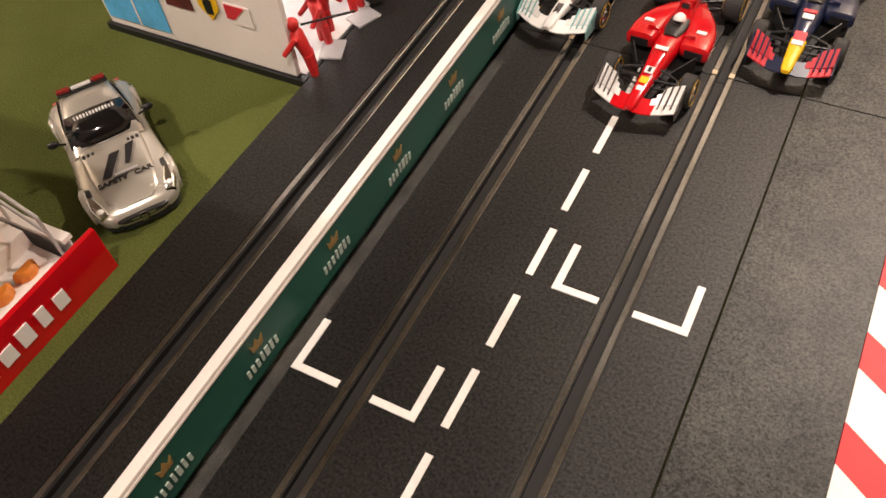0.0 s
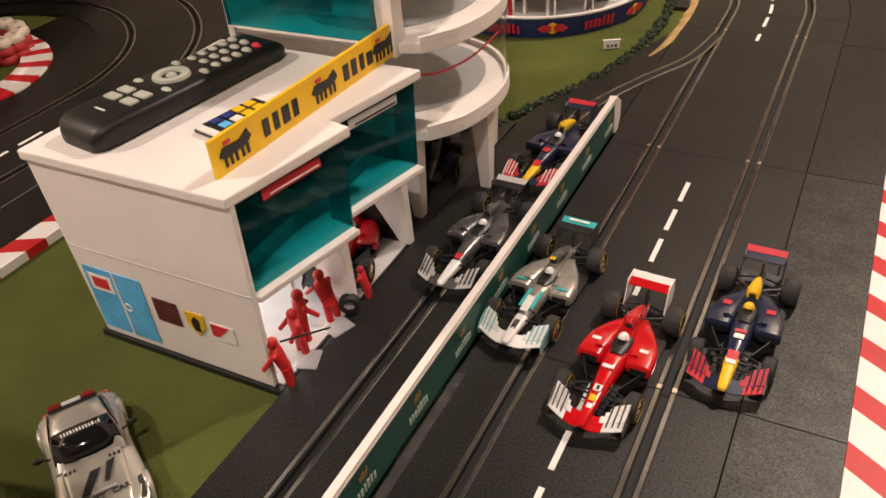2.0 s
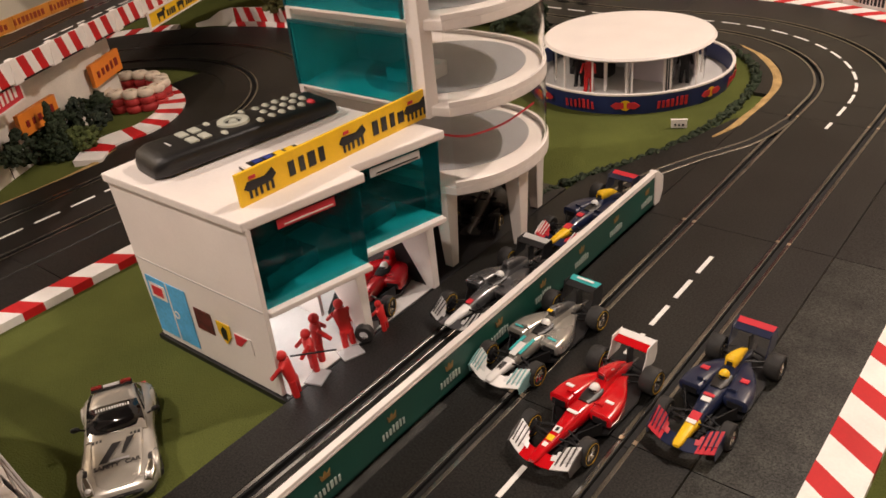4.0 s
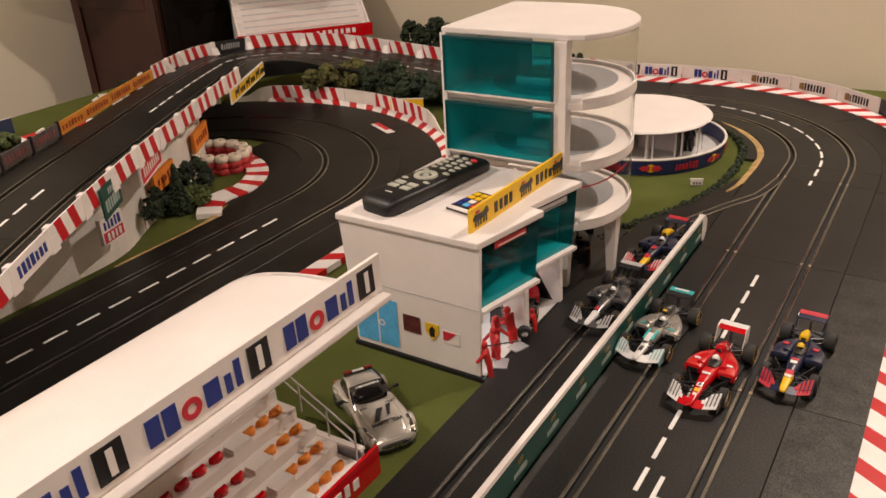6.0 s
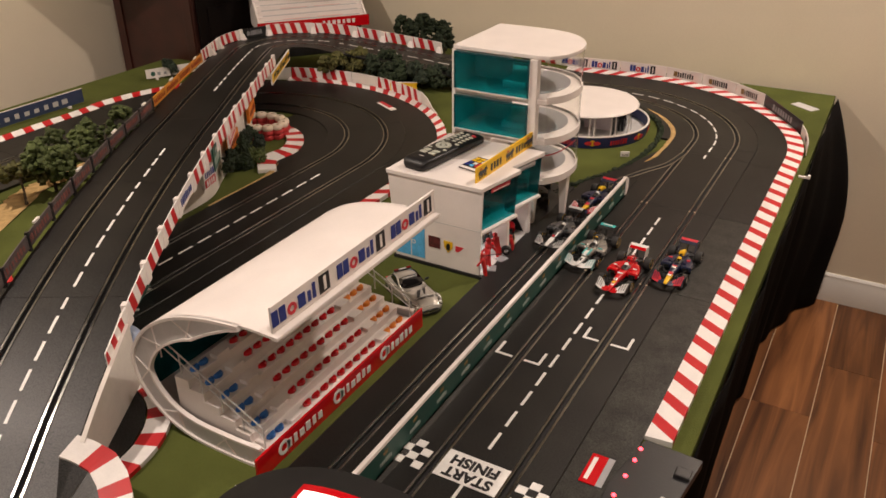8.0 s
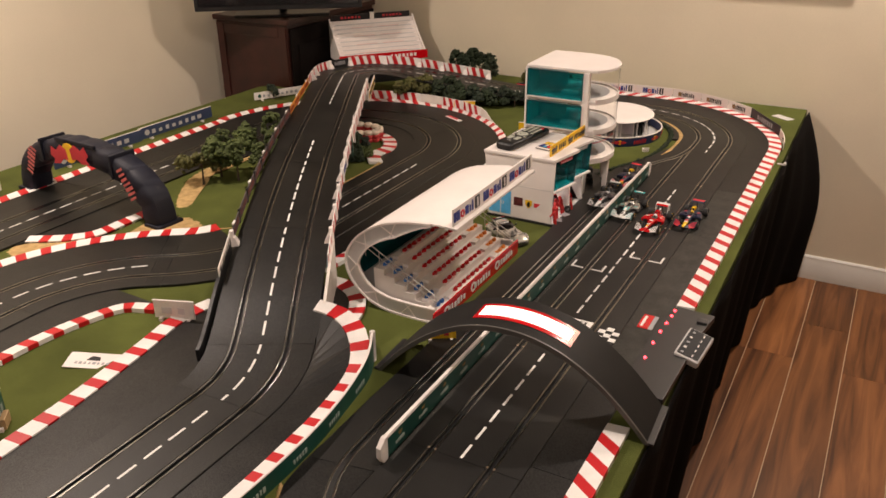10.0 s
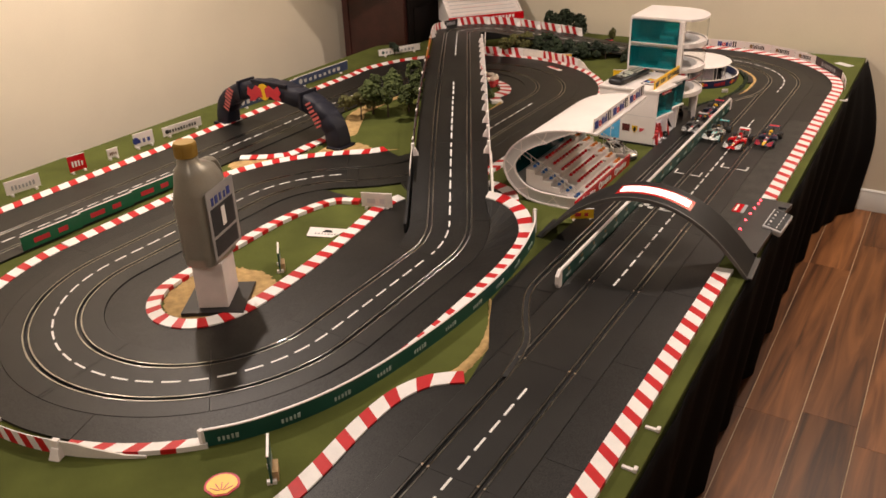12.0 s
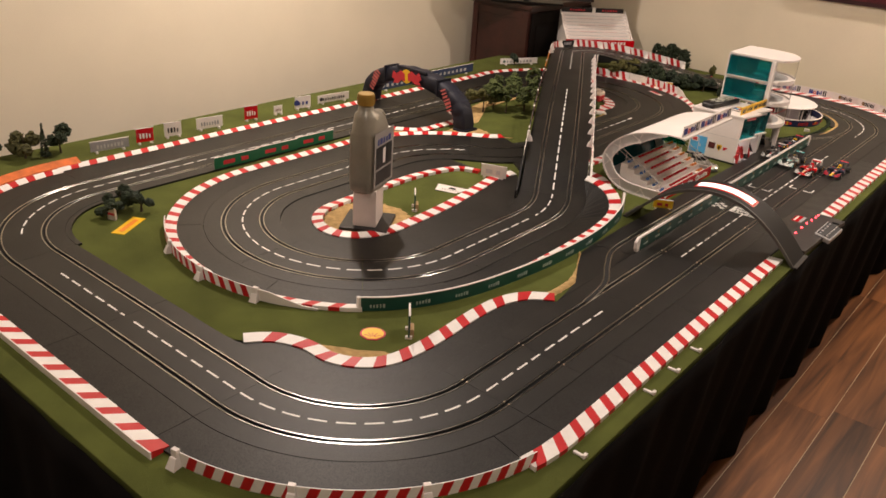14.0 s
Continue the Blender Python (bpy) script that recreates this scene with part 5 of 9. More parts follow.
def start_arch():
    a = thing("start_arch", pose(-0.006, -0.724, TABLE_Z, 0, 0, 2.5), "black plastic arch over the start line with a lit white banner", "arch")
    hw, hh, y0, y1, th = 0.232, 0.139, -0.050, 0.050, 0.0065

    def curve(s, grow=0.0):
        u = 2 * s - 1
        return (hw + grow) * u, (hh + grow) * (1 - abs(u) ** 2.1)
    n = 48
    rings = []
    for k in range(n + 1):
        s = k / n
        xo, zo = curve(s)
        xi, zi = curve(s, -th)
        wide = 1.0
        rings.append([(xo, y0 * wide, zo), (xo, y1 * wide, zo), (xi, y1 * wide, max(zi, 0)), (xi, y0 * wide, max(zi, 0))])
    part("band", Geo().rings(rings), mat("arch_black", (0.010, 0.0095, 0.009), 0.62, vary=0.3, spec=0.25), a, smooth=30)
    rim = []
    for k in range(n + 1):
        xo, zo = curve(k / n, 0.001)
        xi, zi = curve(k / n, -th - 0.001)
        rim.append([(xo, y0 - 0.0025, zo), (xo, y0 + 0.001, zo), (xi, y0 + 0.001, max(zi, 0)), (xi, y0 - 0.0025, max(zi, 0))])
    part("front_rim", Geo().rings(rim), mat("arch_rim", (0.09, 0.085, 0.08), 0.45, vary=0.2), a, smooth=30)

    def sheet(s0, s1, ya, yb, lift, mm, name, label):
        rr = []
        for k in range(17):
            s = s0 + (s1 - s0) * k / 16
            x, z = curve(s, lift)
            x2, z2 = curve(s, lift - 0.0006)
            rr.append([(x, ya, z), (x, yb, z), (x2, yb, z2), (x2, ya, z2)])
        part(name, Geo().rings(rr), mm, a, label, smooth=40)
    sheet(0.355, 0.705, -0.025, 0.024, 0.0010, RED, "banner_border", "red border of the banner")
    sheet(0.370, 0.690, -0.016, 0.015, 0.0020, LITPANEL, "banner", "glowing white banner")
    for sg in (-1, 1):
        part("foot", Geo().box(sg * hw - 0.007, sg * hw + 0.007, y0 - 0.002, y1 + 0.002, 0, 0.004), BLACK, a, bevel=0.001)
    # plate with a row of red lamps
    pl = thing("light_plate", pose(0, 0.003, 0) @ Matrix.Diagonal((1.03, 1.06, 1, 1)), "flat black plate with a row of glowing red lamps", "light panel")
    out = [(0.150, -0.655), (0.222, -0.655), (0.230, -0.42), (0.238, -0.352), (0.166, -0.3475), (0.150, -0.43)]
    part("plate", Geo().prism(out, TABLE_Z, 0.0065), BLACK, pl, bevel=0.001)
    for x, y in ((0.1660, -0.368), (0.1655, -0.390), (0.1640, -0.420), (0.1620, -0.455), (0.1610, -0.498), (0.1620, -0.550)):
        part("lamp", Geo().sphere((x, y, 0.0072), 0.0027, n=10, k=6), LEDRED, pl, "red light", smooth=60)
    part("switch", Geo().box(0.213, 0.232, -0.395, -0.378, 0.001, 0.011), BLACK, pl, bevel=0.002)
    # control unit on the table edge
    c = thing("control_unit", pose(0.234, -0.500, TABLE_Z + 0.012, 14, 10, -6), "grey control unit with black key panel at the table edge", "control unit")
    part("case", Geo().box(-0.022, 0.023, -0.036, 0.036, -0.004, 0.012), LGREY, c, bevel=0.004)
    pn = part("key_panel", Geo().box(-0.0185, 0.0195, -0.0325, 0.0325, 0.0122, 0.0135), GROOVE, c, bevel=0.0005)
    for k in range(5):
        part("key", Geo().box(-0.013, -0.008, -0.030 + k * 0.013, -0.026 + k * 0.013, 0.0136, 0.0150), WHITE if k % 2 else GREY, pn, bevel=0.0006)
        part("key", Geo().box(0.007, 0.009, -0.030 + k * 0.013, -0.024 + k * 0.013, 0.0136, 0.0146), WHITE, pn)
    part("cable", Geo().rings([[Vector((p.x, p.y, p.z)) + Vector((0.0012 * math.cos(q), 0, 0.0012 * math.sin(q))) for q in (0, 1.57, 3.14, 4.71)] for p in spline([(-0.020, -0.058, 0.004), (-0.026, -0.078, -0.010), (-0.010, -0.095, -0.012), (0.012, -0.105, -0.012)], 0.008)]), WHITE, c)


start_arch()


def grandstand():
    y0, y1 = -0.605, -0.262
    st = thing("grandstand", pose(0, 0, TABLE_Z) @ Matrix.Diagonal((1.035, 1.05, 1.0, 1)), "white toy grandstand with curved roof, stepped rows and coloured seats", "grandstand")
    arc = [(-0.184, 0.212), (-0.215, 0.213), (-0.250, 0.211), (-0.290, 0.205), (-0.330, 0.194), (-0.365, 0.176), (-0.395, 0.152), (-0.416, 0.122), (-0.424, 0.095), (-0.418, 0.065), (-0.402, 0.040), (-0.375, 0.017), (-0.335, 0.003), (-0.290, 0.0), (-0.252, 0.0), (-0.222, 0.002)]
    fine = [(p.x, p.y) for p in spline([(x, z, 0) for x, z in arc], 0.012)]

    nroof = next(i for i, (x, z) in enumerate(fine) if x < -0.405)

    def shell(pts, t, ya, yb):
        rows = []
        for i, (x, z) in enumerate(pts):
            a, b = pts[max(i - 1, 0)], pts[min(i + 1, len(pts) - 1)]
            tv = Vector((b[0] - a[0], b[1] - a[1])).normalized()
            n = Vector((-tv.y, tv.x))
            q = (x + n.x * t, z + n.y * t)
            rows.append([(x, ya, z), (x, yb, z), (q[0], yb, q[1]), (q[0], ya, q[1])])
        return Geo().rings(rows)
    part("roof", shell(fine[:nroof + 1], 0.0035, y0, y1), WHITE, st, smooth=30)
    part("back_shell", shell(fine[nroof:], 0.0028, y0 + 0.004, y1 - 0.004), LGREY, st, smooth=30)
    teal = mat("teal_panel", (0.006, 0.075, 0.085), 0.16, vary=0.15)
    lining = [(x + (-0.29 - x) * 0.045, z + (0.10 - z) * 0.045) for x, z in fine if x < -0.345 and 0.050 < z < 0.185]
    part("back_window", shell(lining, 0.0012, y0 + 0.010, y1 - 0.010), teal, st, "dark teal window along the back", smooth=30)
    # lattice end frames: two bands joined by struts
    for e, ya in ((0, y0 - 0.004), (1, y1 - 0.002)):
        fr = part("end_frame", shell(fine[3:], 0.0040, ya, ya + 0.006), WHITE, st, smooth=30)
        inner = []
        for i, (x, z) in enumerate(fine[3:]):
            a, b = fine[3:][max(i - 1, 0)], fine[3:][min(i + 1, len(fine[3:]) - 1)]
            tv = Vector((b[0] - a[0], b[1] - a[1])).normalized()
            n = Vector((-tv.y, tv.x))
            wdt = 0.026 * min(1, i / 6) + 0.004
            inner.append((x + n.x * wdt, max(0.0005, z + n.y * wdt)))
        part("inner_band", shell(inner, 0.003, ya, ya + 0.006), WHITE, fr, smooth=30)
        for k in range(5, len(inner) - 2, 3):
            p, q = fine[3:][k], inner[k + 2 if (k // 3) % 2 else k - 2]
            part("strut", Geo().rod((p[0], ya + 0.003, p[1]), (q[0], ya + 0.003, q[1]), 0.0013, 5), WHITE, fr)
        g = Geo()
        rim = [fine[3:][k] for k in range(len(inner))]
        for k in range(len(inner) - 1):
            g.face([(rim[k][0], ya + 0.003, rim[k][1]), (rim[k + 1][0], ya + 0.003, rim[k + 1][1]), (inner[k + 1][0], ya + 0.003, inner[k + 1][1]), (inner[k][0], ya + 0.003, inner[k][1])])
        ob = part("frame_pane", g, LGREY, fr)
        ob.modifiers.new("thick", "SOLIDIFY").thickness = 0.001
    # stepped rows
    rows, dx, dz = 6, 0.0230, 0.0125
    prof = [(-0.226, 0.0)]
    for k in range(rows):
        prof += [(-0.226 - dx * k, 0.024 + dz * k), (-0.226 - dx * (k + 1), 0.024 + dz * k)]
    prof += [(-0.226 - dx * rows, 0.0)]
    m = Matrix(((1, 0, 0, 0), (0, 0, -1, 0), (0, 1, 0, 0), (0, 0, 0, 1)))
    part("steps", Geo().prism(prof, -y1 + 0.006, -y0 - 0.008, 0, m), WHITE, st, bevel=0.0006)
    # rows of seats: blue, red, orange, with stairways between
    mesh = {}
    plan = [(BLUE2, [-0.575, -0.560]), (RED, [-0.505 + 0.0185 * k for k in range(9)]), (ORANGE, [-0.318, -0.301, -0.284])]
    for k in range(rows):
        x, z = -0.226 - dx * (k + 0.50), 0.024 + dz * k
        for ci, (cm, ys) in enumerate(plan):
            for yy in ys:
                if ci not in mesh:
                    g = Geo()
                    g.rings([[(0.0065 * math.cos(t) * s, 0.0072 * math.sin(t) * s, h) for t in [math.pi * j / 5 - math.pi / 2 for j in range(6)]] for s, h in ((1.0, 0), (1.0, 0.0042), (0.75, 0.0062))])
                    mesh[ci] = part("seat", g, cm, st, ("blue", "red", "orange")[ci] + " seat", smooth=30).data
                    bpy.data.objects.remove([o for o in scene.objects if o.data == mesh[ci]][0])
                ob = new("seat", mesh[ci])
                ob.parent = st
                ob["label"] = ("blue", "red", "orange")[ci] + " plastic seat"
                ob.matrix_basis = pose(x, yy, z + 0.0001, 0, 0, 0)
    for yy in (-0.535, -0.335):
        for k in range(rows):
            part("stair_step", Geo().box(-0.226 - dx * (k + 0.55), -0.226 - dx * k - 0.0002, yy - 0.011, yy + 0.011, 0.024 + dz * k - 0.002, 0.024 + dz * k + 0.0055), WHITE, st)
    fb = part("front_board", Geo().box(-0.2185, -0.2150, y0 - 0.02, y1 + 0.012, 0, 0.034), RED, st, bevel=0.0006)
    for yy in (-0.545, -0.435, -0.325):
        g = Geo()
        mm = facing((-0.2146, yy, 0.017), (1, 0, 0))
        marks(g, mm @ pose(0.008, 0, 0), 0.074, 0.0130, 6, seed=2)
        disc(g, mm, -0.032, 0.001, 0.0105, inner=0.006)
        part("lettering", g, WHITE, fb)
    part("ledge", Geo().box(-0.2265, -0.2190, y0 - 0.004, y1 + 0.004, 0.020, 0.024), WHITE, st)
    # sign on the roof edge
    sg = part("roof_sign", Geo().box(-0.1900, -0.1868, y0 + 0.004, y1 + 0.004, 0.2135, 0.2475), WHITE, st, bevel=0.0005)
    for yy in (-0.548, -0.432, -0.316):
        box_letters(sg, facing((-0.1862, yy, 0.2305), (1, 0, 0.04)), 0.106, 0.0190)
    part("gutter", Geo().box(-0.1865, -0.1780, y0, y1 + 0.004, 0.2065, 0.2125), WHITE, st, bevel=0.0012)
    # railings along both stairs at the ends
    for ya in (y0 + 0.010, y1 - 0.004):
        r = part("railing", Geo().rod((-0.228, ya, 0.055), (-0.385, ya, 0.142), 0.0012, 6).rod((-0.228, ya, 0.042), (-0.385, ya, 0.129), 0.0010, 6), LGREY, st)
        for k in range(6):
            x = -0.228 - 0.031 * k
            z = 0.055 + 0.0172 * k
            part("post", Geo().rod((x, ya, z - 0.033), (x, ya, z), 0.0010, 5), LGREY, r)
    part("side_screen", Geo().box(-0.392, -0.31, y1 - 0.010, y1 - 0.0075, 0.085, 0.145), TEALG, st, "teal tinted screen")


BLUE2 = mat("seat_blue", (0.03, 0.16, 0.50), 0.45, vary=0.1)
grandstand()


def figure(name, m, mm, label, lean=0.0, s=1.0, group="toy figures"):
    """A small moulded toy figure, one plain mesh."""
    g = Geo()
    for sx in (-1, 1):
        g.rod((sx * 0.0042, 0.001 * sx, 0), (sx * 0.0030, lean * 0.3, 0.021), 0.0026, 7, r2=0.0034)
        g.rod((sx * 0.0068, lean, 0.0365), (sx * 0.0095, lean - 0.009, 0.027), 0.0021, 6, r2=0.0017)
        g.box(sx * 0.0042 - 0.0024, sx * 0.0042 + 0.0024, -0.006, 0.003, 0, 0.0024)
    g.rings([[(rx * math.cos(t), lean * k + ry * math.sin(t), z) for t in [2 * math.pi * j / 9 for j in range(9)]] for rx, ry, z, k in ((0.0055, 0.004, 0.019, 0.3), (0.0060, 0.0042, 0.026, 0.6), (0.0078, 0.0045, 0.036, 1.0), (0.0030, 0.003, 0.0395, 1.1))])
    g.sphere((0, lean * 1.15, 0.0435), 0.0045, n=9, k=6)
    ob = single(name, g, mm, m @ Matrix.Scale(s, 4), label, "toy figure", group, smooth=50)
    return ob


def pit_building():
    b = thing("pit_building", pose(0, 0, TABLE_Z), "white toy pit building with teal windows and saw-tooth front", "toy building")
    z0 = 0.006
    part("base_plate", Geo().box(-0.388, -0.206, -0.088, 0.36, 0, 0.0055), BLACK, b)
    # end wall, wider towards the top
    g = Geo().prism([(-0.384, z0), (-0.2125, z0), (-0.2105, 0.092), (-0.2080, 0.168), (-0.396, 0.168), (-0.390, 0.092)], 0.081, 0.0855, 0, Matrix(((1, 0, 0, 0), (0, 0, -1, 0), (0, 1, 0, 0), (0, 0, 0, 1))))
    wl = part("end_wall", g, WHITE, b, bevel=0.0008)
    part("joint", Geo().box(-0.389, -0.2110, -0.0859, -0.0852, 0.0910, 0.0922), LGREY, wl)
    part("back_wall", Geo().box(-0.389, -0.385, -0.081, 0.36, z0, 0.167), WHITE, b)
    part("upper_floor", Geo().prism([(-0.385, -0.081), (-0.214, -0.081), (-0.193, 0.018), (-0.212, 0.022), (-0.190, 0.117), (-0.385, 0.122)], 0.0815, 0.0880), WHITE, b, bevel=0.0008)
    roof = [(-0.398, -0.088), (-0.209, -0.088), (-0.186, 0.021), (-0.206, 0.025), (-0.183, 0.121), (-0.388, 0.126)]
    part("roof", Geo().prism(roof, 0.1655, 0.1735), WHITE, b, bevel=0.0014)
    for k, ((xa, ya), (xb, yb)) in enumerate((((-0.2130, -0.0795), (-0.1915, 0.0165)), ((-0.2105, 0.0255), (-0.1890, 0.1155)))):
        d = Vector((xb - xa, yb - ya, 0)).normalized()
        n = Vector((d.y, -d.x, 0))
        rows = []
        for z, o in ((0.0880, -0.004), (0.1655, 0.001)):
            rows.append([Vector((xa, ya, z)) + n * o, Vector((xb, yb, z)) + n * o, Vector((xb, yb, z)) + n * (o - 0.0018), Vector((xa, ya, z)) + n * (o - 0.0018)])
        part("window", Geo().rings(rows), TEALG, b, "teal tinted window pane").visible_shadow = False
        part("sill", Geo().prism([(xa - 0.003, ya), (xb - 0.003, yb), (xb + 0.0035, yb), (xa + 0.0035, ya)][::-1], 0.0835, 0.0885), WHITE, b, bevel=0.001)
        rows = [[Vector((xb, yb, z)) + n * o, Vector((xb - 0.022, yb + 0.004, z)) + n * o, Vector((xb - 0.022, yb + 0.0055, z)) + n * o, Vector((xb, yb + 0.0015, z)) + n * o] for z, o in ((0.0880, -0.004), (0.1655, 0.001))]
        part("side_pane", Geo().rings(rows), TEALG, b, "teal tinted side pane").visible_shadow = False
        # sticker behind the pane and dim shelves inside
        m = facing(Vector(((xa + xb) / 2 - 0.004, (ya + yb) / 2, 0.152)) , n)
        st = part("window_sticker", Geo().box(-0.026, 0.026, 0.0035, 0.0115, 0.0062, 0.0068, 0, m), PINKRED if k == 0 else LGREY, b)
        part("pale_line", Geo().box(-0.020, 0.024, 0.0052, 0.0064, 0.0069, 0.0072, 0, m), WHITE if k == 0 else BLACK, st)
        part("inner_desk", Geo().box(-0.30, xa - 0.02, ya + 0.02, yb - 0.02, 0.0882, 0.104), DARKSIL, b)
    part("inner_partition", Geo().box(-0.300, -0.297, -0.081, 0.118, 0.0880, 0.1655), BLACK, b)
    # garage pillars, narrower at the foot
    for y in (0.016, 0.112):
        g = Geo().rings([[(-0.214, y - 0.004, z0), (-0.204, y - 0.004, z0), (-0.204, y + 0.004, z0), (-0.214, y + 0.004, z0)], [(-0.258, y - 0.006, 0.0818), (-0.206, y - 0.006, 0.0818), (-0.206, y + 0.006, 0.0818), (-0.258, y + 0.006, 0.0818)]])
        part("pillar", g, WHITE, b, bevel=0.0008)
    part("garage_back", Geo().box(-0.345, -0.340, -0.081, 0.112, z0, 0.0815), WHITE, b)
    part("garage_divider", Geo().box(-0.340, -0.268, 0.014, 0.018, z0, 0.0815), WHITE, b)
    part("garage_divider", Geo().box(-0.340, -0.216, 0.109, 0.114, z0, 0.0815), BLACK, b)
    part("garage_floor", Geo().box(-0.340, -0.208, -0.081, 0.112, 0.0056, 0.0066), LGREY, b)
    part("garage_lamp", Geo().box(-0.330, -0.262, -0.070, 0.008, 0.0785, 0.0811), GARAGE, b, "glowing white garage ceiling light")
    part("garage_lamp", Geo().box(-0.330, -0.280, 0.030, 0.100, 0.0785, 0.0811), GARAGE, b, "glowing white garage ceiling light")
    # yellow sign standing on the roof
    sgn = part("roof_sign", Geo().box(-0.0016, 0.0016, -0.003, 0.208, 0.1735, 0.2005, 0, pose(-0.2290, -0.0670, 0, 0, 0, -2.9)), YELLOW, b, bevel=0.0004)
    for k, y in enumerate((0.018, 0.115, 0.193)):
        m = pose(-0.2290, -0.0670, 0, 0, 0, -2.9) @ facing((0.0019, y, 0.1868), (1, 0, 0))
        g = Geo()
        flat(g, m, [(-0.016, 0.0), (-0.012, 0.005), (0.004, 0.004), (0.012, 0.008), (0.015, 0.002), (0.010, -0.002), (-0.012, -0.003)])
        for x in (-0.012, -0.007, -0.002, 0.004, 0.009):
            g.box(x, x + 0.0022, -0.009, -0.002, -0.0004, 0.0004, 0, m)
        part("emblem", g, BLACK, sgn)
        part("flame", Geo().box(-0.010, -0.004, 0.0062, 0.0088, -0.0004, 0.0004, 0, m), PINKRED, sgn)
    for k, y in enumerate((0.064, 0.157)):
        m = pose(-0.2290, -0.0670, 0, 0, 0, -2.9) @ facing((0.0019, y, 0.1864), (1, 0, 0))
        g = Geo()
        marks(g, m, 0.042, 0.0125, 4, seed=9 + k)
        part("lettering", g, BLACK, sgn)
    # stickers on the end wall
    fr = (0, -1, 0)
    st = part("blue_sticker", Geo().box(-0.030, 0.030, -0.031, 0.031, -0.0003, 0.0003, 0, facing((-0.352, -0.0860, 0.0435), fr)), SKYB, b)
    part("white_field", Geo().box(-0.014, 0.010, -0.008, 0.008, 0.0004, 0.0008, 0, facing((-0.364, -0.0860, 0.0605), fr)), WHITE, st)
    part("red_flag", Geo().box(-0.010, 0.006, -0.005, 0.005, 0.0009, 0.0013, 0, facing((-0.364, -0.0860, 0.0610), fr)), PINKRED, st)
    part("white_line", Geo().box(-0.0008, 0.0008, -0.031, 0.031, 0.0004, 0.0008, 0, facing((-0.350, -0.0860, 0.0435), fr)), WHITE, st)
    disc_g = Geo()
    disc(disc_g, facing((-0.345, -0.0864, 0.042), fr), 0, 0, 0.0042, inner=0.0028)
    part("ring", disc_g, WHITE, st)
    part("dark_sticker", Geo().box(-0.012, 0.012, -0.011, 0.011, -0.0003, 0.0003, 0, facing((-0.302, -0.0860, 0.051), fr)), mat("maroon_print", (0.10, 0.02, 0.02), 0.5, vary=0.7, scale=120), b)
    sh = Geo()
    flat(sh, facing((-0.274, -0.0860, 0.049), fr), [(-0.009, 0.010), (0.009, 0.010), (0.0085, -0.002), (0.0, -0.012), (-0.0085, -0.002)])
    sh = part("shield_sticker", sh, YELLOW, b)
    g = Geo()
    flat(g, facing((-0.274, -0.0864, 0.049), fr), [(-0.003, -0.007), (0.003, -0.007), (0.004, 0.004), (0.0, 0.007), (-0.004, 0.002)])
    part("emblem", g, BLACK, sh)
    rs = part("red_sticker", Geo().box(-0.011, 0.011, -0.008, 0.008, -0.0003, 0.0003, 0, facing((-0.249, -0.0860, 0.047), fr)), WHITE, b)
    g = Geo()
    flat(g, facing((-0.250, -0.0864, 0.049), fr), [(-0.009, 0.005), (0.008, 0.005), (0.002, -0.001), (-0.003, -0.006), (-0.009, -0.006)])
    part("red_flag", g, PINKRED, rs)
    # ---- the tower
    tw = thing("pit_tower", pose(-0.018, -0.019, TABLE_Z) @ Matrix.Diagonal((0.95, 1.0, 1.0, 1)), "white toy tower with teal panes, round decks and clear glazing", "toy building", fixed=True)
    deck = [(-0.388, 0.161), (-0.208, 0.161)] + [(p.x, p.y) for p in spline([(-0.188, 0.166, 0), (-0.166, 0.195, 0), (-0.156, 0.240, 0), (-0.164, 0.290, 0), (-0.196, 0.335, 0), (-0.245, 0.360, 0), (-0.310, 0.366, 0), (-0.388, 0.362, 0)], 0.012)]
    levels = (0.098, 0.178, 0.2565)
    for k, z in enumerate(levels):
        d = part("deck", Geo().prism(deck, z - 0.0045, z + 0.0045), WHITE, tw, bevel=0.0012)
        lip = [(x, y) for x, y in deck[2:]]
        rows = []
        cx, cy = -0.28, 0.25
        for x, y in lip:
            xi, yi = x + (cx - x) * 0.035, y + (cy - y) * 0.035
            rows.append([(x, y, z + 0.0045), (x, y, z + 0.0095), (xi, yi, z + 0.0095), (xi, yi, z + 0.0045)])
        part("deck_lip", Geo().rings(rows), WHITE, d, smooth=40)
        rows = []
        h2 = (levels[k + 1] if k + 1 < len(levels) else 0.3370) - 0.0045
        for x, y in lip:
            xi, yi = x + (cx - x) * 0.02, y + (cy - y) * 0.02
            xo, yo = x + (cx - x) * 0.012, y + (cy - y) * 0.012
            rows.append([(xo, yo, z + 0.0095), (xo, yo, h2), (xi, yi, h2), (xi, yi, z + 0.0095)])
        ob = part("curved_glazing", Geo().rings(rows), CLEAR, tw, "clear curved plastic glazing", smooth=40)
        ob.visible_shadow = False
        g = Geo().lathe([(0.086, z + 0.0047), (0.086, z + 0.0053)], 40, (-0.272, 0.262, 0))
        part("grey_floor_disc", g, GREY, d)
    part("roof", Geo().prism([(x - 0.002 if x < -0.3 else x + 0.001, y) for x, y in deck], 0.3345, 0.3420), WHITE, tw, bevel=0.0018)
    part("column", Geo().box(-0.222, -0.206, 0.156, 0.172, 0.172, 0.3345), WHITE, tw, bevel=0.0008)
    part("column", Geo().box(-0.390, -0.383, 0.158, 0.172, 0.172, 0.3345), WHITE, tw, bevel=0.0008)
    part("back_wall", Geo().box(-0.392, -0.388, 0.160, 0.364, 0.006, 0.3345), WHITE, tw)
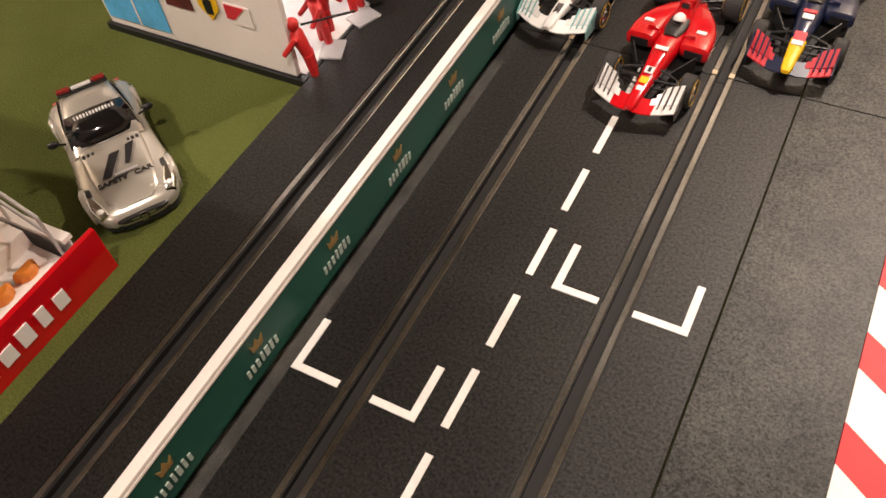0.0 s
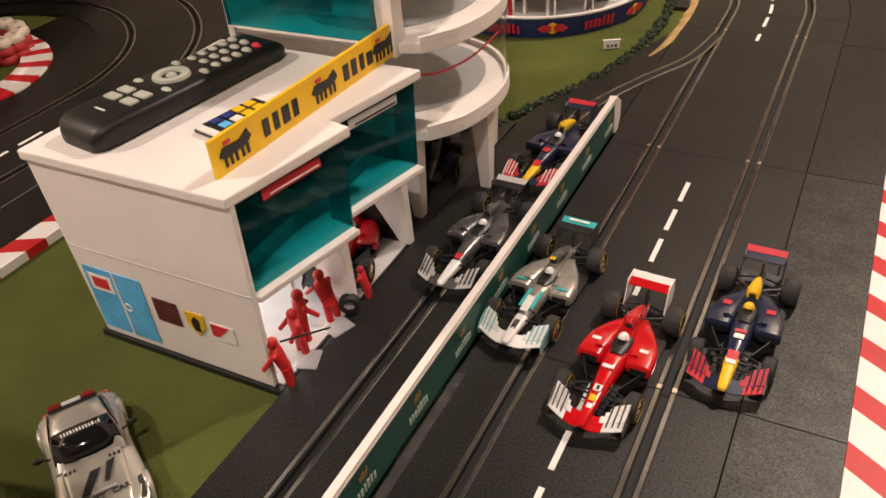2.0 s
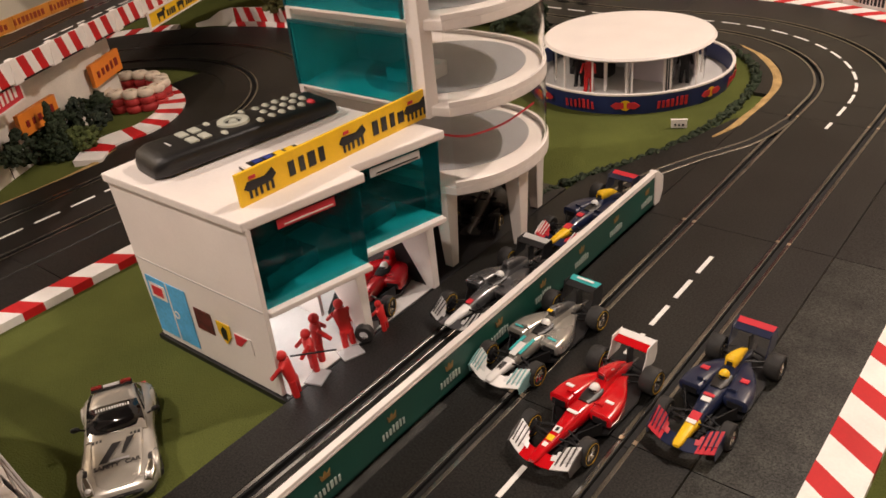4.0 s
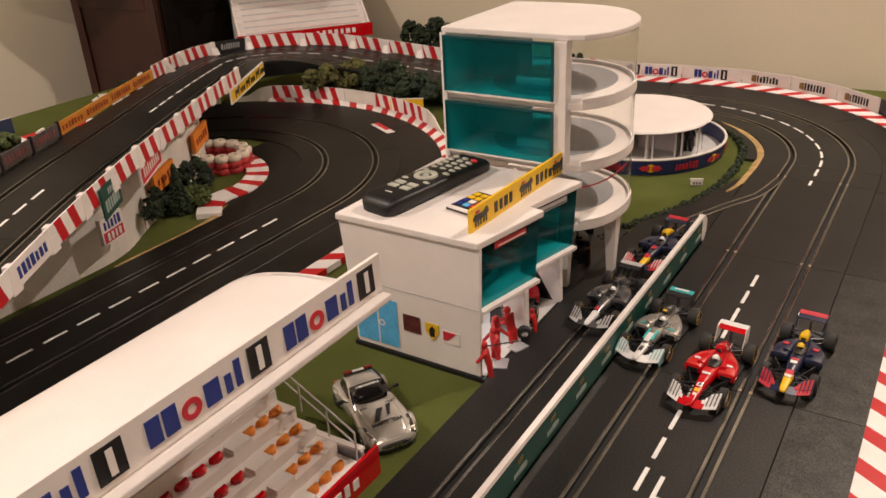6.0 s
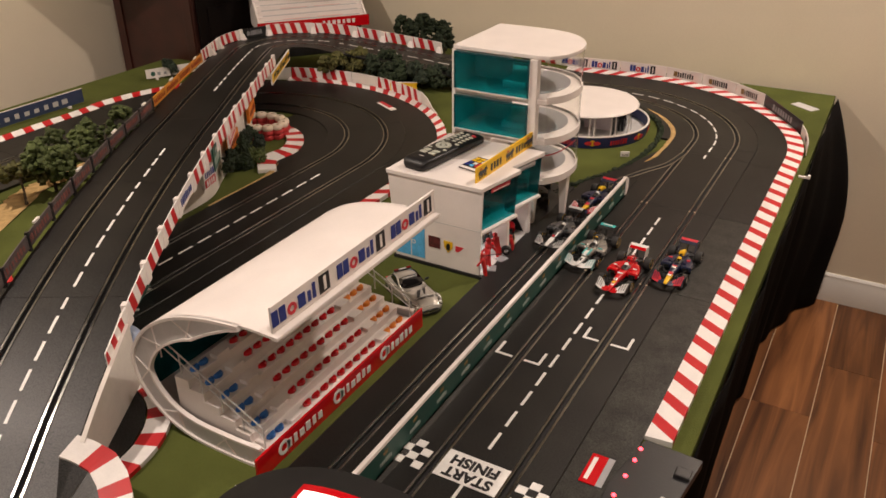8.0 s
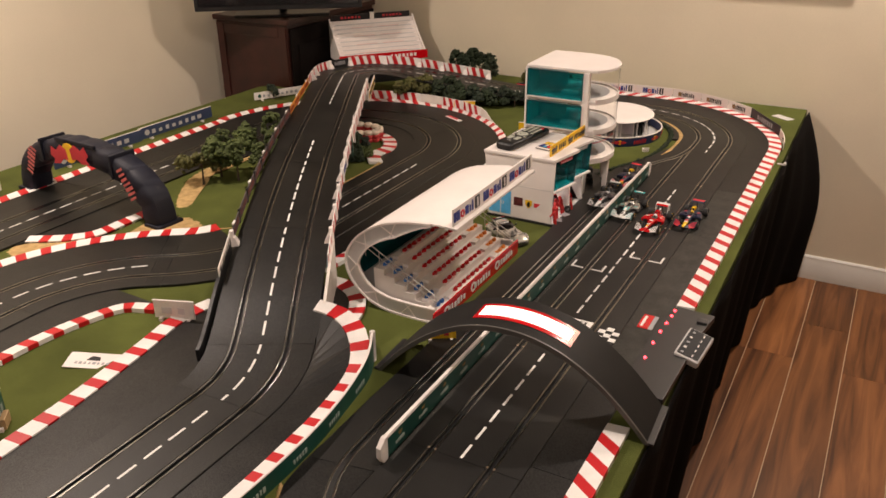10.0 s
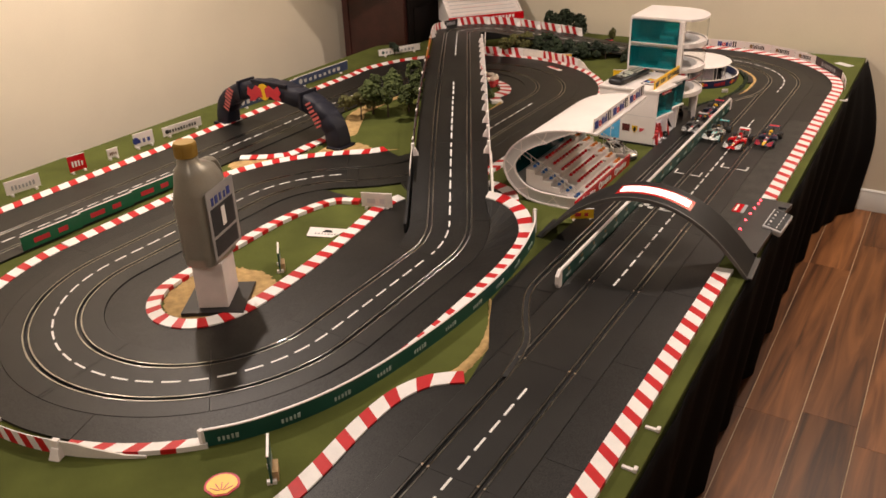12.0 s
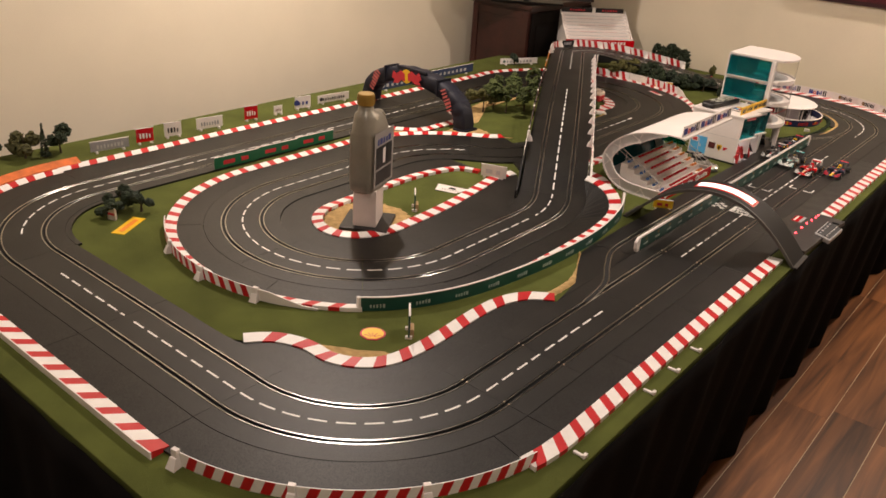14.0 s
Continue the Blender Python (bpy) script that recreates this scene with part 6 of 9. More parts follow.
    for za, zb in ((0.1840, 0.2500), (0.2630, 0.3335)):
        part("window", Geo().box(-0.383, -0.222, 0.1535, 0.1555, za, zb), TEALG, tw, "teal tinted window pane").visible_shadow = False
        part("window_frame", Geo().box(-0.384, -0.221, 0.1545, 0.160, za - 0.003, za), WHITE, tw)
        part("window_edge", Geo().box(-0.3835, -0.3805, 0.1520, 0.1534, za, zb).box(-0.2245, -0.2215, 0.1520, 0.1534, za, zb).box(-0.3805, -0.2245, 0.1520, 0.1534, zb - 0.003, zb), mat("teal_edge", (0.004, 0.06, 0.07), 0.2, vary=0.1), tw)
        part("counter", Geo().box(-0.30, -0.25, 0.20, 0.24, za - 0.001, za + 0.014), LGREY, tw, bevel=0.002)
        part("partition", Geo().box(-0.386, -0.300, 0.245, 0.248, za - 0.0005, zb), LGREY, tw)
    for x, y in ((-0.212, 0.175), (-0.172, 0.245), (-0.205, 0.325), (-0.30, 0.355)):
        part("leg", Geo().rings([[(x - 0.005, y - 0.005, 0.0), (x + 0.005, y - 0.005, 0.0), (x + 0.005, y + 0.005, 0.0), (x - 0.005, y + 0.005, 0.0)], [(x - 0.011, y - 0.009, 0.0955), (x + 0.009, y - 0.009, 0.0955), (x + 0.009, y + 0.009, 0.0955), (x - 0.011, y + 0.009, 0.0955)]]), WHITE, tw, bevel=0.0008)
    part("ground_wall", Geo().box(-0.330, -0.324, 0.165, 0.355, 0.0, 0.0955), BLACK, tw)
    part("red_cord", Geo().rings([[Vector((p.x, p.y, p.z)) + Vector((0, 0.0012 * math.cos(a), 0.0012 * math.sin(a))) for a in (0, 1.6, 3.1, 4.7)] for p in spline([(-0.215, 0.175, 0.150), (-0.195, 0.195, 0.143), (-0.175, 0.23, 0.146), (-0.165, 0.27, 0.155)], 0.008)]), PINKRED, tw, smooth=60)


pit_building()


def pavilion():
    c = thing("round_pavilion", pose(-0.327, 0.751, TABLE_Z) @ Matrix.Diagonal((1.04, 1.04, 1.08, 1)), "round white toy pavilion with navy printed base band and clear walls", "pavilion", fixed=True)
    n = 56
    R = 0.150
    part("floor_disc", Geo().lathe([(R - 0.002, 0), (R - 0.002, 0.004)], n), LGREY, c)
    part("base_band", Geo().lathe([(R, 0), (R + 0.004, 0.026), (R + 0.001, 0.026), (R - 0.003, 0.001)], n, caps=False), BANDBLUE, c, smooth=40)
    part("rim", Geo().lathe([(R + 0.0045, 0.0262), (R + 0.0045, 0.0285), (R, 0.0285), (R, 0.0262)], n, caps=False), WHITE, c, smooth=40)
    part("roof", Geo().lathe([(0.0, 0.062), (0.112, 0.060), (0.123, 0.0615), (0.126, 0.064), (0.123, 0.067), (0.0, 0.069)], n, caps=False), WHITE, c, smooth=40)
    ob = part("clear_wall", Geo().lathe([(0.112, 0.004), (0.113, 0.060), (0.1115, 0.060), (0.1105, 0.004)], n, caps=False), CLEAR, c, "clear plastic wall", smooth=40)
    ob.visible_shadow = False
    for k in range(12):
        a = math.radians(-160 + 24 * k)
        rr = R + 0.0035
        m = facing((rr * math.cos(a), rr * math.sin(a), 0.0135), (math.cos(a), math.sin(a), -0.15))
        g = Geo()
        if k % 2:
            marks(g, m @ pose(0, 0, 0.0004), 0.046, 0.013, 7, seed=k)
            part("lettering", g, PINKRED, c)
        else:
            disc(g, m @ pose(0, 0, 0.0003), 0, 0, 0.0075)
            e = part("emblem", g, YELLOW, c)
            g = Geo()
            for s in (-1, 1):
                flat(g, m @ pose(0, 0, 0.0008), [(s * 0.002, -0.004), (s * 0.013, -0.005), (s * 0.020, 0.0), (s * 0.013, 0.005), (s * 0.002, 0.004)][::s])
            part("wings", g, PINKRED, e)
    for k in range(7):
        a = math.radians(-150 + 30 * k)
        x, y = 0.108 * math.cos(a), 0.108 * math.sin(a)
        part("mullion", Geo().rod((x, y, 0.004), (x, y, 0.060), 0.0016, 6), WHITE, c)
    part("core_wall", Geo().box(-0.09, 0.05, 0.03, 0.036, 0.004, 0.060), LGREY, c)
    for a0, a1 in ((18, 48), (52, 82), (86, 116), (120, 150)):
        rows = [[(0.100 * math.cos(t), 0.100 * math.sin(t), z) for z in (0.0045, 0.0585)] + [(0.097 * math.cos(t), 0.097 * math.sin(t), z) for z in (0.0585, 0.0045)] for t in [math.radians(a0 + (a1 - a0) * j / 6) for j in range(7)]]
        part("back_panel", Geo().rings(rows), PALEPANEL, c, "pale lilac inner wall panel", smooth=40)
    part("counter", Geo().box(-0.085, -0.02, -0.03, 0.0, 0.004, 0.032), BLACK, c, bevel=0.002)
    part("white_partition", Geo().box(0.0, 0.075, -0.012, -0.009, 0.0045, 0.050), PALEPANEL, c, "pale partition panel")
    part("striped_banner", Geo().box(0.078, 0.081, -0.045, -0.020, 0.0045, 0.052), WHITE, c)
    for k in range(3):
        part("banner_stripe", Geo().box(0.0812, 0.0820, -0.043 + 0.008 * k, -0.039 + 0.008 * k, 0.0045, 0.050), BLACK, c)
    part("door_frame", Geo().box(0.0, 0.004, -0.075, -0.071, 0.004, 0.052).box(0.034, 0.038, -0.075, -0.071, 0.004, 0.052).box(0.0, 0.038, -0.075, -0.071, 0.052, 0.056), WHITE, c)
    for x, y, mm, t in ((-0.02, -0.06, FIGRED, "red"), (-0.045, -0.045, BLACK, "dark"), (0.075, 0.03, GREY, "grey"), (0.092, 0.02, BLACK, "dark")):
        figure("toy_figure", pose(-0.327 + x, 0.697 + y, TABLE_Z + 0.0046, 0, 0, 20), mm, t + " moulded toy figure standing inside the round pavilion", s=1.1)


pavilion()


def dark_arch():
    """The inflated navy arch over the left straight."""
    a = thing("inflatable_arch", pose(-1.343, -0.510, TABLE_Z, 0, 0, -3), "navy blue arch with red and yellow prints spanning the track", "arch", fixed=True)
    hw, hh, dep, th = 0.283, 0.178, 0.031, 0.054
    n = 12

    def at(k, grow):
        ang = math.pi * (1 - k / n)
        return (hw + grow) * math.cos(ang), (hh + grow) * abs(math.sin(ang)) ** 0.72
    for k in range(n):
        rows = []
        for j in range(5):
            (x0, z0), (x1, z1) = at(k, 0), at(k + 1, 0)
            x, z = x0 + (x1 - x0) * j / 4, z0 + (z1 - z0) * j / 4
            (xi0, zi0), (xi1, zi1) = at(k, -th), at(k + 1, -th)
            xi, zi = xi0 + (xi1 - xi0) * j / 4, zi0 + (zi1 - zi0) * j / 4
            zi = max(zi, 0.0)
            bulge = 0.004 * math.sin(math.pi * j / 4)
            o, i_ = Vector((x, 0, z)), Vector((xi, 0, zi))
            out = (o - i_).normalized()
            o2 = o + out * bulge
            c = (o + i_) / 2
            rows.append([o2 + Vector((0, -dep + 0.006, 0)), o2 + Vector((0, dep - 0.006, 0)), o - out * 0.008 + Vector((0, dep + bulge, 0)), i_ + out * 0.008 + Vector((0, dep + bulge, 0)), i_ + Vector((0, dep - 0.006, 0)), i_ + Vector((0, -dep + 0.006, 0)), i_ + out * 0.008 + Vector((0, -dep - bulge, 0)), o - out * 0.008 + Vector((0, -dep - bulge, 0))])
        part("segment", Geo().rings(rows), ARCHNAVY, a, smooth=50)
    for sg in (-1, 1):
        part("foot", Geo().box(sg * (hw - 0.02) - 0.028, sg * (hw - 0.02) + 0.028, -dep - 0.008, dep + 0.008, 0, 0.010), ARCHNAVY, a, bevel=0.003)
    def face_at(k, push=0.0015):
        (x0, z0), (x1, z1) = at(k - 0.8, -th / 2), at(k + 0.8, -th / 2)
        up = Vector((x0 + x1, 0, z0 + z1)).normalized()
        return facing(Vector(((x0 + x1) / 2, -dep - 0.0045 - push, (z0 + z1) / 2)), (0, -1, 0), up)
    for k in (2.5, 9.4):
        g = Geo()
        marks(g, face_at(k), 0.090, 0.030, 7, seed=3)
        part("lettering", g, PALERED, a)
    for k in (4, 8):
        x, z = at(k, 0)
        part("joint_fin", Geo().box(x - 0.004, x + 0.004, -dep - 0.007, dep + 0.007, z - 0.050, z + 0.009), ARCHNAVY, a, bevel=0.0015)
    m = face_at(5.7)
    g = Geo()
    disc(g, m, 0, 0.002, 0.027, dz=0.0010)
    e = part("emblem_disc", g, YELLOW, a)
    g = Geo()
    for s in (-1, 1):
        flat(g, m @ pose(0, 0, 0.0008), [(s * 0.008, -0.016), (s * 0.030, -0.014), (s * 0.046, -0.026), (s * 0.076, -0.027), (s * 0.066, -0.014), (s * 0.080, -0.004), (s * 0.070, 0.020), (s * 0.052, 0.009), (s * 0.030, 0.024), (s * 0.008, 0.012)][::s])
    part("wings", g, PINKRED, e)
    part("top_fin", Geo().box(-0.080, 0.080, -dep - 0.002, -dep + 0.006, hh - 0.004, hh + 0.006), ARCHNAVY, a, bevel=0.002)


dark_arch()


def giant_bottle():
    p = thing("bottle_pedestal", pose(-0.705, -1.325, TABLE_Z, 0, 0, 32), "pinkish white pedestal block on a black base plate", "pedestal")
    part("base_plate", Geo().box(-0.062, 0.062, -0.062, 0.062, 0, 0.010), BLACK, p, bevel=0.001)
    part("block", Geo().box(-0.030, 0.030, -0.044, 0.044, 0.010, 0.108), mat("pedestal_white", (0.70, 0.62, 0.58), 0.6, vary=0.06), p, bevel=0.002)
    b = thing("oil_bottle", pose(-0.705, -1.325, TABLE_Z + 0.1082, 0, 0, 18) @ Matrix.Diagonal((1.18, 1.18, 1.10, 1)), "silver plastic oil bottle with gold cap and black label", "bottle")
    rows = []
    for z, hx, hy, sh in ((0.0, 0.026, 0.046, 0), (0.004, 0.030, 0.050, 0), (0.03, 0.031, 0.051, 0), (0.10, 0.031, 0.051, 0), (0.125, 0.031, 0.051, 0), (0.150, 0.030, 0.048, -0.001), (0.168, 0.027, 0.040, -0.006), (0.180, 0.022, 0.030, -0.014), (0.186, 0.016, 0.019, -0.020), (0.198, 0.0145, 0.0145, -0.022)):
        ring = []
        for j in range(24):
            t = 2 * math.pi * j / 24
            c, s = math.cos(t), math.sin(t)
            e = 0.55 if z < 0.15 else 0.8
            ring.append((hx * abs(c) ** e * (1 if c > 0 else -1), sh + hy * abs(s) ** e * (1 if s > 0 else -1), z))
        rows.append(ring)
    part("body", Geo().rings(rows), BOTTLE, b, smooth=45)
    g = Geo()
    for k in range(7):
        z = 0.02 + k * 0.019
        ring = []
        for j in range(9):
            t = math.radians(-155 + 130 * j / 8)
            c, s = math.cos(t), math.sin(t)
            ring.append([(0.0316 * abs(c) ** 0.55 * (1 if c > 0 else -1) * 1.02, 0.0516 * abs(s) ** 0.55 * (1 if s > 0 else -1) * 1.02, z + dz) for dz in (0, 0.002)])
        g.rings(ring, closed=False)
    part("grip_ribs", g, BOTTLE, b, smooth=30)
    part("cap", Geo().lathe([(0.0155, 0.199), (0.0175, 0.200), (0.0175, 0.222), (0.016, 0.225), (0.0, 0.2255)], 28, (0, -0.022, 0)), CAP, b, smooth=35)
    g = Geo()
    for j in range(28):
        a = 2 * math.pi * j / 28
        g.rod((0.0176 * math.cos(a), -0.022 + 0.0176 * math.sin(a), 0.2015), (0.0176 * math.cos(a), -0.022 + 0.0176 * math.sin(a), 0.221), 0.0007, 4)
    part("cap_ridges", g, CAP, b)
    m = facing((0.0316, 0.004, 0.075), (1, 0, 0))
    lb = part("label", Geo().box(-0.045, 0.045, -0.062, 0.066, -0.0002, 0.0006, 0, m), mat("label_silver", (0.36, 0.34, 0.32), 0.35, metal=0.3, vary=0.1), b)
    part("number_field", Geo().box(-0.038, 0.036, -0.018, 0.032, 0.0007, 0.0012, 0, m), BLACK, lb)
    part("bar", Geo().box(-0.007, 0.005, -0.010, 0.025, 0.0013, 0.0017, 0, m), WHITE, lb)
    part("lower_field", Geo().box(-0.038, 0.036, -0.056, -0.024, 0.0007, 0.0012, 0, m), BLACK, lb)
    g = Geo()
    marks(g, m @ pose(-0.002, 0.044, 0.0010), 0.066, 0.014, 5, seed=4)
    part("lettering", g, BLUE, lb)
    g = Geo()
    hp = spline([(0.0, 0.020, 0.172), (0.0, 0.045, 0.166), (0.0, 0.060, 0.140), (0.0, 0.0595, 0.105)], 0.008)
    g.rings([[q + Vector((0.010 * math.cos(t), 0.006 * math.sin(t) * 0.6, 0.006 * math.sin(t))) for t in [2 * math.pi * j / 10 for j in range(10)]] for q in hp])
    part("handle", g, BOTTLE, b, smooth=50)


giant_bottle()


def far_stand():
    s = thing("far_grandstand", pose(-1.400, 1.011, TABLE_Z, 0, 0, 51), "white toy grandstand with red front board and dark top banners", "grandstand", fixed=True)
    part("support", Geo().box(-0.165, 0.165, 0.0, 0.10, 0, 0.088), BLACK, s)
    rows, w, rz, dy, z0 = 8, 0.180, 0.0142, 0.0165, 0.120
    prof = [(0.0, 0.088)]
    for k in range(rows):
        prof += [(0.006 + dy * k, z0 + rz * k), (0.006 + dy * (k + 1), z0 + rz * k)]
    prof += [(0.142, 0.236), (0.147, 0.236), (0.147, 0.088)]
    m = Matrix(((0, 0, 1, 0), (1, 0, 0, 0), (0, 1, 0, 0), (0, 0, 0, 1)))
    part("steps", Geo().prism(prof, -w, w, 0, m), WHITE, s)
    for k in range(rows):
        z, y = z0 + rz * k, 0.006 + dy * k
        part("bench", Geo().box(-w + 0.016, w - 0.016, y + 0.004, y + 0.011, z, z + 0.0035), LGREY, s, bevel=0.0006)
        if k % 2 == 0:
            for c in (-0.055, 0.060):
                part("seat_row", Geo().box(c - 0.045, c + 0.045, y + 0.005, y + 0.010, z + 0.0036, z + 0.0055), PALEROSE, s)
    for sg in (-1, 1):
        side = [(0.0, 0.088), (0.0, 0.122), (0.075, 0.176), (0.152, 0.246), (0.152, 0.088)]
        part("side_frame", Geo().prism(side, sg * (w + 0.003) - 0.003, sg * (w + 0.003) + 0.003, 0, m), WHITE, s, bevel=0.0008)
    fb = part("front_board", Geo().box(-w - 0.010, w + 0.012, -0.006, -0.002, 0.086, 0.121), RED, s)
    g = Geo()
    marks(g, facing((0.085, -0.0064, 0.105), (0, -1, 0)), 0.12, 0.013, 7, seed=1)
    part("lettering", g, WHITE, fb)
    for x0, x1 in ((-w + 0.004, -0.010), (0.010, w - 0.012)):
        bd = part("top_banner", Geo().box(x0, x1, 0.142, 0.146, 0.2365, 0.260), BLACK, s)
        g = Geo()
        marks(g, facing(((x0 + x1) / 2, 0.1415, 0.2485), (0, -1, 0)), 0.09, 0.009, 6, seed=2)
        part("lettering", g, PINKRED, bd)
    part("post", Geo().box(-0.009, 0.009, 0.141, 0.148, 0.2365, 0.264), WHITE_D, s)


PALEROSE = mat("pale_rose_plastic", (0.70, 0.50, 0.47), 0.5, vary=0.08)


far_stand()


# ---- cars ----
def loft(stations, n=12, e=0.75):
    """Rounded body from stations of (y, centre x, half width, bottom, top)."""
    rings = []
    for y, cx, hw, z0, z1 in stations:
        zc, hz = (z0 + z1) / 2, (z1 - z0) / 2
        ring = []
        for j in range(n):
            t = 2 * math.pi * j / n + math.pi / n
            c, s = math.cos(t), math.sin(t)
            ring.append((cx + hw * abs(c) ** e * (1 if c > 0 else -1), y, zc + hz * abs(s) ** e * (1 if s > 0 else -1)))
        rings.append(ring)
    return Geo().rings(rings)


WHEELS = {}


def wheel(car, x, y, r, w, rim, band):
    """Tyre with a coloured band; rim with spokes as its own piece."""
    key = (round(r, 4), round(w, 4), rim.name, band.name)
    turn = Matrix(((0, 0, 1, 0), (0, 1, 0, 0), (-1, 0, 0, 0), (0, 0, 0, 1)))
    if key not in WHEELS:
        g = Geo().lathe([(r * 0.56, -w / 2), (r * 0.90, -w / 2), (r, -w * 0.36), (r, w * 0.36), (r * 0.90, w / 2), (r * 0.56, w / 2), (r * 0.56, -w / 2)], 24, m=turn, caps=False)
        ty = part("tyre", g, RUBBER, car, smooth=35)
        g = Geo()
        for sg in (-1, 1):
            g.lathe([(r * 0.77, sg * (w / 2 + 0.0001)), (r * 0.80, sg * (w / 2 + 0.0001)), (r * 0.80, sg * (w / 2 + 0.0003)), (r * 0.77, sg * (w / 2 + 0.0003))], 24, m=turn, caps=False)
        bd = part("band", g, band, ty)
        g = Geo().lathe([(r * 0.55, -w * 0.42), (r * 0.55, w * 0.42), (r * 0.42, w * 0.30), (r * 0.16, w * 0.34), (r * 0.16, w * 0.44), (0.0, w * 0.44), (0.0, -w * 0.44), (r * 0.16, -w * 0.44), (r * 0.16, -w * 0.34), (r * 0.42, -w * 0.30), (r * 0.55, -w * 0.42)], 20, m=turn, caps=False)
        for j in range(8):
            a = 2 * math.pi * j / 8
            for sg in (-1, 1):
                g.rod((sg * w * 0.36, r * 0.15 * math.cos(a), r * 0.15 * math.sin(a)), (sg * w * 0.38, r * 0.54 * math.cos(a), r * 0.54 * math.sin(a)), 0.0006, 4)
        rm = part("rim", g, rim, ty, smooth=30)
        WHEELS[key] = (ty.data, bd.data, rm.data)
        ty.matrix_basis = pose(x, y, r)
        return
    ty = new("tyre", WHEELS[key][0])
    ty.parent = car
    ty.matrix_basis = pose(x, y, r)
    for nm, me in (("band", WHEELS[key][1]), ("rim", WHEELS[key][2])):
        ob = new(nm, me)
        ob.parent = ty


def racing_car(m, label, body, nose, pod, fwing, fflap, rwing, rflap, helmet, airbox, band, rim=CHROME, group="racing cars", floor=BLACK, stripe=BLACK, rplate=None, fixed=False):
    c = thing("racing_car", m, label, "toy car", group, fixed=fixed)
    rplate = rwing if rplate is None else rplate
    part("floor_tray", Geo().prism([(-0.006, -0.050), (0.006, -0.050), (0.010, -0.022), (0.0235, -0.012), (0.0235, 0.030), (0.017, 0.052), (-0.017, 0.052), (-0.0235, 0.030), (-0.0235, -0.012), (-0.010, -0.022)], 0.0022, 0.0040), floor, c)
    part("monocoque", loft([(-0.040, 0, 0.0050, 0.0055, 0.0145), (-0.028, 0, 0.0062, 0.0042, 0.0168), (-0.014, 0, 0.0078, 0.0040, 0.0182), (-0.004, 0, 0.0080, 0.0040, 0.0176), (0.006, 0, 0.0078, 0.0040, 0.0170), (0.014, 0, 0.0070, 0.0040, 0.0204), (0.020, 0, 0.0056, 0.0040, 0.0238), (0.034, 0, 0.0040, 0.0040, 0.0208), (0.050, 0, 0.0034, 0.0050, 0.0150), (0.060, 0, 0.0022, 0.0060, 0.0100)]), body, c, smooth=40)
    part("nose_cone", loft([(-0.0690, 0, 0.0024, 0.0092, 0.0116), (-0.0660, 0, 0.0034, 0.0088, 0.0128), (-0.052, 0, 0.0042, 0.0072, 0.0140), (-0.0401, 0, 0.0050, 0.0058, 0.0147)], 14, 0.62), nose, c, smooth=40)
    part("airbox", loft([(0.0125, 0, 0.0040, 0.0185, 0.0272), (0.016, 0, 0.0050, 0.0180, 0.0295), (0.024, 0, 0.0044, 0.0170, 0.0275), (0.036, 0, 0.0026, 0.0150, 0.0230), (0.046, 0, 0.0010, 0.0120, 0.0165)], 12), airbox, c, smooth=40)
    part("intake", Geo().box(-0.0022, 0.0022, 0.0119, 0.0126, 0.0205, 0.0252), BLACK, c)
    part("cockpit", loft([(-0.0115, 0, 0.0042, 0.0150, 0.0189), (-0.004, 0, 0.0062, 0.0140, 0.0186), (0.004, 0, 0.0064, 0.0140, 0.0184), (0.0115, 0, 0.0052, 0.0150, 0.0200)], 12), BLACK, c, smooth=40)
    part("helmet", Geo().sphere((0, 0.0035, 0.0195), 0.0042, n=14, k=9, squash=(0.95, 1.1, 1)), helmet, c, smooth=60)
    part("visor", Geo().sphere((0, 0.0020, 0.0198), 0.0036, n=12, k=7, squash=(0.98, 1.0, 0.55)), DRKGLASS, c, smooth=60)
    for sg in (-1, 1):
        part("sidepod", loft([(-0.0120, sg * 0.0165, 0.0078, 0.0100, 0.0164), (-0.0108, sg * 0.0168, 0.0090, 0.0080, 0.0180), (-0.002, sg * 0.0164, 0.0094, 0.0050, 0.0186), (0.008, sg * 0.0150, 0.0094, 0.0042, 0.0184), (0.018, sg * 0.0125, 0.0084, 0.0040, 0.0172), (0.029, sg * 0.0090, 0.0062, 0.0040, 0.0148), (0.038, sg * 0.0056, 0.0040, 0.0040, 0.0118), (0.046, sg * 0.0038, 0.0026, 0.0042, 0.0092)], 18, 0.5), pod, c, smooth=40)
        part("radiator_inlet", Geo().box(sg * 0.0170 - 0.0055, sg * 0.0170 + 0.0055, -0.0128, -0.0118, 0.0098, 0.0150), BLACK, c)
        part("bargeboard", Geo().rings([[(sg * 0.0105, -0.030, 0.0035), (sg * 0.0112, -0.030, 0.0035), (sg * 0.0112, -0.030, 0.0110), (sg * 0.0105, -0.030, 0.0110)], [(sg * 0.0195, -0.014, 0.0035), (sg * 0.0202, -0.014, 0.0035), (sg * 0.0202, -0.014, 0.0135), (sg * 0.0195, -0.014, 0.0135)]]), floor, c)
        part("mirror", Geo().box(sg * 0.0125 - 0.0022, sg * 0.0125 + 0.0022, -0.0100, -0.0084, 0.0186, 0.0206).box(min(sg * 0.0075, sg * 0.0105), max(sg * 0.0075, sg * 0.0105), -0.0095, -0.0090, 0.0176, 0.0190), body, c)
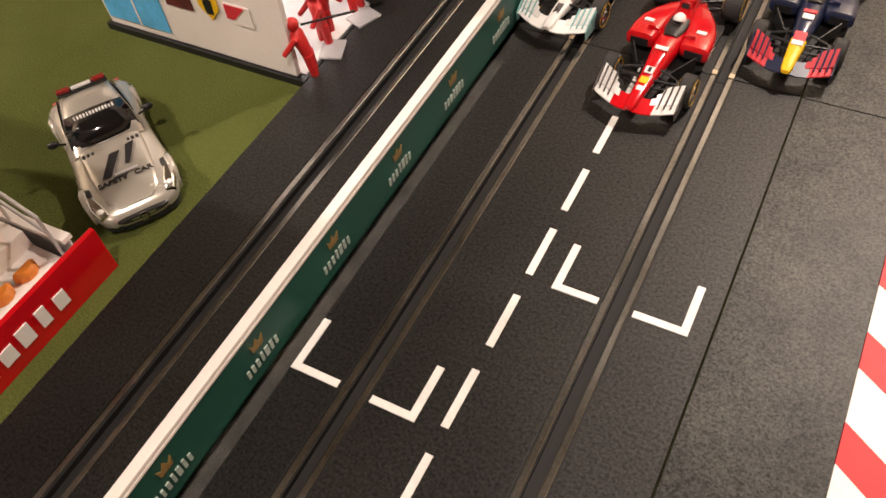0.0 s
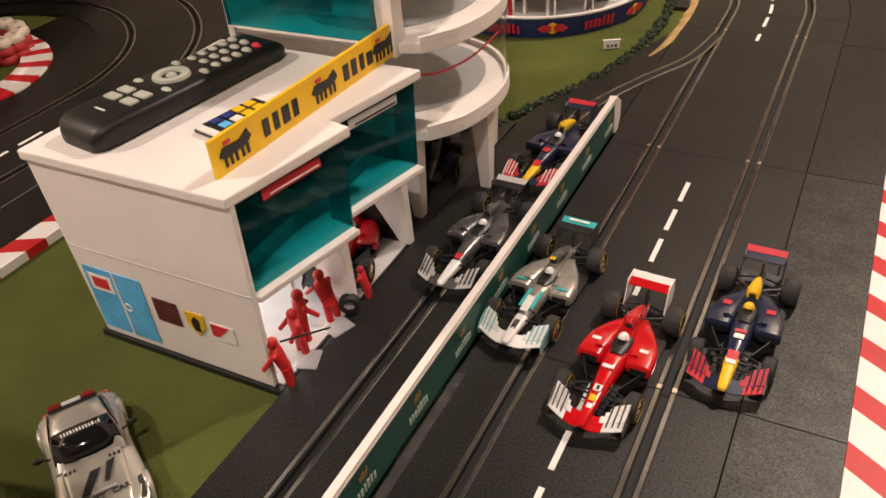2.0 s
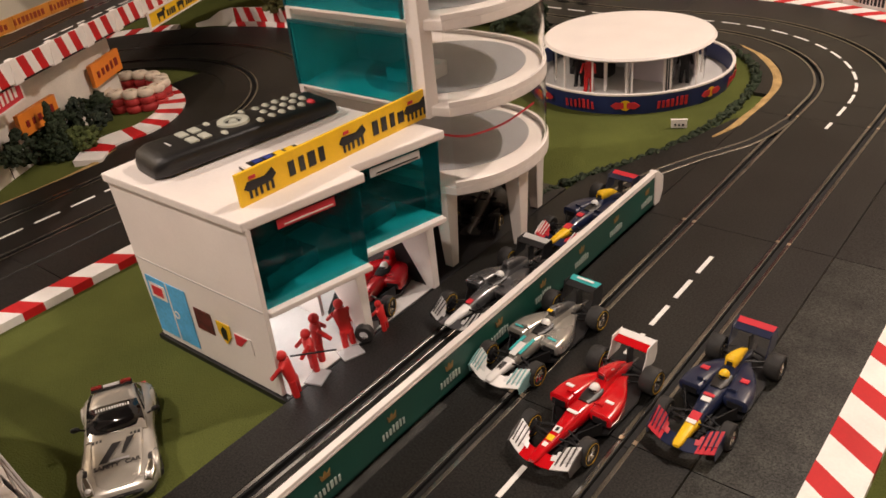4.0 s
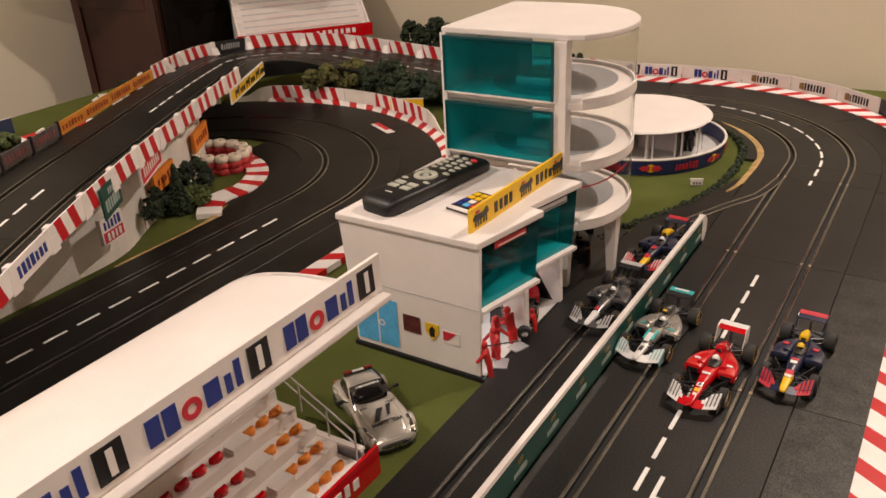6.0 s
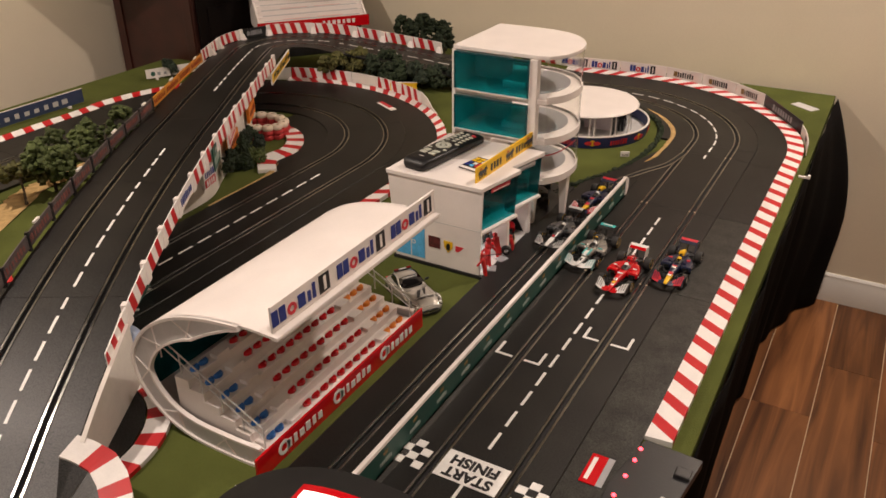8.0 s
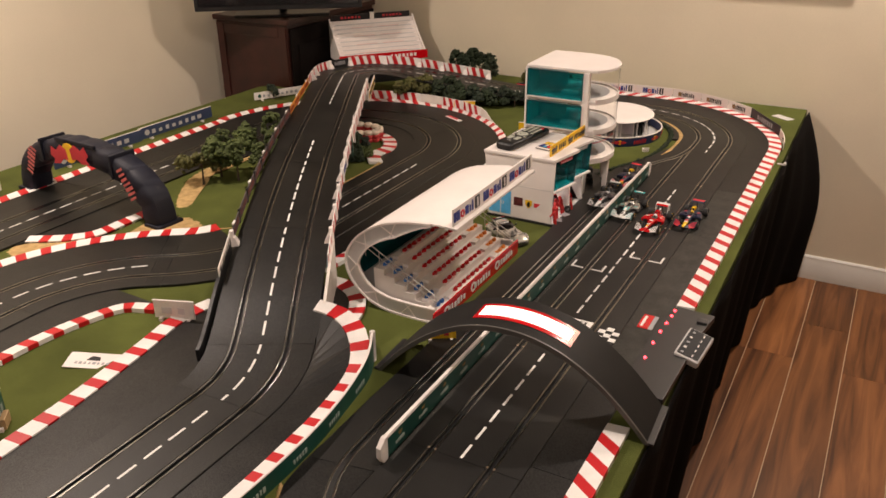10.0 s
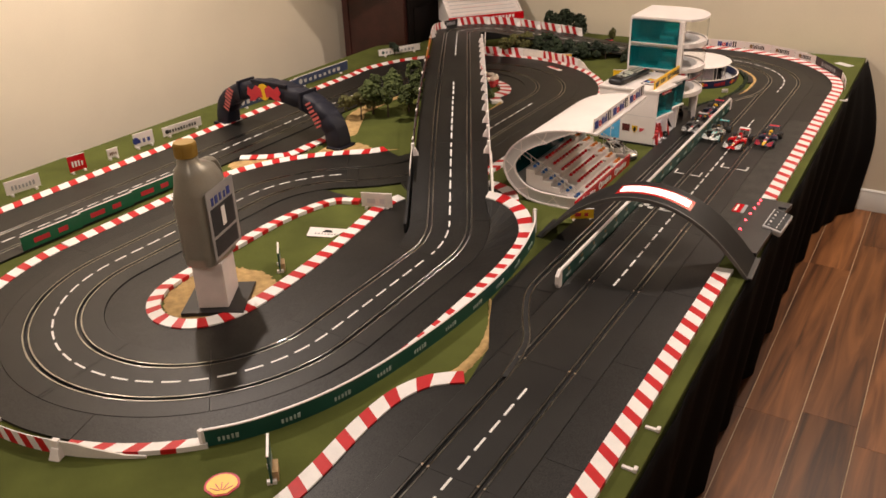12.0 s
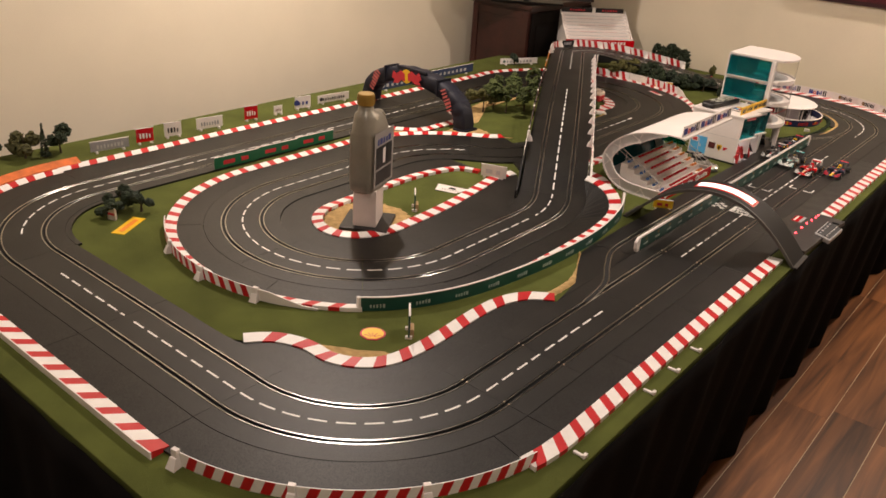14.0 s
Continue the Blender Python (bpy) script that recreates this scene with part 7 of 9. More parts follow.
        # front wing half: main plane and two flaps that rise outwards, with an end plate
        chord = [(0.0018, -0.0690, -0.0585, 0.0092), (0.0070, -0.0686, -0.0578, 0.0088), (0.0125, -0.0668, -0.0560, 0.0086), (0.0190, -0.0640, -0.0535, 0.0090), (0.0248, -0.0612, -0.0512, 0.0096)]
        def plane(rows, lift):
            return Geo().rings([[(sg * x, ya, z + lift), (sg * x, yb, z + lift + 0.0024), (sg * x, yb, z + lift + 0.0017), (sg * x, ya, z + lift - 0.0008)] for x, ya, yb, z in rows])
        fw = part("front_wing", plane(chord[:3], 0), fwing, c, smooth=30)
        part("wing_tip", plane(chord[2:], 0.0002), fflap, fw, smooth=30)
        for k in range(3):
            rows = [(0.0095 + 0.0022 * k, -0.0612 + 0.0032 * k, -0.0580 + 0.0032 * k, 0.0104 + 0.0012 * k), (0.0165, -0.0588 + 0.0032 * k, -0.0554 + 0.0032 * k, 0.0110 + 0.0016 * k), (0.0244, -0.0558 + 0.0032 * k, -0.0522 + 0.0032 * k, 0.0120 + 0.0020 * k)]
            part("flap", plane(rows, 0), fflap, fw, smooth=30)
        part("end_plate", Geo().prism([(-0.0615, 0.0040), (-0.0460, 0.0040), (-0.0450, 0.0120), (-0.0480, 0.0180), (-0.0560, 0.0150), (-0.0625, 0.0105)], sg * 0.0250 - 0.0004, sg * 0.0250 + 0.0004, 0, Matrix(((0, 0, 1, 0), (1, 0, 0, 0), (0, 1, 0, 0), (0, 0, 0, 1)))), stripe, fw)
        for k in range(3):
            xa = 0.0145 + 0.0034 * k
            part("wing_slit", Geo().rings([[(sg * xa, -0.0640 + 0.0015 * k, 0.0112), (sg * (xa + 0.0009), -0.0640 + 0.0015 * k, 0.0112), (sg * (xa + 0.0009), -0.0640 + 0.0015 * k, 0.0118), (sg * xa, -0.0640 + 0.0015 * k, 0.0118)], [(sg * (xa + 0.0005), -0.0500 + 0.0010 * k, 0.0168 + 0.0007 * k), (sg * (xa + 0.0012), -0.0500 + 0.0010 * k, 0.0168 + 0.0007 * k), (sg * (xa + 0.0012), -0.0500 + 0.0010 * k, 0.0174 + 0.0007 * k), (sg * xa, -0.0500 + 0.0010 * k, 0.0174 + 0.0007 * k)]]), stripe, fw)
        # suspension
        for (ya, yb, za, zb, xb) in ((-0.043, -0.040, 0.0125, 0.0115, 0.0205), (-0.032, -0.038, 0.0130, 0.0115, 0.0205), (-0.043, -0.040, 0.0065, 0.0062, 0.0205), (-0.032, -0.038, 0.0065, 0.0062, 0.0205), (0.040, 0.049, 0.0125, 0.0120, 0.0190), (0.056, 0.051, 0.0120, 0.0120, 0.0190), (0.040, 0.049, 0.0062, 0.0065, 0.0190), (0.056, 0.051, 0.0062, 0.0065, 0.0190)):
            part("suspension_arm", Geo().rod((sg * 0.0035, ya, za), (sg * xb, yb, zb), 0.0008, 5), BLACK, c)
        part("brake_duct", Geo().rod((sg * 0.0170, -0.0395, 0.0092), (sg * 0.0200, -0.0395, 0.0092), 0.0045, 10), BLACK, c)
        wheel(c, sg * 0.0238, -0.0390, 0.0100, 0.0085, rim, band)
        wheel(c, sg * 0.0228, 0.0500, 0.0104, 0.0115, rim, band)
        part("rear_end_plate", Geo().prism([(0.050, 0.0120), (0.068, 0.0120), (0.0715, 0.0180), (0.0715, 0.0300), (0.0575, 0.0300), (0.0555, 0.0220)], sg * 0.0149 - 0.0004, sg * 0.0149 + 0.0004, 0, Matrix(((0, 0, 1, 0), (1, 0, 0, 0), (0, 1, 0, 0), (0, 0, 0, 1)))), rplate, c)
    part("rear_wing", Geo().rings([[(x, 0.0580, 0.0262), (x, 0.0655, 0.0280), (x, 0.0655, 0.0272), (x, 0.0580, 0.0254)] for x in (-0.0146, 0.0, 0.0146)]), rwing, c)
    part("rear_flap", Geo().rings([[(x, 0.0650, 0.0282), (x, 0.0704, 0.0302), (x, 0.0704, 0.0294), (x, 0.0650, 0.0274)] for x in (-0.0146, 0.0, 0.0146)]), rflap, c)
    part("wing_pillar", Geo().box(-0.0006, 0.0006, 0.0540, 0.0620, 0.0080, 0.0262), BLACK, c)
    part("gearbox", loft([(0.046, 0, 0.0040, 0.0040, 0.0115), (0.060, 0, 0.0028, 0.0045, 0.0100), (0.070, 0, 0.0018, 0.0055, 0.0085)]), BLACK, c, smooth=40)
    part("diffuser", Geo().prism([(0.052, 0.0022), (0.068, 0.0070), (0.068, 0.0080), (0.052, 0.0042)], -0.014, 0.014, 0, Matrix(((0, 0, 1, 0), (1, 0, 0, 0), (0, 1, 0, 0), (0, 0, 0, 1)))), BLACK, c)
    part("guide_keel", Geo().box(-0.0010, 0.0010, -0.046, -0.034, -0.0050, 0.0030), BLACK, c)
    for ob in c.children:
        if not ob.name.startswith("tyre"):
            ob.location.z += 0.0012
        if ob.name.startswith(("airbox", "intake", "cockpit", "helmet", "visor", "mirror")):
            ob.location.y += 0.0050
    return c


def decals(c, items):
    """Small flat prints on a car: (x, y, z, half width, half length, tilt, material)."""
    for x, y, z, hw, hl, tilt, mm in items:
        part("decal", Geo().box(-hw, hw, -hl, hl, -0.0004, 0.0003, 0, pose(x, y, z + 0.0017, tilt, 0, 0)), mm, c)


WHITEP = mat("white_gloss", (0.80, 0.79, 0.77), 0.25, vary=0.05, coat=0.4)
red_car = racing_car(pose(0.0120, 0.0295, 0.0, 0, 0, -3.0) @ Matrix.Scale(1.06, 4), "bright red racing car with white wings on the main straight", RED, RED, RED, RED, WHITEP, RED, WHITEP, WHITEP, RED, YELLOW, rim=CHROME, stripe=mat("wing_grey", (0.07, 0.06, 0.055), 0.35), rplate=WHITEP, fixed=True)
decals(red_car, [(0, -0.0470, 0.01425, 0.0024, 0.0024, 8, YELLOW), (0, -0.0385, 0.0152, 0.0026, 0.0026, 8, WHITEP), (0, -0.0385, 0.0154, 0.0010, 0.0018, 8, BLACK), (0, -0.0535, 0.01325, 0.0018, 0.0018, 9, WHITEP), (0, -0.0580, 0.01240, 0.0016, 0.0012, 9, YELLOW), (0, -0.020, 0.0179, 0.0040, 0.0014, 4, WHITEP), (0.0165, 0.002, 0.0186, 0.0030, 0.0014, -2, WHITEP), (-0.0165, 0.002, 0.0186, 0.0030, 0.0014, -2, WHITEP), (0.0030, 0.0270, 0.0256, 0.0010, 0.0020, -18, WHITEP), (-0.0030, 0.0270, 0.0256, 0.0010, 0.0020, -18, WHITEP)])
silver_car = racing_car(pose(-0.0648, 0.0700, 0.0, 0, 0, -3.5), "silver racing car with turquoise trim beside the green barrier", SILVER, WHITEP, SILVER, WHITEP, WHITEP, BLACK, TURQ, WHITEP, DARKSIL, YELLOW, rim=CHROME, stripe=mat("pale_turquoise", (0.22, 0.42, 0.42), 0.35))
decals(silver_car, [(0, -0.052, 0.01335, 0.0020, 0.0055, 9, DARKSIL), (0.0045, -0.024, 0.0171, 0.0014, 0.010, 5, TURQ), (-0.0045, -0.024, 0.0171, 0.0014, 0.010, 5, TURQ), (0.0165, -0.006, 0.0184, 0.0040, 0.0010, 0, TURQ), (-0.0165, -0.006, 0.0184, 0.0040, 0.0010, 0, TURQ), (0, 0.0677, 0.0296, 0.0085, 0.0009, 20, WHITEP), (0, -0.030, 0.0170, 0.0030, 0.0080, 7, WHITEP), (0.0012, 0.0150, 0.0281, 0.0010, 0.0016, 0, YELLOW), (-0.0012, 0.0150, 0.0281, 0.0010, 0.0016, 0, YELLOW)])
navy_car = racing_car(pose(0.0865, 0.0755, 0.0, 0, 0, -1.5), "navy blue racing car with yellow nose and red wings", NAVY, YELLOW, NAVY, NAVY, PINKRED, NAVY, PINKRED, YELLOW, YELLOW, BLACK, rim=CHROME, stripe=NAVY)
decals(navy_car, [(0, -0.0395, 0.01475, 0.0036, 0.0042, 9, PINKRED), (0, -0.0455, 0.01455, 0.0034, 0.0018, 9, WHITEP), (0, -0.022, 0.01755, 0.0034, 0.0022, 5, WHITEP), (0, -0.017, 0.01805, 0.0040, 0.0014, 5, PINKRED), (0.0150, 0.010, 0.0183, 0.0030, 0.0024, -5, PINKRED), (-0.0150, 0.010, 0.0183, 0.0030, 0.0024, -5, PINKRED)])
pit_silver = racing_car(pose(-0.143, 0.1150, 0.0, 0, 0, -2.0), "older dark silver racing car waiting in the pit lane", DARKSIL, WHITEP, DARKSIL, DARKSIL, LGREY, BLACK, LGREY, WHITEP, DARKSIL, YELLOW, rim=CHROME, stripe=BLACK)
decals(pit_silver, [(0, -0.036, 0.0155, 0.0026, 0.0030, 8, PINKRED), (0, -0.052, 0.01335, 0.0018, 0.0045, 9, WHITEP)])
pit_navy = racing_car(pose(-0.1365, 0.2750, 0.0, 0, 0, -4.0), "navy racing car with yellow nose waiting in the pit lane", NAVY, YELLOW, NAVY, NAVY, PINKRED, NAVY, PINKRED, WHITEP, YELLOW, BLACK, rim=CHROME, stripe=WHITEP)
decals(pit_navy, [(0, -0.0395, 0.01475, 0.0036, 0.0042, 9, PINKRED), (0, -0.018, 0.0179, 0.0036, 0.0030, 5, PINKRED)])
racing_car(pose(-0.2480, 0.0780, TABLE_Z + 0.0068, 0, 0, 18), "red racing car parked inside the lit garage", RED, RED, RED, RED, BLACK, RED, RED, WHITEP, RED, YELLOW)
racing_car(pose(-0.2600, 0.2600, TABLE_Z + 0.0002, 0, 0, 20), "dark racing car standing in the unlit garage", BLACK, DARKSIL, BLACK, DARKSIL, BLACK, BLACK, DARKSIL, WHITEP, BLACK, YELLOW)


def safety_car():
    c = thing("safety_car", pose(-0.2835, -0.1940, TABLE_Z, 0, 0, 58) @ Matrix.Diagonal((0.95, 0.845, 0.95, 1)), "silver two-door model sports car with roof lights parked on the felt", "toy car", fixed=True)
    body = loft([(-0.0800, 0, 0.0120, 0.0065, 0.0115), (-0.0788, 0, 0.0185, 0.0050, 0.0142), (-0.0755, 0, 0.0236, 0.0042, 0.0168), (-0.070, 0, 0.0272, 0.0035, 0.0190), (-0.062, 0, 0.0293, 0.0030, 0.0208), (-0.050, 0, 0.0304, 0.0030, 0.0222), (-0.034, 0, 0.0300, 0.0030, 0.0232), (-0.015, 0, 0.0288, 0.0030, 0.0240), (0.005, 0, 0.0284, 0.0030, 0.0245), (0.025, 0, 0.0292, 0.0030, 0.0248), (0.043, 0, 0.0306, 0.0030, 0.0250), (0.056, 0, 0.0300, 0.0035, 0.0240), (0.064, 0, 0.0270, 0.0050, 0.0218), (0.0675, 0, 0.0215, 0.0070, 0.0175)], 28, 0.58)
    part("body", body, SILVER_C, c, smooth=60)
    part("bonnet", loft([(-0.0745, 0, 0.0110, 0.0150, 0.0180), (-0.068, 0, 0.0165, 0.0160, 0.0207), (-0.050, 0, 0.0195, 0.0180, 0.0238), (-0.028, 0, 0.0205, 0.0190, 0.0252), (-0.006, 0, 0.0210, 0.0200, 0.0256)], 20, 0.6), SILVER_C, c, smooth=60)
    part("cabin", loft([(-0.013, 0, 0.0245, 0.0200, 0.0246), (0.003, 0, 0.0238, 0.0200, 0.0312), (0.016, 0, 0.0218, 0.0200, 0.0366), (0.030, 0, 0.0200, 0.0200, 0.0384), (0.044, 0, 0.0190, 0.0200, 0.0368), (0.056, 0, 0.0172, 0.0200, 0.0300), (0.064, 0, 0.0150, 0.0190, 0.0225)], 24, 0.62), SILVER_C, c, smooth=60)
    # glass laid onto the cabin
    ws = part("windscreen", Geo().rings([[(x * 0.0232, -0.0110 + 0.0045 * x * x, z) for x, z in ((-1, 0.0256), (-0.5, 0.0266), (0, 0.0268), (0.5, 0.0266), (1, 0.0256))], [(x * 0.0222, 0.0025 + 0.0030 * x * x, z) for x, z in ((-1, 0.0310), (-0.5, 0.0326), (0, 0.0330), (0.5, 0.0326), (1, 0.0310))], [(x * 0.0196, 0.0150 + 0.0015 * x * x, z) for x, z in ((-1, 0.0358), (-0.5, 0.0374), (0, 0.0378), (0.5, 0.0374), (1, 0.0358))]], closed=False), DRKGLASS, c, smooth=60)
    ws.modifiers.new("thick", "SOLIDIFY").thickness = 0.0012
    g = Geo()
    marks(g, facing((0, 0.0108, 0.0366), (0, -0.46, 0.88), (0, 0.88, 0.46)), 0.028, 0.0026, 13, seed=1)
    part("sun_strip", g, WHITEP, ws)
    for sg in (-1, 1):
        part("side_window", Geo().rings([[(sg * 0.0236, 0.012, 0.0252), (sg * 0.0222, 0.017, 0.0322)], [(sg * 0.0230, 0.030, 0.0255), (sg * 0.0204, 0.030, 0.0356)], [(sg * 0.0216, 0.048, 0.0258), (sg * 0.0192, 0.044, 0.0340)]], closed=False), DRKGLASS, c).modifiers.new("thick", "SOLIDIFY").thickness = 0.0012
        hl = part("headlight", loft([(-0.0745, sg * 0.0212, 0.0034, 0.0125, 0.0172), (-0.066, sg * 0.0236, 0.0046, 0.0140, 0.0205), (-0.056, sg * 0.0256, 0.0026, 0.0165, 0.0216)], 12), CHROME, c, "clear headlight", smooth=50)
        part("lens", Geo().sphere((sg * 0.0228, -0.0705, 0.0188), 0.0026, n=10, k=6, squash=(1, 1, 0.6)), WHITEP, hl, smooth=60)
        part("mirror", Geo().sphere((sg * 0.0325, 0.0065, 0.0268), 0.0034, n=10, k=6, squash=(1.2, 0.8, 0.75)), BLACK, c, smooth=60)
        part("mirror_arm", Geo().rod((sg * 0.0250, 0.0060, 0.0240), (sg * 0.0312, 0.0065, 0.0262), 0.0009, 5), BLACK, c)
        for y in (-0.050, 0.042):
            wheel(c, sg * 0.0266, y, 0.0108, 0.0080, CHROME, RUBBER)
        part("tail_light", Geo().box(sg * 0.019 - 0.005, sg * 0.019 + 0.005, 0.0645, 0.0668, 0.0165, 0.0192), PINKRED, c)
        for ya in (-0.050, 0.042):
            part("wheel_arch", loft([(ya - 0.015, sg * 0.0278, 0.0020, 0.0060, 0.0130), (ya - 0.009, sg * 0.0284, 0.0027, 0.0120, 0.0202), (ya, sg * 0.0286, 0.0030, 0.0150, 0.0226), (ya + 0.009, sg * 0.0284, 0.0027, 0.0120, 0.0202), (ya + 0.015, sg * 0.0278, 0.0020, 0.0060, 0.0130)], 12), SILVER_C, c, smooth=60)
        part("roof_lamp", Geo().box(sg * 0.0122 - 0.0046, sg * 0.0122 + 0.0046, 0.0400, 0.0446, 0.0392, 0.0416), LAMPRED, c, "dark red roof lamp", bevel=0.0010)
        for k in range(3):
            part("bonnet_vent", Geo().box(sg * 0.0150 - 0.0042 + 0.0030 * k, sg * 0.0150 - 0.0022 + 0.0030 * k, -0.0195, -0.0160, 0.0247, 0.0253), BLACK, c, bevel=0.0003)
        part("side_intake", Geo().box(sg * 0.0130 - 0.0045, sg * 0.0130 + 0.0045, -0.0796, -0.0766, 0.0052, 0.0082), BLACK, c, bevel=0.0008)
    part("light_bar", Geo().box(-0.0172, 0.0172, 0.0388, 0.0458, 0.0374, 0.0392), BLACK, c, bevel=0.0006)
    part("bar_centre", Geo().box(-0.0068, 0.0068, 0.0402, 0.0444, 0.0393, 0.0404), LGREY, c, bevel=0.0006)
    part("grille", loft([(-0.0812, 0, 0.0135, 0.0090, 0.0128), (-0.0790, 0, 0.0170, 0.0085, 0.0135), (-0.0770, 0, 0.0175, 0.0085, 0.0135)], 16, 0.6), BLACK, c, smooth=40)
    part("grille_bar", Geo().rings([[(x, -0.0822 + 14.0 * x * x, z) for z in (0.0104, 0.0114)] for x in (-0.0125, -0.006, 0.0, 0.006, 0.0125)], closed=False), CHROME, c).modifiers.new("thick", "SOLIDIFY").thickness = 0.0008
    g = Geo()
    disc(g, facing((0, -0.0828, 0.0110), (0, -1, 0.2)), 0, 0, 0.0032, inner=0.0023)
    part("badge", g, CHROME, c)
    part("splitter", loft([(-0.0802, 0, 0.0120, 0.0026, 0.0050), (-0.0760, 0, 0.0230, 0.0026, 0.0048), (-0.066, 0, 0.0270, 0.0026, 0.0044)], 14, 0.6), BLACK, c, smooth=40)
    for text, x, y, size, yaw in (("SAFETY", -0.0078, -0.0535, 0.0060, 0), ("CAR", 0.0122, -0.0535, 0.0060, 0)):
        cu = bpy.data.curves.new("lettering", "FONT")
        cu.body, cu.size, cu.align_x, cu.align_y, cu.extrude = text, size, "CENTER", "CENTER", 0.0002
        cu.offset = 0.00012
        tmp = new("tmp", cu)
        me = bpy.data.meshes.new_from_object(tmp.evaluated_get(bpy.context.evaluated_depsgraph_get()))
        bpy.data.objects.remove(tmp)
        me.materials.clear()
        me.materials.append(BLACK)
        ob = new("lettering", me)
        ob.parent = c
        ob.matrix_basis = pose(x, y, 0.0240, 6.0, 0, yaw)
    bonnet = pose(0.001, -0.036, 0.0257, 3, 0, 0)
    part("bonnet_mark", Geo().prism([(-0.014, -0.013), (-0.008, -0.013), (0.003, 0.009), (-0.004, 0.009)], 0, 0.0004, 0, bonnet), BLACK, c)
    part("bonnet_mark", Geo().prism([(0.003, -0.006), (0.006, -0.006), (0.0135, 0.013), (0.0075, 0.012)], 0, 0.0004, 0, bonnet), BLACK, c)
    part("bonnet_line", Geo().box(-0.006, 0.009, -0.0145, -0.0120, 0, 0.0004, 0, bonnet), GREY, c)


SILVER_C = mat("warm_silver_paint", (0.56, 0.53, 0.47), 0.24, metal=0.55, vary=0.05, coat=0.6)
LAMPRED = mat("lamp_red", (0.22, 0.015, 0.012), 0.25, vary=0.15, coat=0.5)
safety_car()


# ---- crew figures in front of the garage ----
PITZ = TABLE_Z + 0.0062
def crew():
    figure("toy_figure", pose(-0.204, -0.072, PITZ - 0.006, 0, 0, -60), FIGRED, "red toy mechanic leaning forward with a black pole", lean=-0.006)
    pole = thing("signal_pole", pose(-0.198, -0.068, 0.027), "thin black toy pole held over the pit lane", "toy pole")
    part("pole", Geo().rod((-0.012, 0.0, 0.006), (0.010, 0.030, 0.002), 0.0008, 5), BLACK, pole)
    figure("toy_figure", pose(-0.214, -0.043, PITZ - 0.006, 0, 0, -30), FIGRED, "red toy mechanic standing beside the garage", lean=-0.002)
    figure("toy_figure", pose(-0.222, -0.030, PITZ - 0.006, 0, 0, 150), FIGRED, "red toy mechanic standing beside the garage", lean=-0.001, s=1.08)
    figure("toy_figure", pose(-0.212, -0.004, PITZ - 0.006, 0, 0, -110), FIGRED, "red toy mechanic bending over a wheel", lean=-0.010)
    figure("toy_figure", pose(-0.201, 0.030, PITZ - 0.006, 0, 0, -80), FIGRED, "red toy mechanic crouching beside the red car", lean=-0.006, s=0.72)
    for x, y, a in ((-0.204, -0.050, 20), (-0.203, -0.012, -20)):
        single("figure_stand", Geo().box(-0.008, 0.008, -0.010, 0.010, 0, 0.0016), CHROMEW, pose(x, y, 0.0002, 0, 0, a), "clear plastic plate under a toy figure", "figure base", "figure bases", bevel=0.0006)
    t = thing("spare_wheel", pose(-0.205, 0.008, 0.0085), "black toy wheel carried by a mechanic", "wheel")
    part("tyre", Geo().lathe([(0.004, -0.004), (0.0075, -0.004), (0.0085, -0.0025), (0.0085, 0.0025), (0.0075, 0.004), (0.004, 0.004)], 18, m=pose(0, 0, 0, 90, 0, 30), caps=False), RUBBER, t, smooth=35)
    part("rim", Geo().lathe([(0.0042, -0.003), (0.0042, 0.003), (0.0, 0.002), (0.0, -0.002)], 14, m=pose(0, 0, 0, 90, 0, 30), caps=False), CHROME, t, smooth=35)


CHROMEW = mat("frosted_plate", (0.55, 0.55, 0.57), 0.15, vary=0.05, alpha=0.45)
crew()


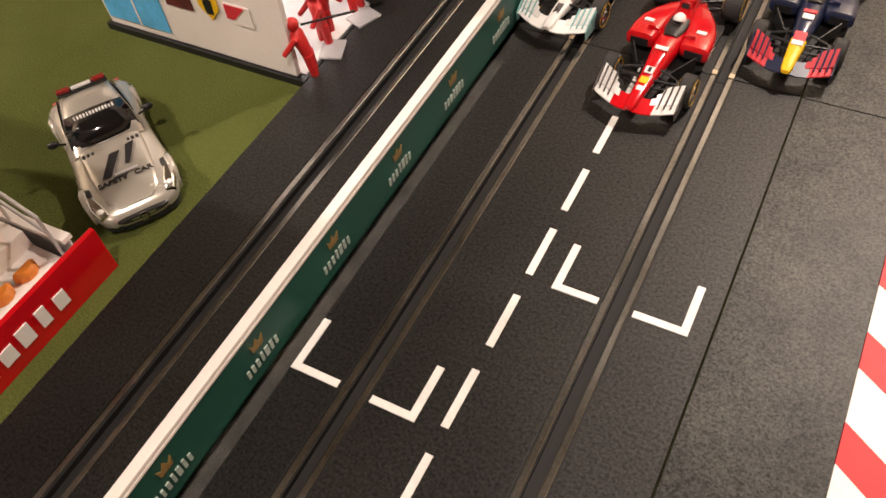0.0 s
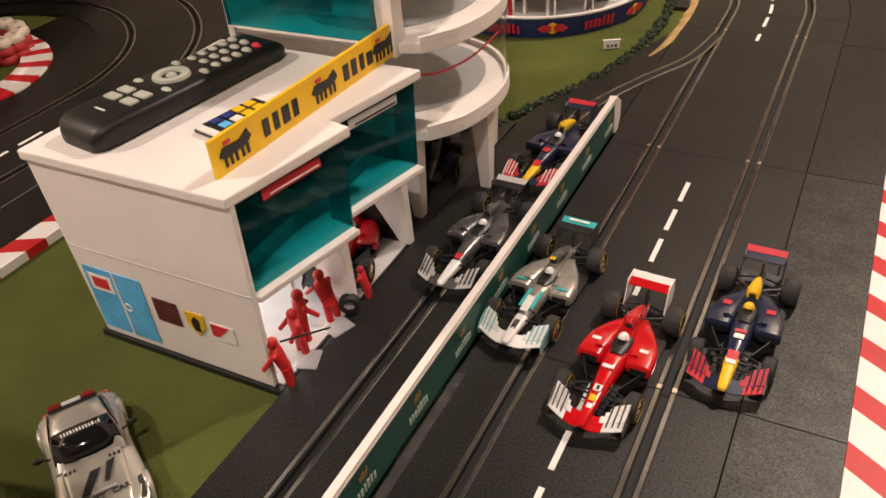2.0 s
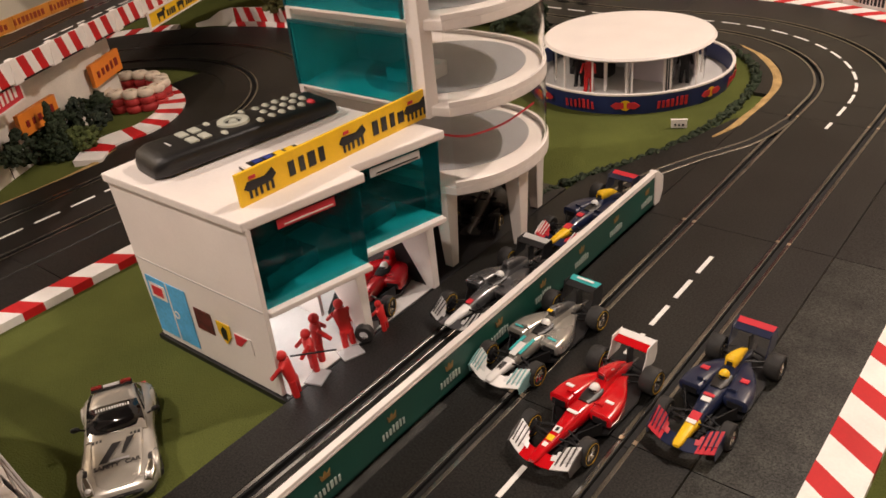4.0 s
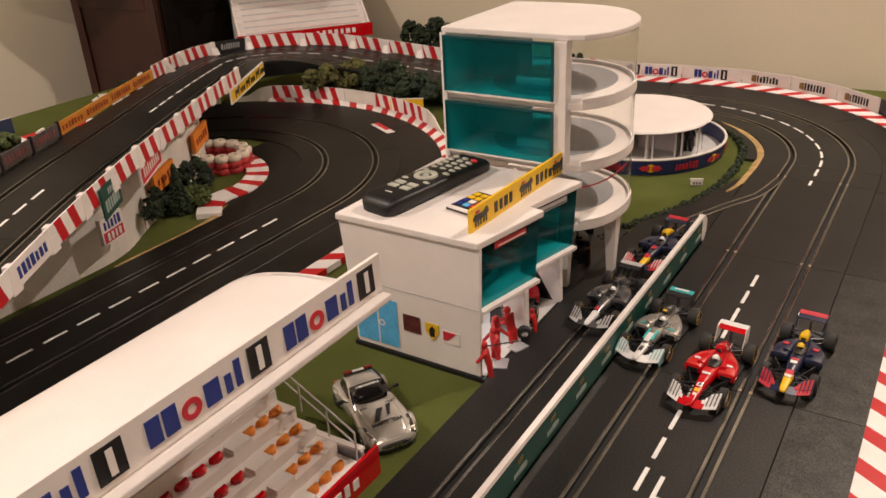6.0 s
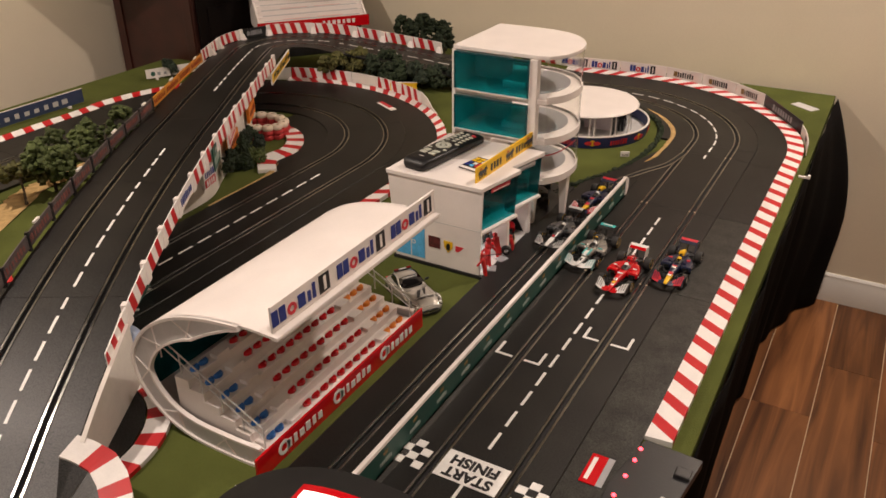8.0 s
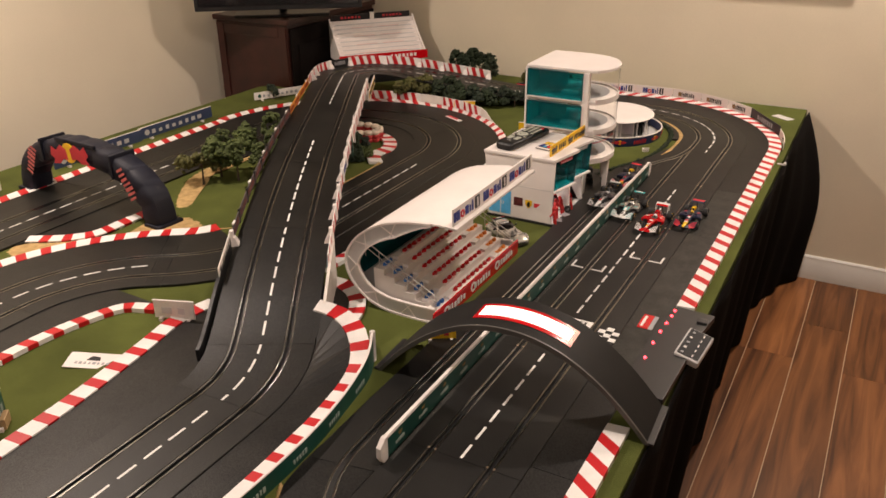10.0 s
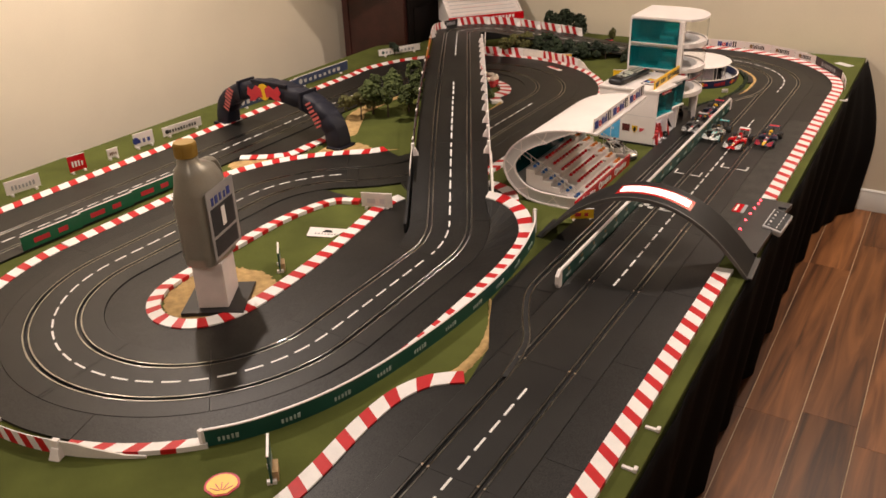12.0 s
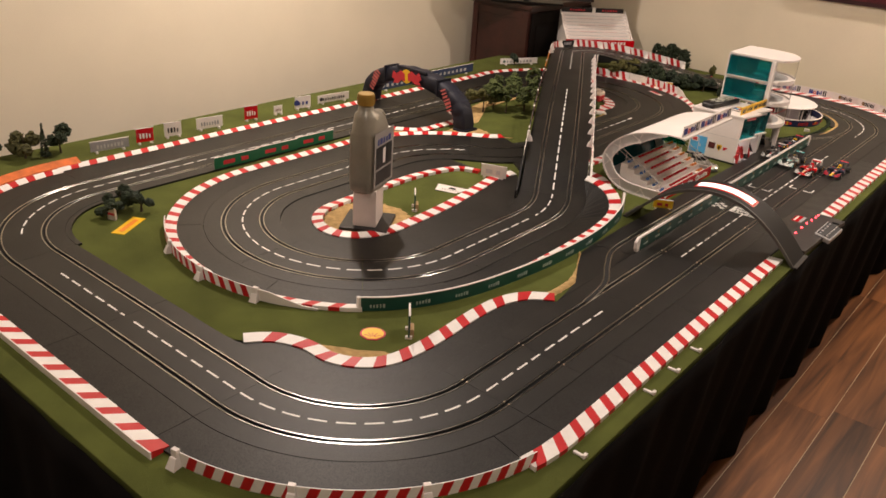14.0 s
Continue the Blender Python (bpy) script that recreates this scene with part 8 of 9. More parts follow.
# ---- remote controls on the pit roof ----
def remotes():
    z = TABLE_Z + 0.1738
    r = thing("tv_remote", pose(-0.339, 0.021, z, 0, 0, -8.7) @ Matrix.Diagonal((1.13, 1.13, 1.05, 1)), "long black television remote with rows of pale grey keys", "remote control", fixed=True)
    rows = []
    for y, hw, h in ((-0.082, 0.016, 0.010), (-0.078, 0.0215, 0.016), (-0.070, 0.0235, 0.0185), (-0.02, 0.0235, 0.0180), (0.05, 0.0225, 0.0165), (0.076, 0.0215, 0.0150), (0.082, 0.0185, 0.011)):
        rows.append([(hw * math.cos(t) ** 3 * 0.0 + hw * (abs(math.cos(t)) ** 0.35) * (1 if math.cos(t) > 0 else -1), y, h * 0.5 + h * 0.5 * (abs(math.sin(t)) ** 0.45) * (1 if math.sin(t) > 0 else -1)) for t in [2 * math.pi * j / 20 + 0.01 for j in range(20)]])
    case = part("case", Geo().rings(rows), REMOTE, r, smooth=45)
    KEY = mat("remote_key", (0.42, 0.43, 0.36), 0.5, vary=0.08)
    for k in range(5):
        for j in range(3):
            part("key", Geo().sphere(((j - 1) * 0.0125, 0.062 - 0.0095 * k, 0.0163), 0.0042, n=10, k=5, squash=(1.15, 0.75, 0.55)), KEY if (k, j) != (0, 2) else PINKRED, r, smooth=60)
    part("navigation_ring", Geo().lathe([(0.0065, 0.0165), (0.0075, 0.0195), (0.0125, 0.0195), (0.0135, 0.0165)], 20, (0, -0.004, 0), caps=False), KEY, r, smooth=40)
    part("key", Geo().sphere((0, -0.004, 0.0178), 0.0040, n=10, k=5, squash=(1, 1, 0.6)), KEY, r, smooth=60)
    for sx in (-1, 1):
        for y in (0.012, -0.020):
            part("key", Geo().sphere((sx * 0.0145, y, 0.0172), 0.0040, n=10, k=5, squash=(1.2, 0.7, 0.5)), KEY, r, smooth=60)
        for k in range(2):
            part("key", Geo().box(sx * 0.0085 - 0.0060, sx * 0.0085 + 0.0060, -0.0375 - 0.0105 * k, -0.0300 - 0.0105 * k, 0.0172, 0.0196), KEY, r, bevel=0.001)
    part("badge", Geo().box(-0.005, 0.005, -0.061, -0.0595, 0.0183, 0.0188), LGREY, r)
    w = thing("card_remote", pose(-0.259, 0.014, z, 0, 0, -11), "slim white card remote with coloured keys", "remote control", fixed=True)
    part("case", Geo().box(-0.019, 0.019, -0.043, 0.043, 0.0, 0.0052), WHITE, w, bevel=0.0016)
    part("black_edge", Geo().box(-0.0195, 0.0195, -0.0435, 0.0435, 0.0012, 0.0030), BLACK, w)
    part("key_panel", Geo().box(-0.0165, 0.0165, -0.038, 0.010, 0.0053, 0.0056), BLACK, w)
    cols = [[BLUE, SKYB, PINKRED], [BLUE, WHITE, PINKRED], [YELLOW, YELLOW, WHITE], [YELLOW, YELLOW, WHITE]]
    for k, row in enumerate(cols):
        for j, mm in enumerate(row):
            part("key", Geo().box((j - 1) * 0.0105 - 0.0040, (j - 1) * 0.0105 + 0.0040, -0.034 + 0.0105 * k, -0.0265 + 0.0105 * k, 0.0057, 0.0068), mm, w, bevel=0.0004)
    single("paper_card", Geo().box(-0.028, 0.028, -0.05, 0.05, 0, 0.0012), WHITE, pose(-0.350, 0.052, z + 0.0002, 0, 0, -12), "white card lying on the pit roof", "card")


REMOTE = mat("remote_black", (0.008, 0.008, 0.0085), 0.42, vary=0.2, bump=0.1)
remotes()


# ---- plants ----
ICO_V, ICO_F = None, None


def ico():
    bm = bmesh.new()
    bmesh.ops.create_icosphere(bm, subdivisions=1, radius=1.0)
    v, f = [tuple(p.co) for p in bm.verts], [tuple(q.index for q in p.verts) for p in bm.faces]
    bm.free()
    return v, f


ICO_V, ICO_F = ico()


def clump(g, c, r, rng, mi=0):
    n = len(g.v)
    sx, sy, sz = rng.uniform(0.75, 1.25), rng.uniform(0.75, 1.25), rng.uniform(0.65, 1.1)
    for x, y, z in ICO_V:
        k = r * rng.uniform(0.6, 1.35)
        g.v.append((c[0] + x * k * sx, c[1] + y * k * sy, c[2] + z * k * sz))
    for q in ICO_F:
        g.f.append(tuple(n + i for i in q))
        g.m.append(mi)


def crown(rng, w, h, z0, count, size, lean=0.0, cone=False):
    g = Geo()
    lobes = [(rng.uniform(-0.45, 0.45) * w, rng.uniform(-0.45, 0.45) * w, z0 + h * rng.uniform(0.25, 0.8), rng.uniform(0.35, 0.6)) for _ in range(5)]
    for _ in range(count):
        if cone:
            t = rng.random() ** 1.4
            a = rng.uniform(0, 6.28)
            rr = w * 0.5 * (1 - t) * rng.uniform(0.5, 1.05)
            c = (rr * math.cos(a), rr * math.sin(a), z0 + h * t)
        else:
            lx, ly, lz, lr = rng.choice(lobes)
            a, b = rng.uniform(0, 6.28), rng.uniform(-0.9, 1.5)
            rr = lr * rng.uniform(0.6, 1.05)
            c = (lx + w * 0.5 * rr * math.cos(a) * math.cos(b), ly + w * 0.5 * rr * math.sin(a) * math.cos(b), max(0.002, lz + h * 0.5 * rr * math.sin(b)))
        clump(g, c, size * rng.uniform(0.6, 1.3), rng)
    return g


def tree(x, y, h, w, leaf, seed, label, z=TABLE_Z, cone=False, trunk=0.25, count=130, size=None):
    rng = random.Random(seed)
    t = thing("toy_tree", pose(x, y, z, 0, 0, rng.uniform(0, 360)), label, "toy tree", "toy trees")
    th = h * trunk
    g = Geo().rings([[(r * math.cos(a) + bx, r * math.sin(a), zz) for a in [6.283 * j / 7 for j in range(7)]] for r, zz, bx in ((0.0040, 0, 0), (0.0026, th * 0.6, 0.001), (0.0020, th * 1.3, 0.002), (0.0010, h * 0.7, 0.001))])
    for k in range(4):
        a = rng.uniform(0, 6.28)
        g.rod((0.001, 0, th * (0.9 + 0.2 * k)), (w * 0.30 * math.cos(a), w * 0.30 * math.sin(a), th * 1.1 + h * (0.15 + 0.1 * k)), 0.0011, 5, r2=0.0004)
    part("trunk", g, BARK, t)
    part("crown", crown(rng, w * 1.1, h - th * 0.6, th * 0.5, count * 3, (size or w * 0.085) * (0.8 if w > 0.08 else 1.15), cone=cone), leaf, t)
    return t


def bush(x, y, h, w, leaf, seed, label="clump of dark green foam foliage", z=TABLE_Z, count=80):
    rng = random.Random(seed)
    t = thing("toy_bush", pose(x, y, z, 0, 0, rng.uniform(0, 360)), label, "toy bush", "toy bushes")
    part("stem", Geo().rod((0, 0, 0), (0, 0, h * 0.5), 0.002, 5), BARK, t)
    part("crown", crown(rng, w * 1.1, h, -0.004, count * 3, w * 0.075), leaf, t)


LD, LM, LO, LB = LEAF
# between the left straight and the bridge
tree(-1.185, -0.205, 0.100, 0.090, LO, 1, "low olive green foam tree beside the bridge", trunk=0.35, count=80)
tree(-1.190, -0.130, 0.125, 0.095, LM, 2, "green foam tree beside the bridge", trunk=0.35, count=100)
tree(-1.125, -0.135, 0.150, 0.105, LM, 3, "dark green foam tree beside the bridge", trunk=0.35, count=120)
tree(-1.090, -0.060, 0.170, 0.105, LM, 5, "tall green foam tree beside the bridge", trunk=0.35, count=120)
tree(-1.625, 0.640, 0.062, 0.038, LB, 6, "small grey green tree beside the white sign", trunk=0.2, count=90)
# near left
tree(-1.215, -1.715, 0.070, 0.052, LD, 7, "dark green foam tree inside the near bend", trunk=0.3)
tree(-1.165, -1.690, 0.060, 0.048, LB, 8, "grey green foam tree inside the near bend", trunk=0.3)
tree(-1.185, -1.765, 0.045, 0.050, LD, 9, "low dark tree inside the near bend", trunk=0.3)
tree(-1.735, -1.600, 0.085, 0.055, LD, 10, "dark green tree at the table's far corner", trunk=0.3)
tree(-1.750, -1.700, 0.090, 0.075, LO, 11, "olive green tree at the table's far corner", trunk=0.3)
tree(-1.755, -1.800, 0.070, 0.060, LD, 12, "dark green tree at the table's far corner", trunk=0.3)
tree(-1.720, -1.655, 0.105, 0.026, LD, 13, "slim dark cypress at the table's far corner", cone=True, trunk=0.1)
# behind the infield bend, under the bridge
for k, (x, y, h, w, leaf) in enumerate(((-1.135, 0.775, 0.085, 0.085, LO), (-1.075, 0.775, 0.060, 0.060, LO), (-1.010, 0.790, 0.080, 0.085, LD), (-0.945, 0.785, 0.070, 0.075, LD), (-0.885, 0.800, 0.072, 0.080, LB), (-0.820, 0.800, 0.060, 0.070, LD), (-0.745, 0.815, 0.062, 0.070, LB), (-0.665, 0.825, 0.060, 0.055, LD), (-0.600, 0.835, 0.055, 0.040, LD), (-1.18, 0.80, 0.05, 0.06, LD))):
    bush(x, y + 0.058, h * 1.12, w * 1.12, leaf, 30 + k, count=120)
# far side, behind the fence
for k, (x, y, h, w, leaf) in enumerate(((-1.085, 1.150, 0.135, 0.075, LD), (-1.030, 1.165, 0.140, 0.085, LD), (-0.985, 1.170, 0.105, 0.060, LD), (-0.690, 1.140, 0.085, 0.026, LD), (-0.650, 1.140, 0.085, 0.026, LD), (-0.830, 1.150, 0.080, 0.030, LO))):
    tree(x, y, h, w, leaf, 50 + k, "dark foam tree behind the far fence", trunk=0.25)
# at the foot of the white bank
for k, (x, y, h, w, leaf) in enumerate(((-0.885, 0.015, 0.040, 0.040, LD), (-0.900, 0.065, 0.062, 0.052, LD), (-0.915, 0.115, 0.050, 0.050, LD), (-0.935, 0.165, 0.075, 0.060, LD), (-0.955, 0.220, 0.060, 0.055, LB), (-0.905, 0.165, 0.035, 0.050, LM), (-0.870, -0.03, 0.03, 0.03, LM), (-0.985, 0.265, 0.05, 0.05, LD))):
    bush(x - 0.016, y, h * 1.1, w * 1.0, leaf, 70 + k, count=100)
tree(-0.915, 0.140, 0.085, 0.035, LD, 80, "dark cone-shaped tree at the white bank", cone=True, trunk=0.1)


def hedge():
    rng = random.Random(21)
    g = Geo()
    way = line([(-0.232, 0.300, 0), (-0.205, 0.375, 0), (-0.168, 0.450, 0), (-0.142, 0.530, 0), (-0.132, 0.620, 0), (-0.136, 0.720, 0), (-0.160, 0.800, 0), (-0.205, 0.862, 0), (-0.26, 0.895, 0), (-0.34, 0.905, 0), (-0.44, 0.890, 0)], 0.004)
    for p in way:
        for _ in range(3):
            clump(g, (p.x + rng.uniform(-0.006, 0.006), p.y + rng.uniform(-0.006, 0.006), rng.uniform(0.0, 0.006)), rng.uniform(0.0025, 0.0050), rng)
    single("hedge", g, LD, pose(0, 0, TABLE_Z), "low ragged dark green hedge along the pit exit", "hedge", kind="stuff")


hedge()


# ---- boards, cards and small things ----
def board(x, y, w, h, normal, base, ink, label, n=6, z=0.0, foot=True, second=None):
    nv = Vector((*normal, 0)).normalized()
    b = thing("track_sign", facing((x, y, TABLE_Z), nv), label, "sign", "track signs")
    part("panel", Geo().box(-w / 2, w / 2, z + 0.006, z + 0.006 + h, -0.0016, 0.0016), base, b, bevel=0.0004)
    g = Geo()
    marks(g, pose(0, z + 0.006 + h * 0.45, 0.0019), w * 0.72, h * 0.36, n, seed=n)
    part("lettering", g, ink, b)
    if second:
        g = Geo()
        disc(g, pose(-w * 0.40, z + 0.006 + h * 0.5, 0.0019), 0, 0, h * 0.26)
        part("emblem", g, second, b)
    part("edge", Geo().box(-w / 2 - 0.0008, w / 2 + 0.0008, z + 0.006 + h, z + 0.0075 + h, -0.0018, 0.0018), WHITE, b)
    if foot:
        for sx in (-0.35, 0.35):
            part("foot", Geo().box(sx * w - 0.003, sx * w + 0.003, 0, 0.0062, -0.007, 0.007), WHITE, b)
    return b


LX = -1.655
board(LX, -1.486, 0.118, 0.030, (1, -0.15), GREY, LGREY, "grey sign board standing at the table's edge", 8)
board(LX, -1.365, 0.056, 0.044, (1, -0.15), RED, WHITE, "small red sign with white print at the table's edge", 4)
board(LX, -1.263, 0.058, 0.044, (1, -0.15), WHITE, BLACK, "small white sign with black print at the table's edge", 4)
board(LX, -1.120, 0.095, 0.036, (1, -0.15), WHITE, GREY, "white sign with grey print at the table's edge", 7)
board(LX, -0.945, 0.052, 0.046, (1, -0.15), RED, WHITE, "small red sign with white print at the table's edge", 4)
board(LX, -0.822, 0.034, 0.026, (1, -0.15), WHITE, mat("brown_print", (0.16, 0.07, 0.03), 0.6), "tiny white sign with brown print", 4)
board(LX, -0.703, 0.068, 0.042, (1, -0.15), WHITE, BLUE, "white sign with a blue oval print at the table's edge", 3, second=BLUE)
board(LX, -0.545, 0.150, 0.028, (1, -0.10), WHITE, BLACK, "long white sign with black print at the table's edge", 10, second=BLACK)
for k in range(2):
    board(LX, -0.135 + 0.315 * k, 0.312, 0.036, (1, -0.03), mat("slate_blue", (0.035, 0.055, 0.12), 0.5, vary=0.1), LGREY, "long slate blue sign with pale print along the straight", 8, second=LGREY)
board(-1.615, 0.665, 0.205, 0.026, (0.9, -0.45), WHITE, GREY, "white sign with dark slanted print near the bridge", 8, second=GREEN_B)
for k in range(3):
    board(-1.292, -1.290 + 0.156 * k, 0.154, 0.034, (1, -0.05), mat("banner_green", (0.012, 0.13, 0.06), 0.45, vary=0.1), PINKRED, "green banner with small red emblem behind the kerb", 2, foot=False)
board(-0.690, -0.800, 0.080, 0.036, (0.35, -0.94), WHITE_D, LGREY, "blank whitish board standing beside the ramp", 2)
board(-0.690, -1.160, 0.052, 0.044, (0.74, 0.67), GREEN_B, LETTER, "dark green sign with a white edge and wooden stand", 3)
board(-0.244, -1.665, 0.050, 0.050, (0.74, 0.67), GREEN_B, LETTER, "dark green sign with a white edge and wooden stand", 3)
for x, y in ((-0.690, -1.160), (-0.244, -1.665)):
    single("wooden_block", Geo().box(-0.014, 0.014, 0.004, 0.016, 0, 0.018), mat("raw_wood", (0.42, 0.28, 0.14), 0.7, vary=0.2), facing((x - 0.004, y - 0.004, TABLE_Z), (-0.74, -0.67, 0)) @ pose(0, 0, 0, -90, 0, 0), "small raw wooden block propping a sign", "wooden block", "sign props")
board(-0.895, 0.775, 0.075, 0.026, (0.45, -0.9), YELLOW, BLACK, "small yellow sign with black print beside the bend", 3)
board(-0.560, 0.600, 0.085, 0.030, (0.35, -0.94), YELLOW, BLACK, "yellow sign with black print behind the infield bend", 3)
board(-0.192, -0.648, 0.055, 0.024, (0.5, -0.86), YELLOW, PINKRED, "small yellow and red board under the start arch", 2)
board(-0.672, -0.385, 0.090, 0.052, (0.86, 0.5), GREEN_B, LETTER, "dark green sign with a white edge beside the ramp", 3)
single("blue_pad", Geo().sphere((0, 0, 0.026), 0.03, n=18, k=10, squash=(1.2, 0.8, 0.85)), mat("pale_blue_plastic", (0.34, 0.42, 0.58), 0.35, vary=0.1), pose(-0.580, -0.505, TABLE_Z, 0, 0, 30), "pale blue rounded plastic pad behind the grandstand", "plastic pad", smooth=60)
bd = board(-0.170, 0.560, 0.020, 0.010, (0.45, -0.9), WHITE, BLACK, "tiny white sign standing on the infield felt", 3, z=-0.005, foot=False)


def flat_cards():
    z = TABLE_Z
    c = thing("felt_card", pose(-0.713, -0.970, z, 3, 4, 28), "white card with a dark emblem lying on the felt", "card", "felt cards")
    part("sheet", Geo().box(-0.046, 0.046, -0.022, 0.022, 0.001, 0.0022), WHITE, c)
    g = Geo()
    marks(g, pose(0, -0.008, 0.0025), 0.062, 0.006, 8, seed=4)
    part("lettering", g, GREY, c)
    part("emblem", Geo().prism([(-0.012, 0.0), (0.012, 0.0), (0.009, 0.010), (-0.006, 0.012)], 0.0023, 0.0028), BLACK, c)
    c = thing("felt_card", pose(-1.103, -1.763, z, 0, 0, 120), "yellow card with a red bar lying on the felt", "card", "felt cards")
    part("sheet", Geo().box(-0.052, 0.052, -0.017, 0.017, 0, 0.0012), YELLOW, c)
    part("bar", Geo().box(-0.038, 0.038, -0.006, 0.006, 0.0013, 0.0018), ORANGE, c)
    c = thing("felt_card", pose(0.150, 1.103, z, 0, 0, -35), "grey white card lying in the table corner", "card", "felt cards")
    part("sheet", Geo().box(-0.035, 0.035, -0.016, 0.016, 0, 0.0015), LGREY, c)
    c = thing("scallop_badge", pose(-0.293, -1.718, z, 0, 0, 40), "flat yellow scallop badge with red rim on the felt", "badge")
    pts = [(0.026 * math.cos(math.radians(a)), 0.025 * math.sin(math.radians(a)) + 0.004) for a in range(-20, 201, 20)] + [(-0.010, -0.019), (0.010, -0.019)]
    part("rim", Geo().prism(pts, 0, 0.0014), PINKRED, c)
    part("shell", Geo().prism([(x * 0.86, y * 0.86) for x, y in pts], 0.0015, 0.0024), YELLOW, c)
    for a in range(30, 151, 30):
        part("rib", Geo().box(0.004, 0.019, -0.0006, 0.0006, 0.0025, 0.0029, 0, pose(0, -0.012, 0, 0, 0, a)), PINKRED, c)
    s = thing("stone_block", pose(-1.165, -1.770, z, 0, 0, 20), "small beige block standing beside the trees", "block")
    part("block", Geo().box(-0.012, 0.012, -0.004, 0.004, 0, 0.032), BEIGE, s, bevel=0.002)
    part("red_stripe", Geo().box(-0.011, 0.011, -0.0046, -0.0042, 0.014, 0.020), PINKRED, s)


flat_cards()
ls = thing("loose_strip", pose(-0.865, 0.640, 0.0008, 0, 0, -28), "loose red and white paper strip lying on the track shoulder", "paper strip")
part("sheet", Geo().box(-0.040, 0.040, -0.009, 0.009, 0, 0.0008), WHITE, ls)
part("red_field", Geo().box(-0.040, 0.018, -0.002, 0.009, 0.0009, 0.0013), PINKRED, ls)


def tyre_stack():
    """A ring of stacked tyres at the inside of the bend, cream above and red below."""
    CREAM = mat("cream_tyre", (0.72, 0.62, 0.50), 0.7, vary=0.1)
    TRED = mat("red_tyre", (0.42, 0.03, 0.03), 0.6, vary=0.1)
    b = thing("tyre_barrier", pose(-1.040, 0.345, TABLE_Z), "ring of toy tyre stacks painted cream and red", "tyre barrier")
    mesh = {}
    for k in range(12):
        a = math.radians(-150 + 27 * k)
        x, y = 0.052 * math.cos(a) * 1.2, 0.045 * math.sin(a)
        for j in range(3):
            mm = CREAM if j == 2 else TRED
            if mm.name not in mesh:
                g = Geo().lathe([(0.005, 0), (0.011, 0), (0.0135, 0.003), (0.0135, 0.009), (0.011, 0.012), (0.005, 0.012), (0.005, 0)], 12, caps=False)
                ob = part("tyre", g, mm, b, smooth=50)
                mesh[mm.name] = ob.data
            else:
                ob = new("tyre", mesh[mm.name])
                ob.parent = b
            ob.matrix_basis = pose(x, y, 0.0122 * j)


tyre_stack()


def green_wall():
    """The long curved green wall on the outer side of the near loop."""
    way = line([(-0.385, -1.668, 0), (-0.335, -1.615, 0), (-0.285, -1.530, 0), (-0.250, -1.430, 0), (-0.226, -1.300, 0), (-0.212, -1.150, 0), (-0.212, -1.000, 0), (-0.228, -0.880, 0), (-0.243, -0.805, 0), (-0.266, -0.756, 0)], 0.015)
    w = thing("curved_wall", pose(0, 0, TABLE_Z), "curved dark green advertising wall with a white top edge", "barrier")

    def rise(p):
        """The top climbs with the ramp towards the wall's end."""
        return 0.028 * min(1, max(0, (p.y + 0.95) / 0.15)) ** 1.5

    def band(o, t, z0, z1):
        rows = []
        for i, p in enumerate(way):
            d = (way[min(i + 1, len(way) - 1)] - way[max(i - 1, 0)]).normalized()
            n = Vector((d.y, -d.x, 0))
            a, b = p + n * o, p + n * (o + t)
            h0, h1 = z0 + (rise(p) if z0 > 0 else 0), z1 + rise(p)
            rows.append([(a.x, a.y, h0), (b.x, b.y, h0), (b.x, b.y, h1), (a.x, a.y, h1)])
        return Geo().rings(rows)
    part("sheet", band(-0.0012, 0.0024, 0, 0.032), GREEN_B, w)
    part("top_edge", band(-0.0020, 0.0040, 0.0322, 0.0345), WHITE, w)
    for k in range(3, len(way) - 3, 6):
        d = (way[k + 1] - way[k - 1]).normalized()
        n = Vector((d.y, -d.x, 0))
        g = Geo()
        marks(g, facing(way[k] + n * 0.0018 + Vector((0, 0, 0.013)), n), 0.036, 0.009, 5, seed=3)
        part("lettering", g, LETTER, w)
    for e in (0, len(way) - 1):
        part("end_cap", Geo().box(way[e].x - 0.004, way[e].x + 0.004, way[e].y - 0.004, way[e].y + 0.004, 0, 0.035 + rise(way[e])), WHITE, w, bevel=0.001)


green_wall()


def orange_bank():
    """A low orange banner round the outside of the near left bend."""
    g = Geo()
    ds = spread(D(18, 0.965), D(19, 0.62), 0.02)
    g.rings([[offd(d, 0.197, -0.006), offd(d, 0.245, -0.006), offd(d, 0.225, 0.016), offd(d, 0.199, 0.004)] for d in ds])
    single("orange_bank", g, mat("orange_cloth", (0.62, 0.15, 0.03), 0.7, vary=0.35, scale=30, bump=0.5), pose(0, 0, 0), "low sloping orange banner round the outside of the bend", "banner", smooth=40)


orange_bank()
# white walls below the near kerb and the loop fence
def skirting(d0, d1, o, label):
    g = Geo().rings([[offd(d, o, -0.006), offd(d, o + (0.0025 if o > 0 else -0.0025), -0.006), offd(d, o + (0.0025 if o > 0 else -0.0025), 0.0085), offd(d, o, 0.0085)] for d in spread(d0, d1, 0.03)])
    single("kerb_support", g, WHITE, pose(0, 0, 0), label, "kerb support", "kerb supports")


skirting(D(20, 0.02), d_at(-0.29, -2.012, 20, 22), 0.2065, "white plastic edge carrying the near kerb")


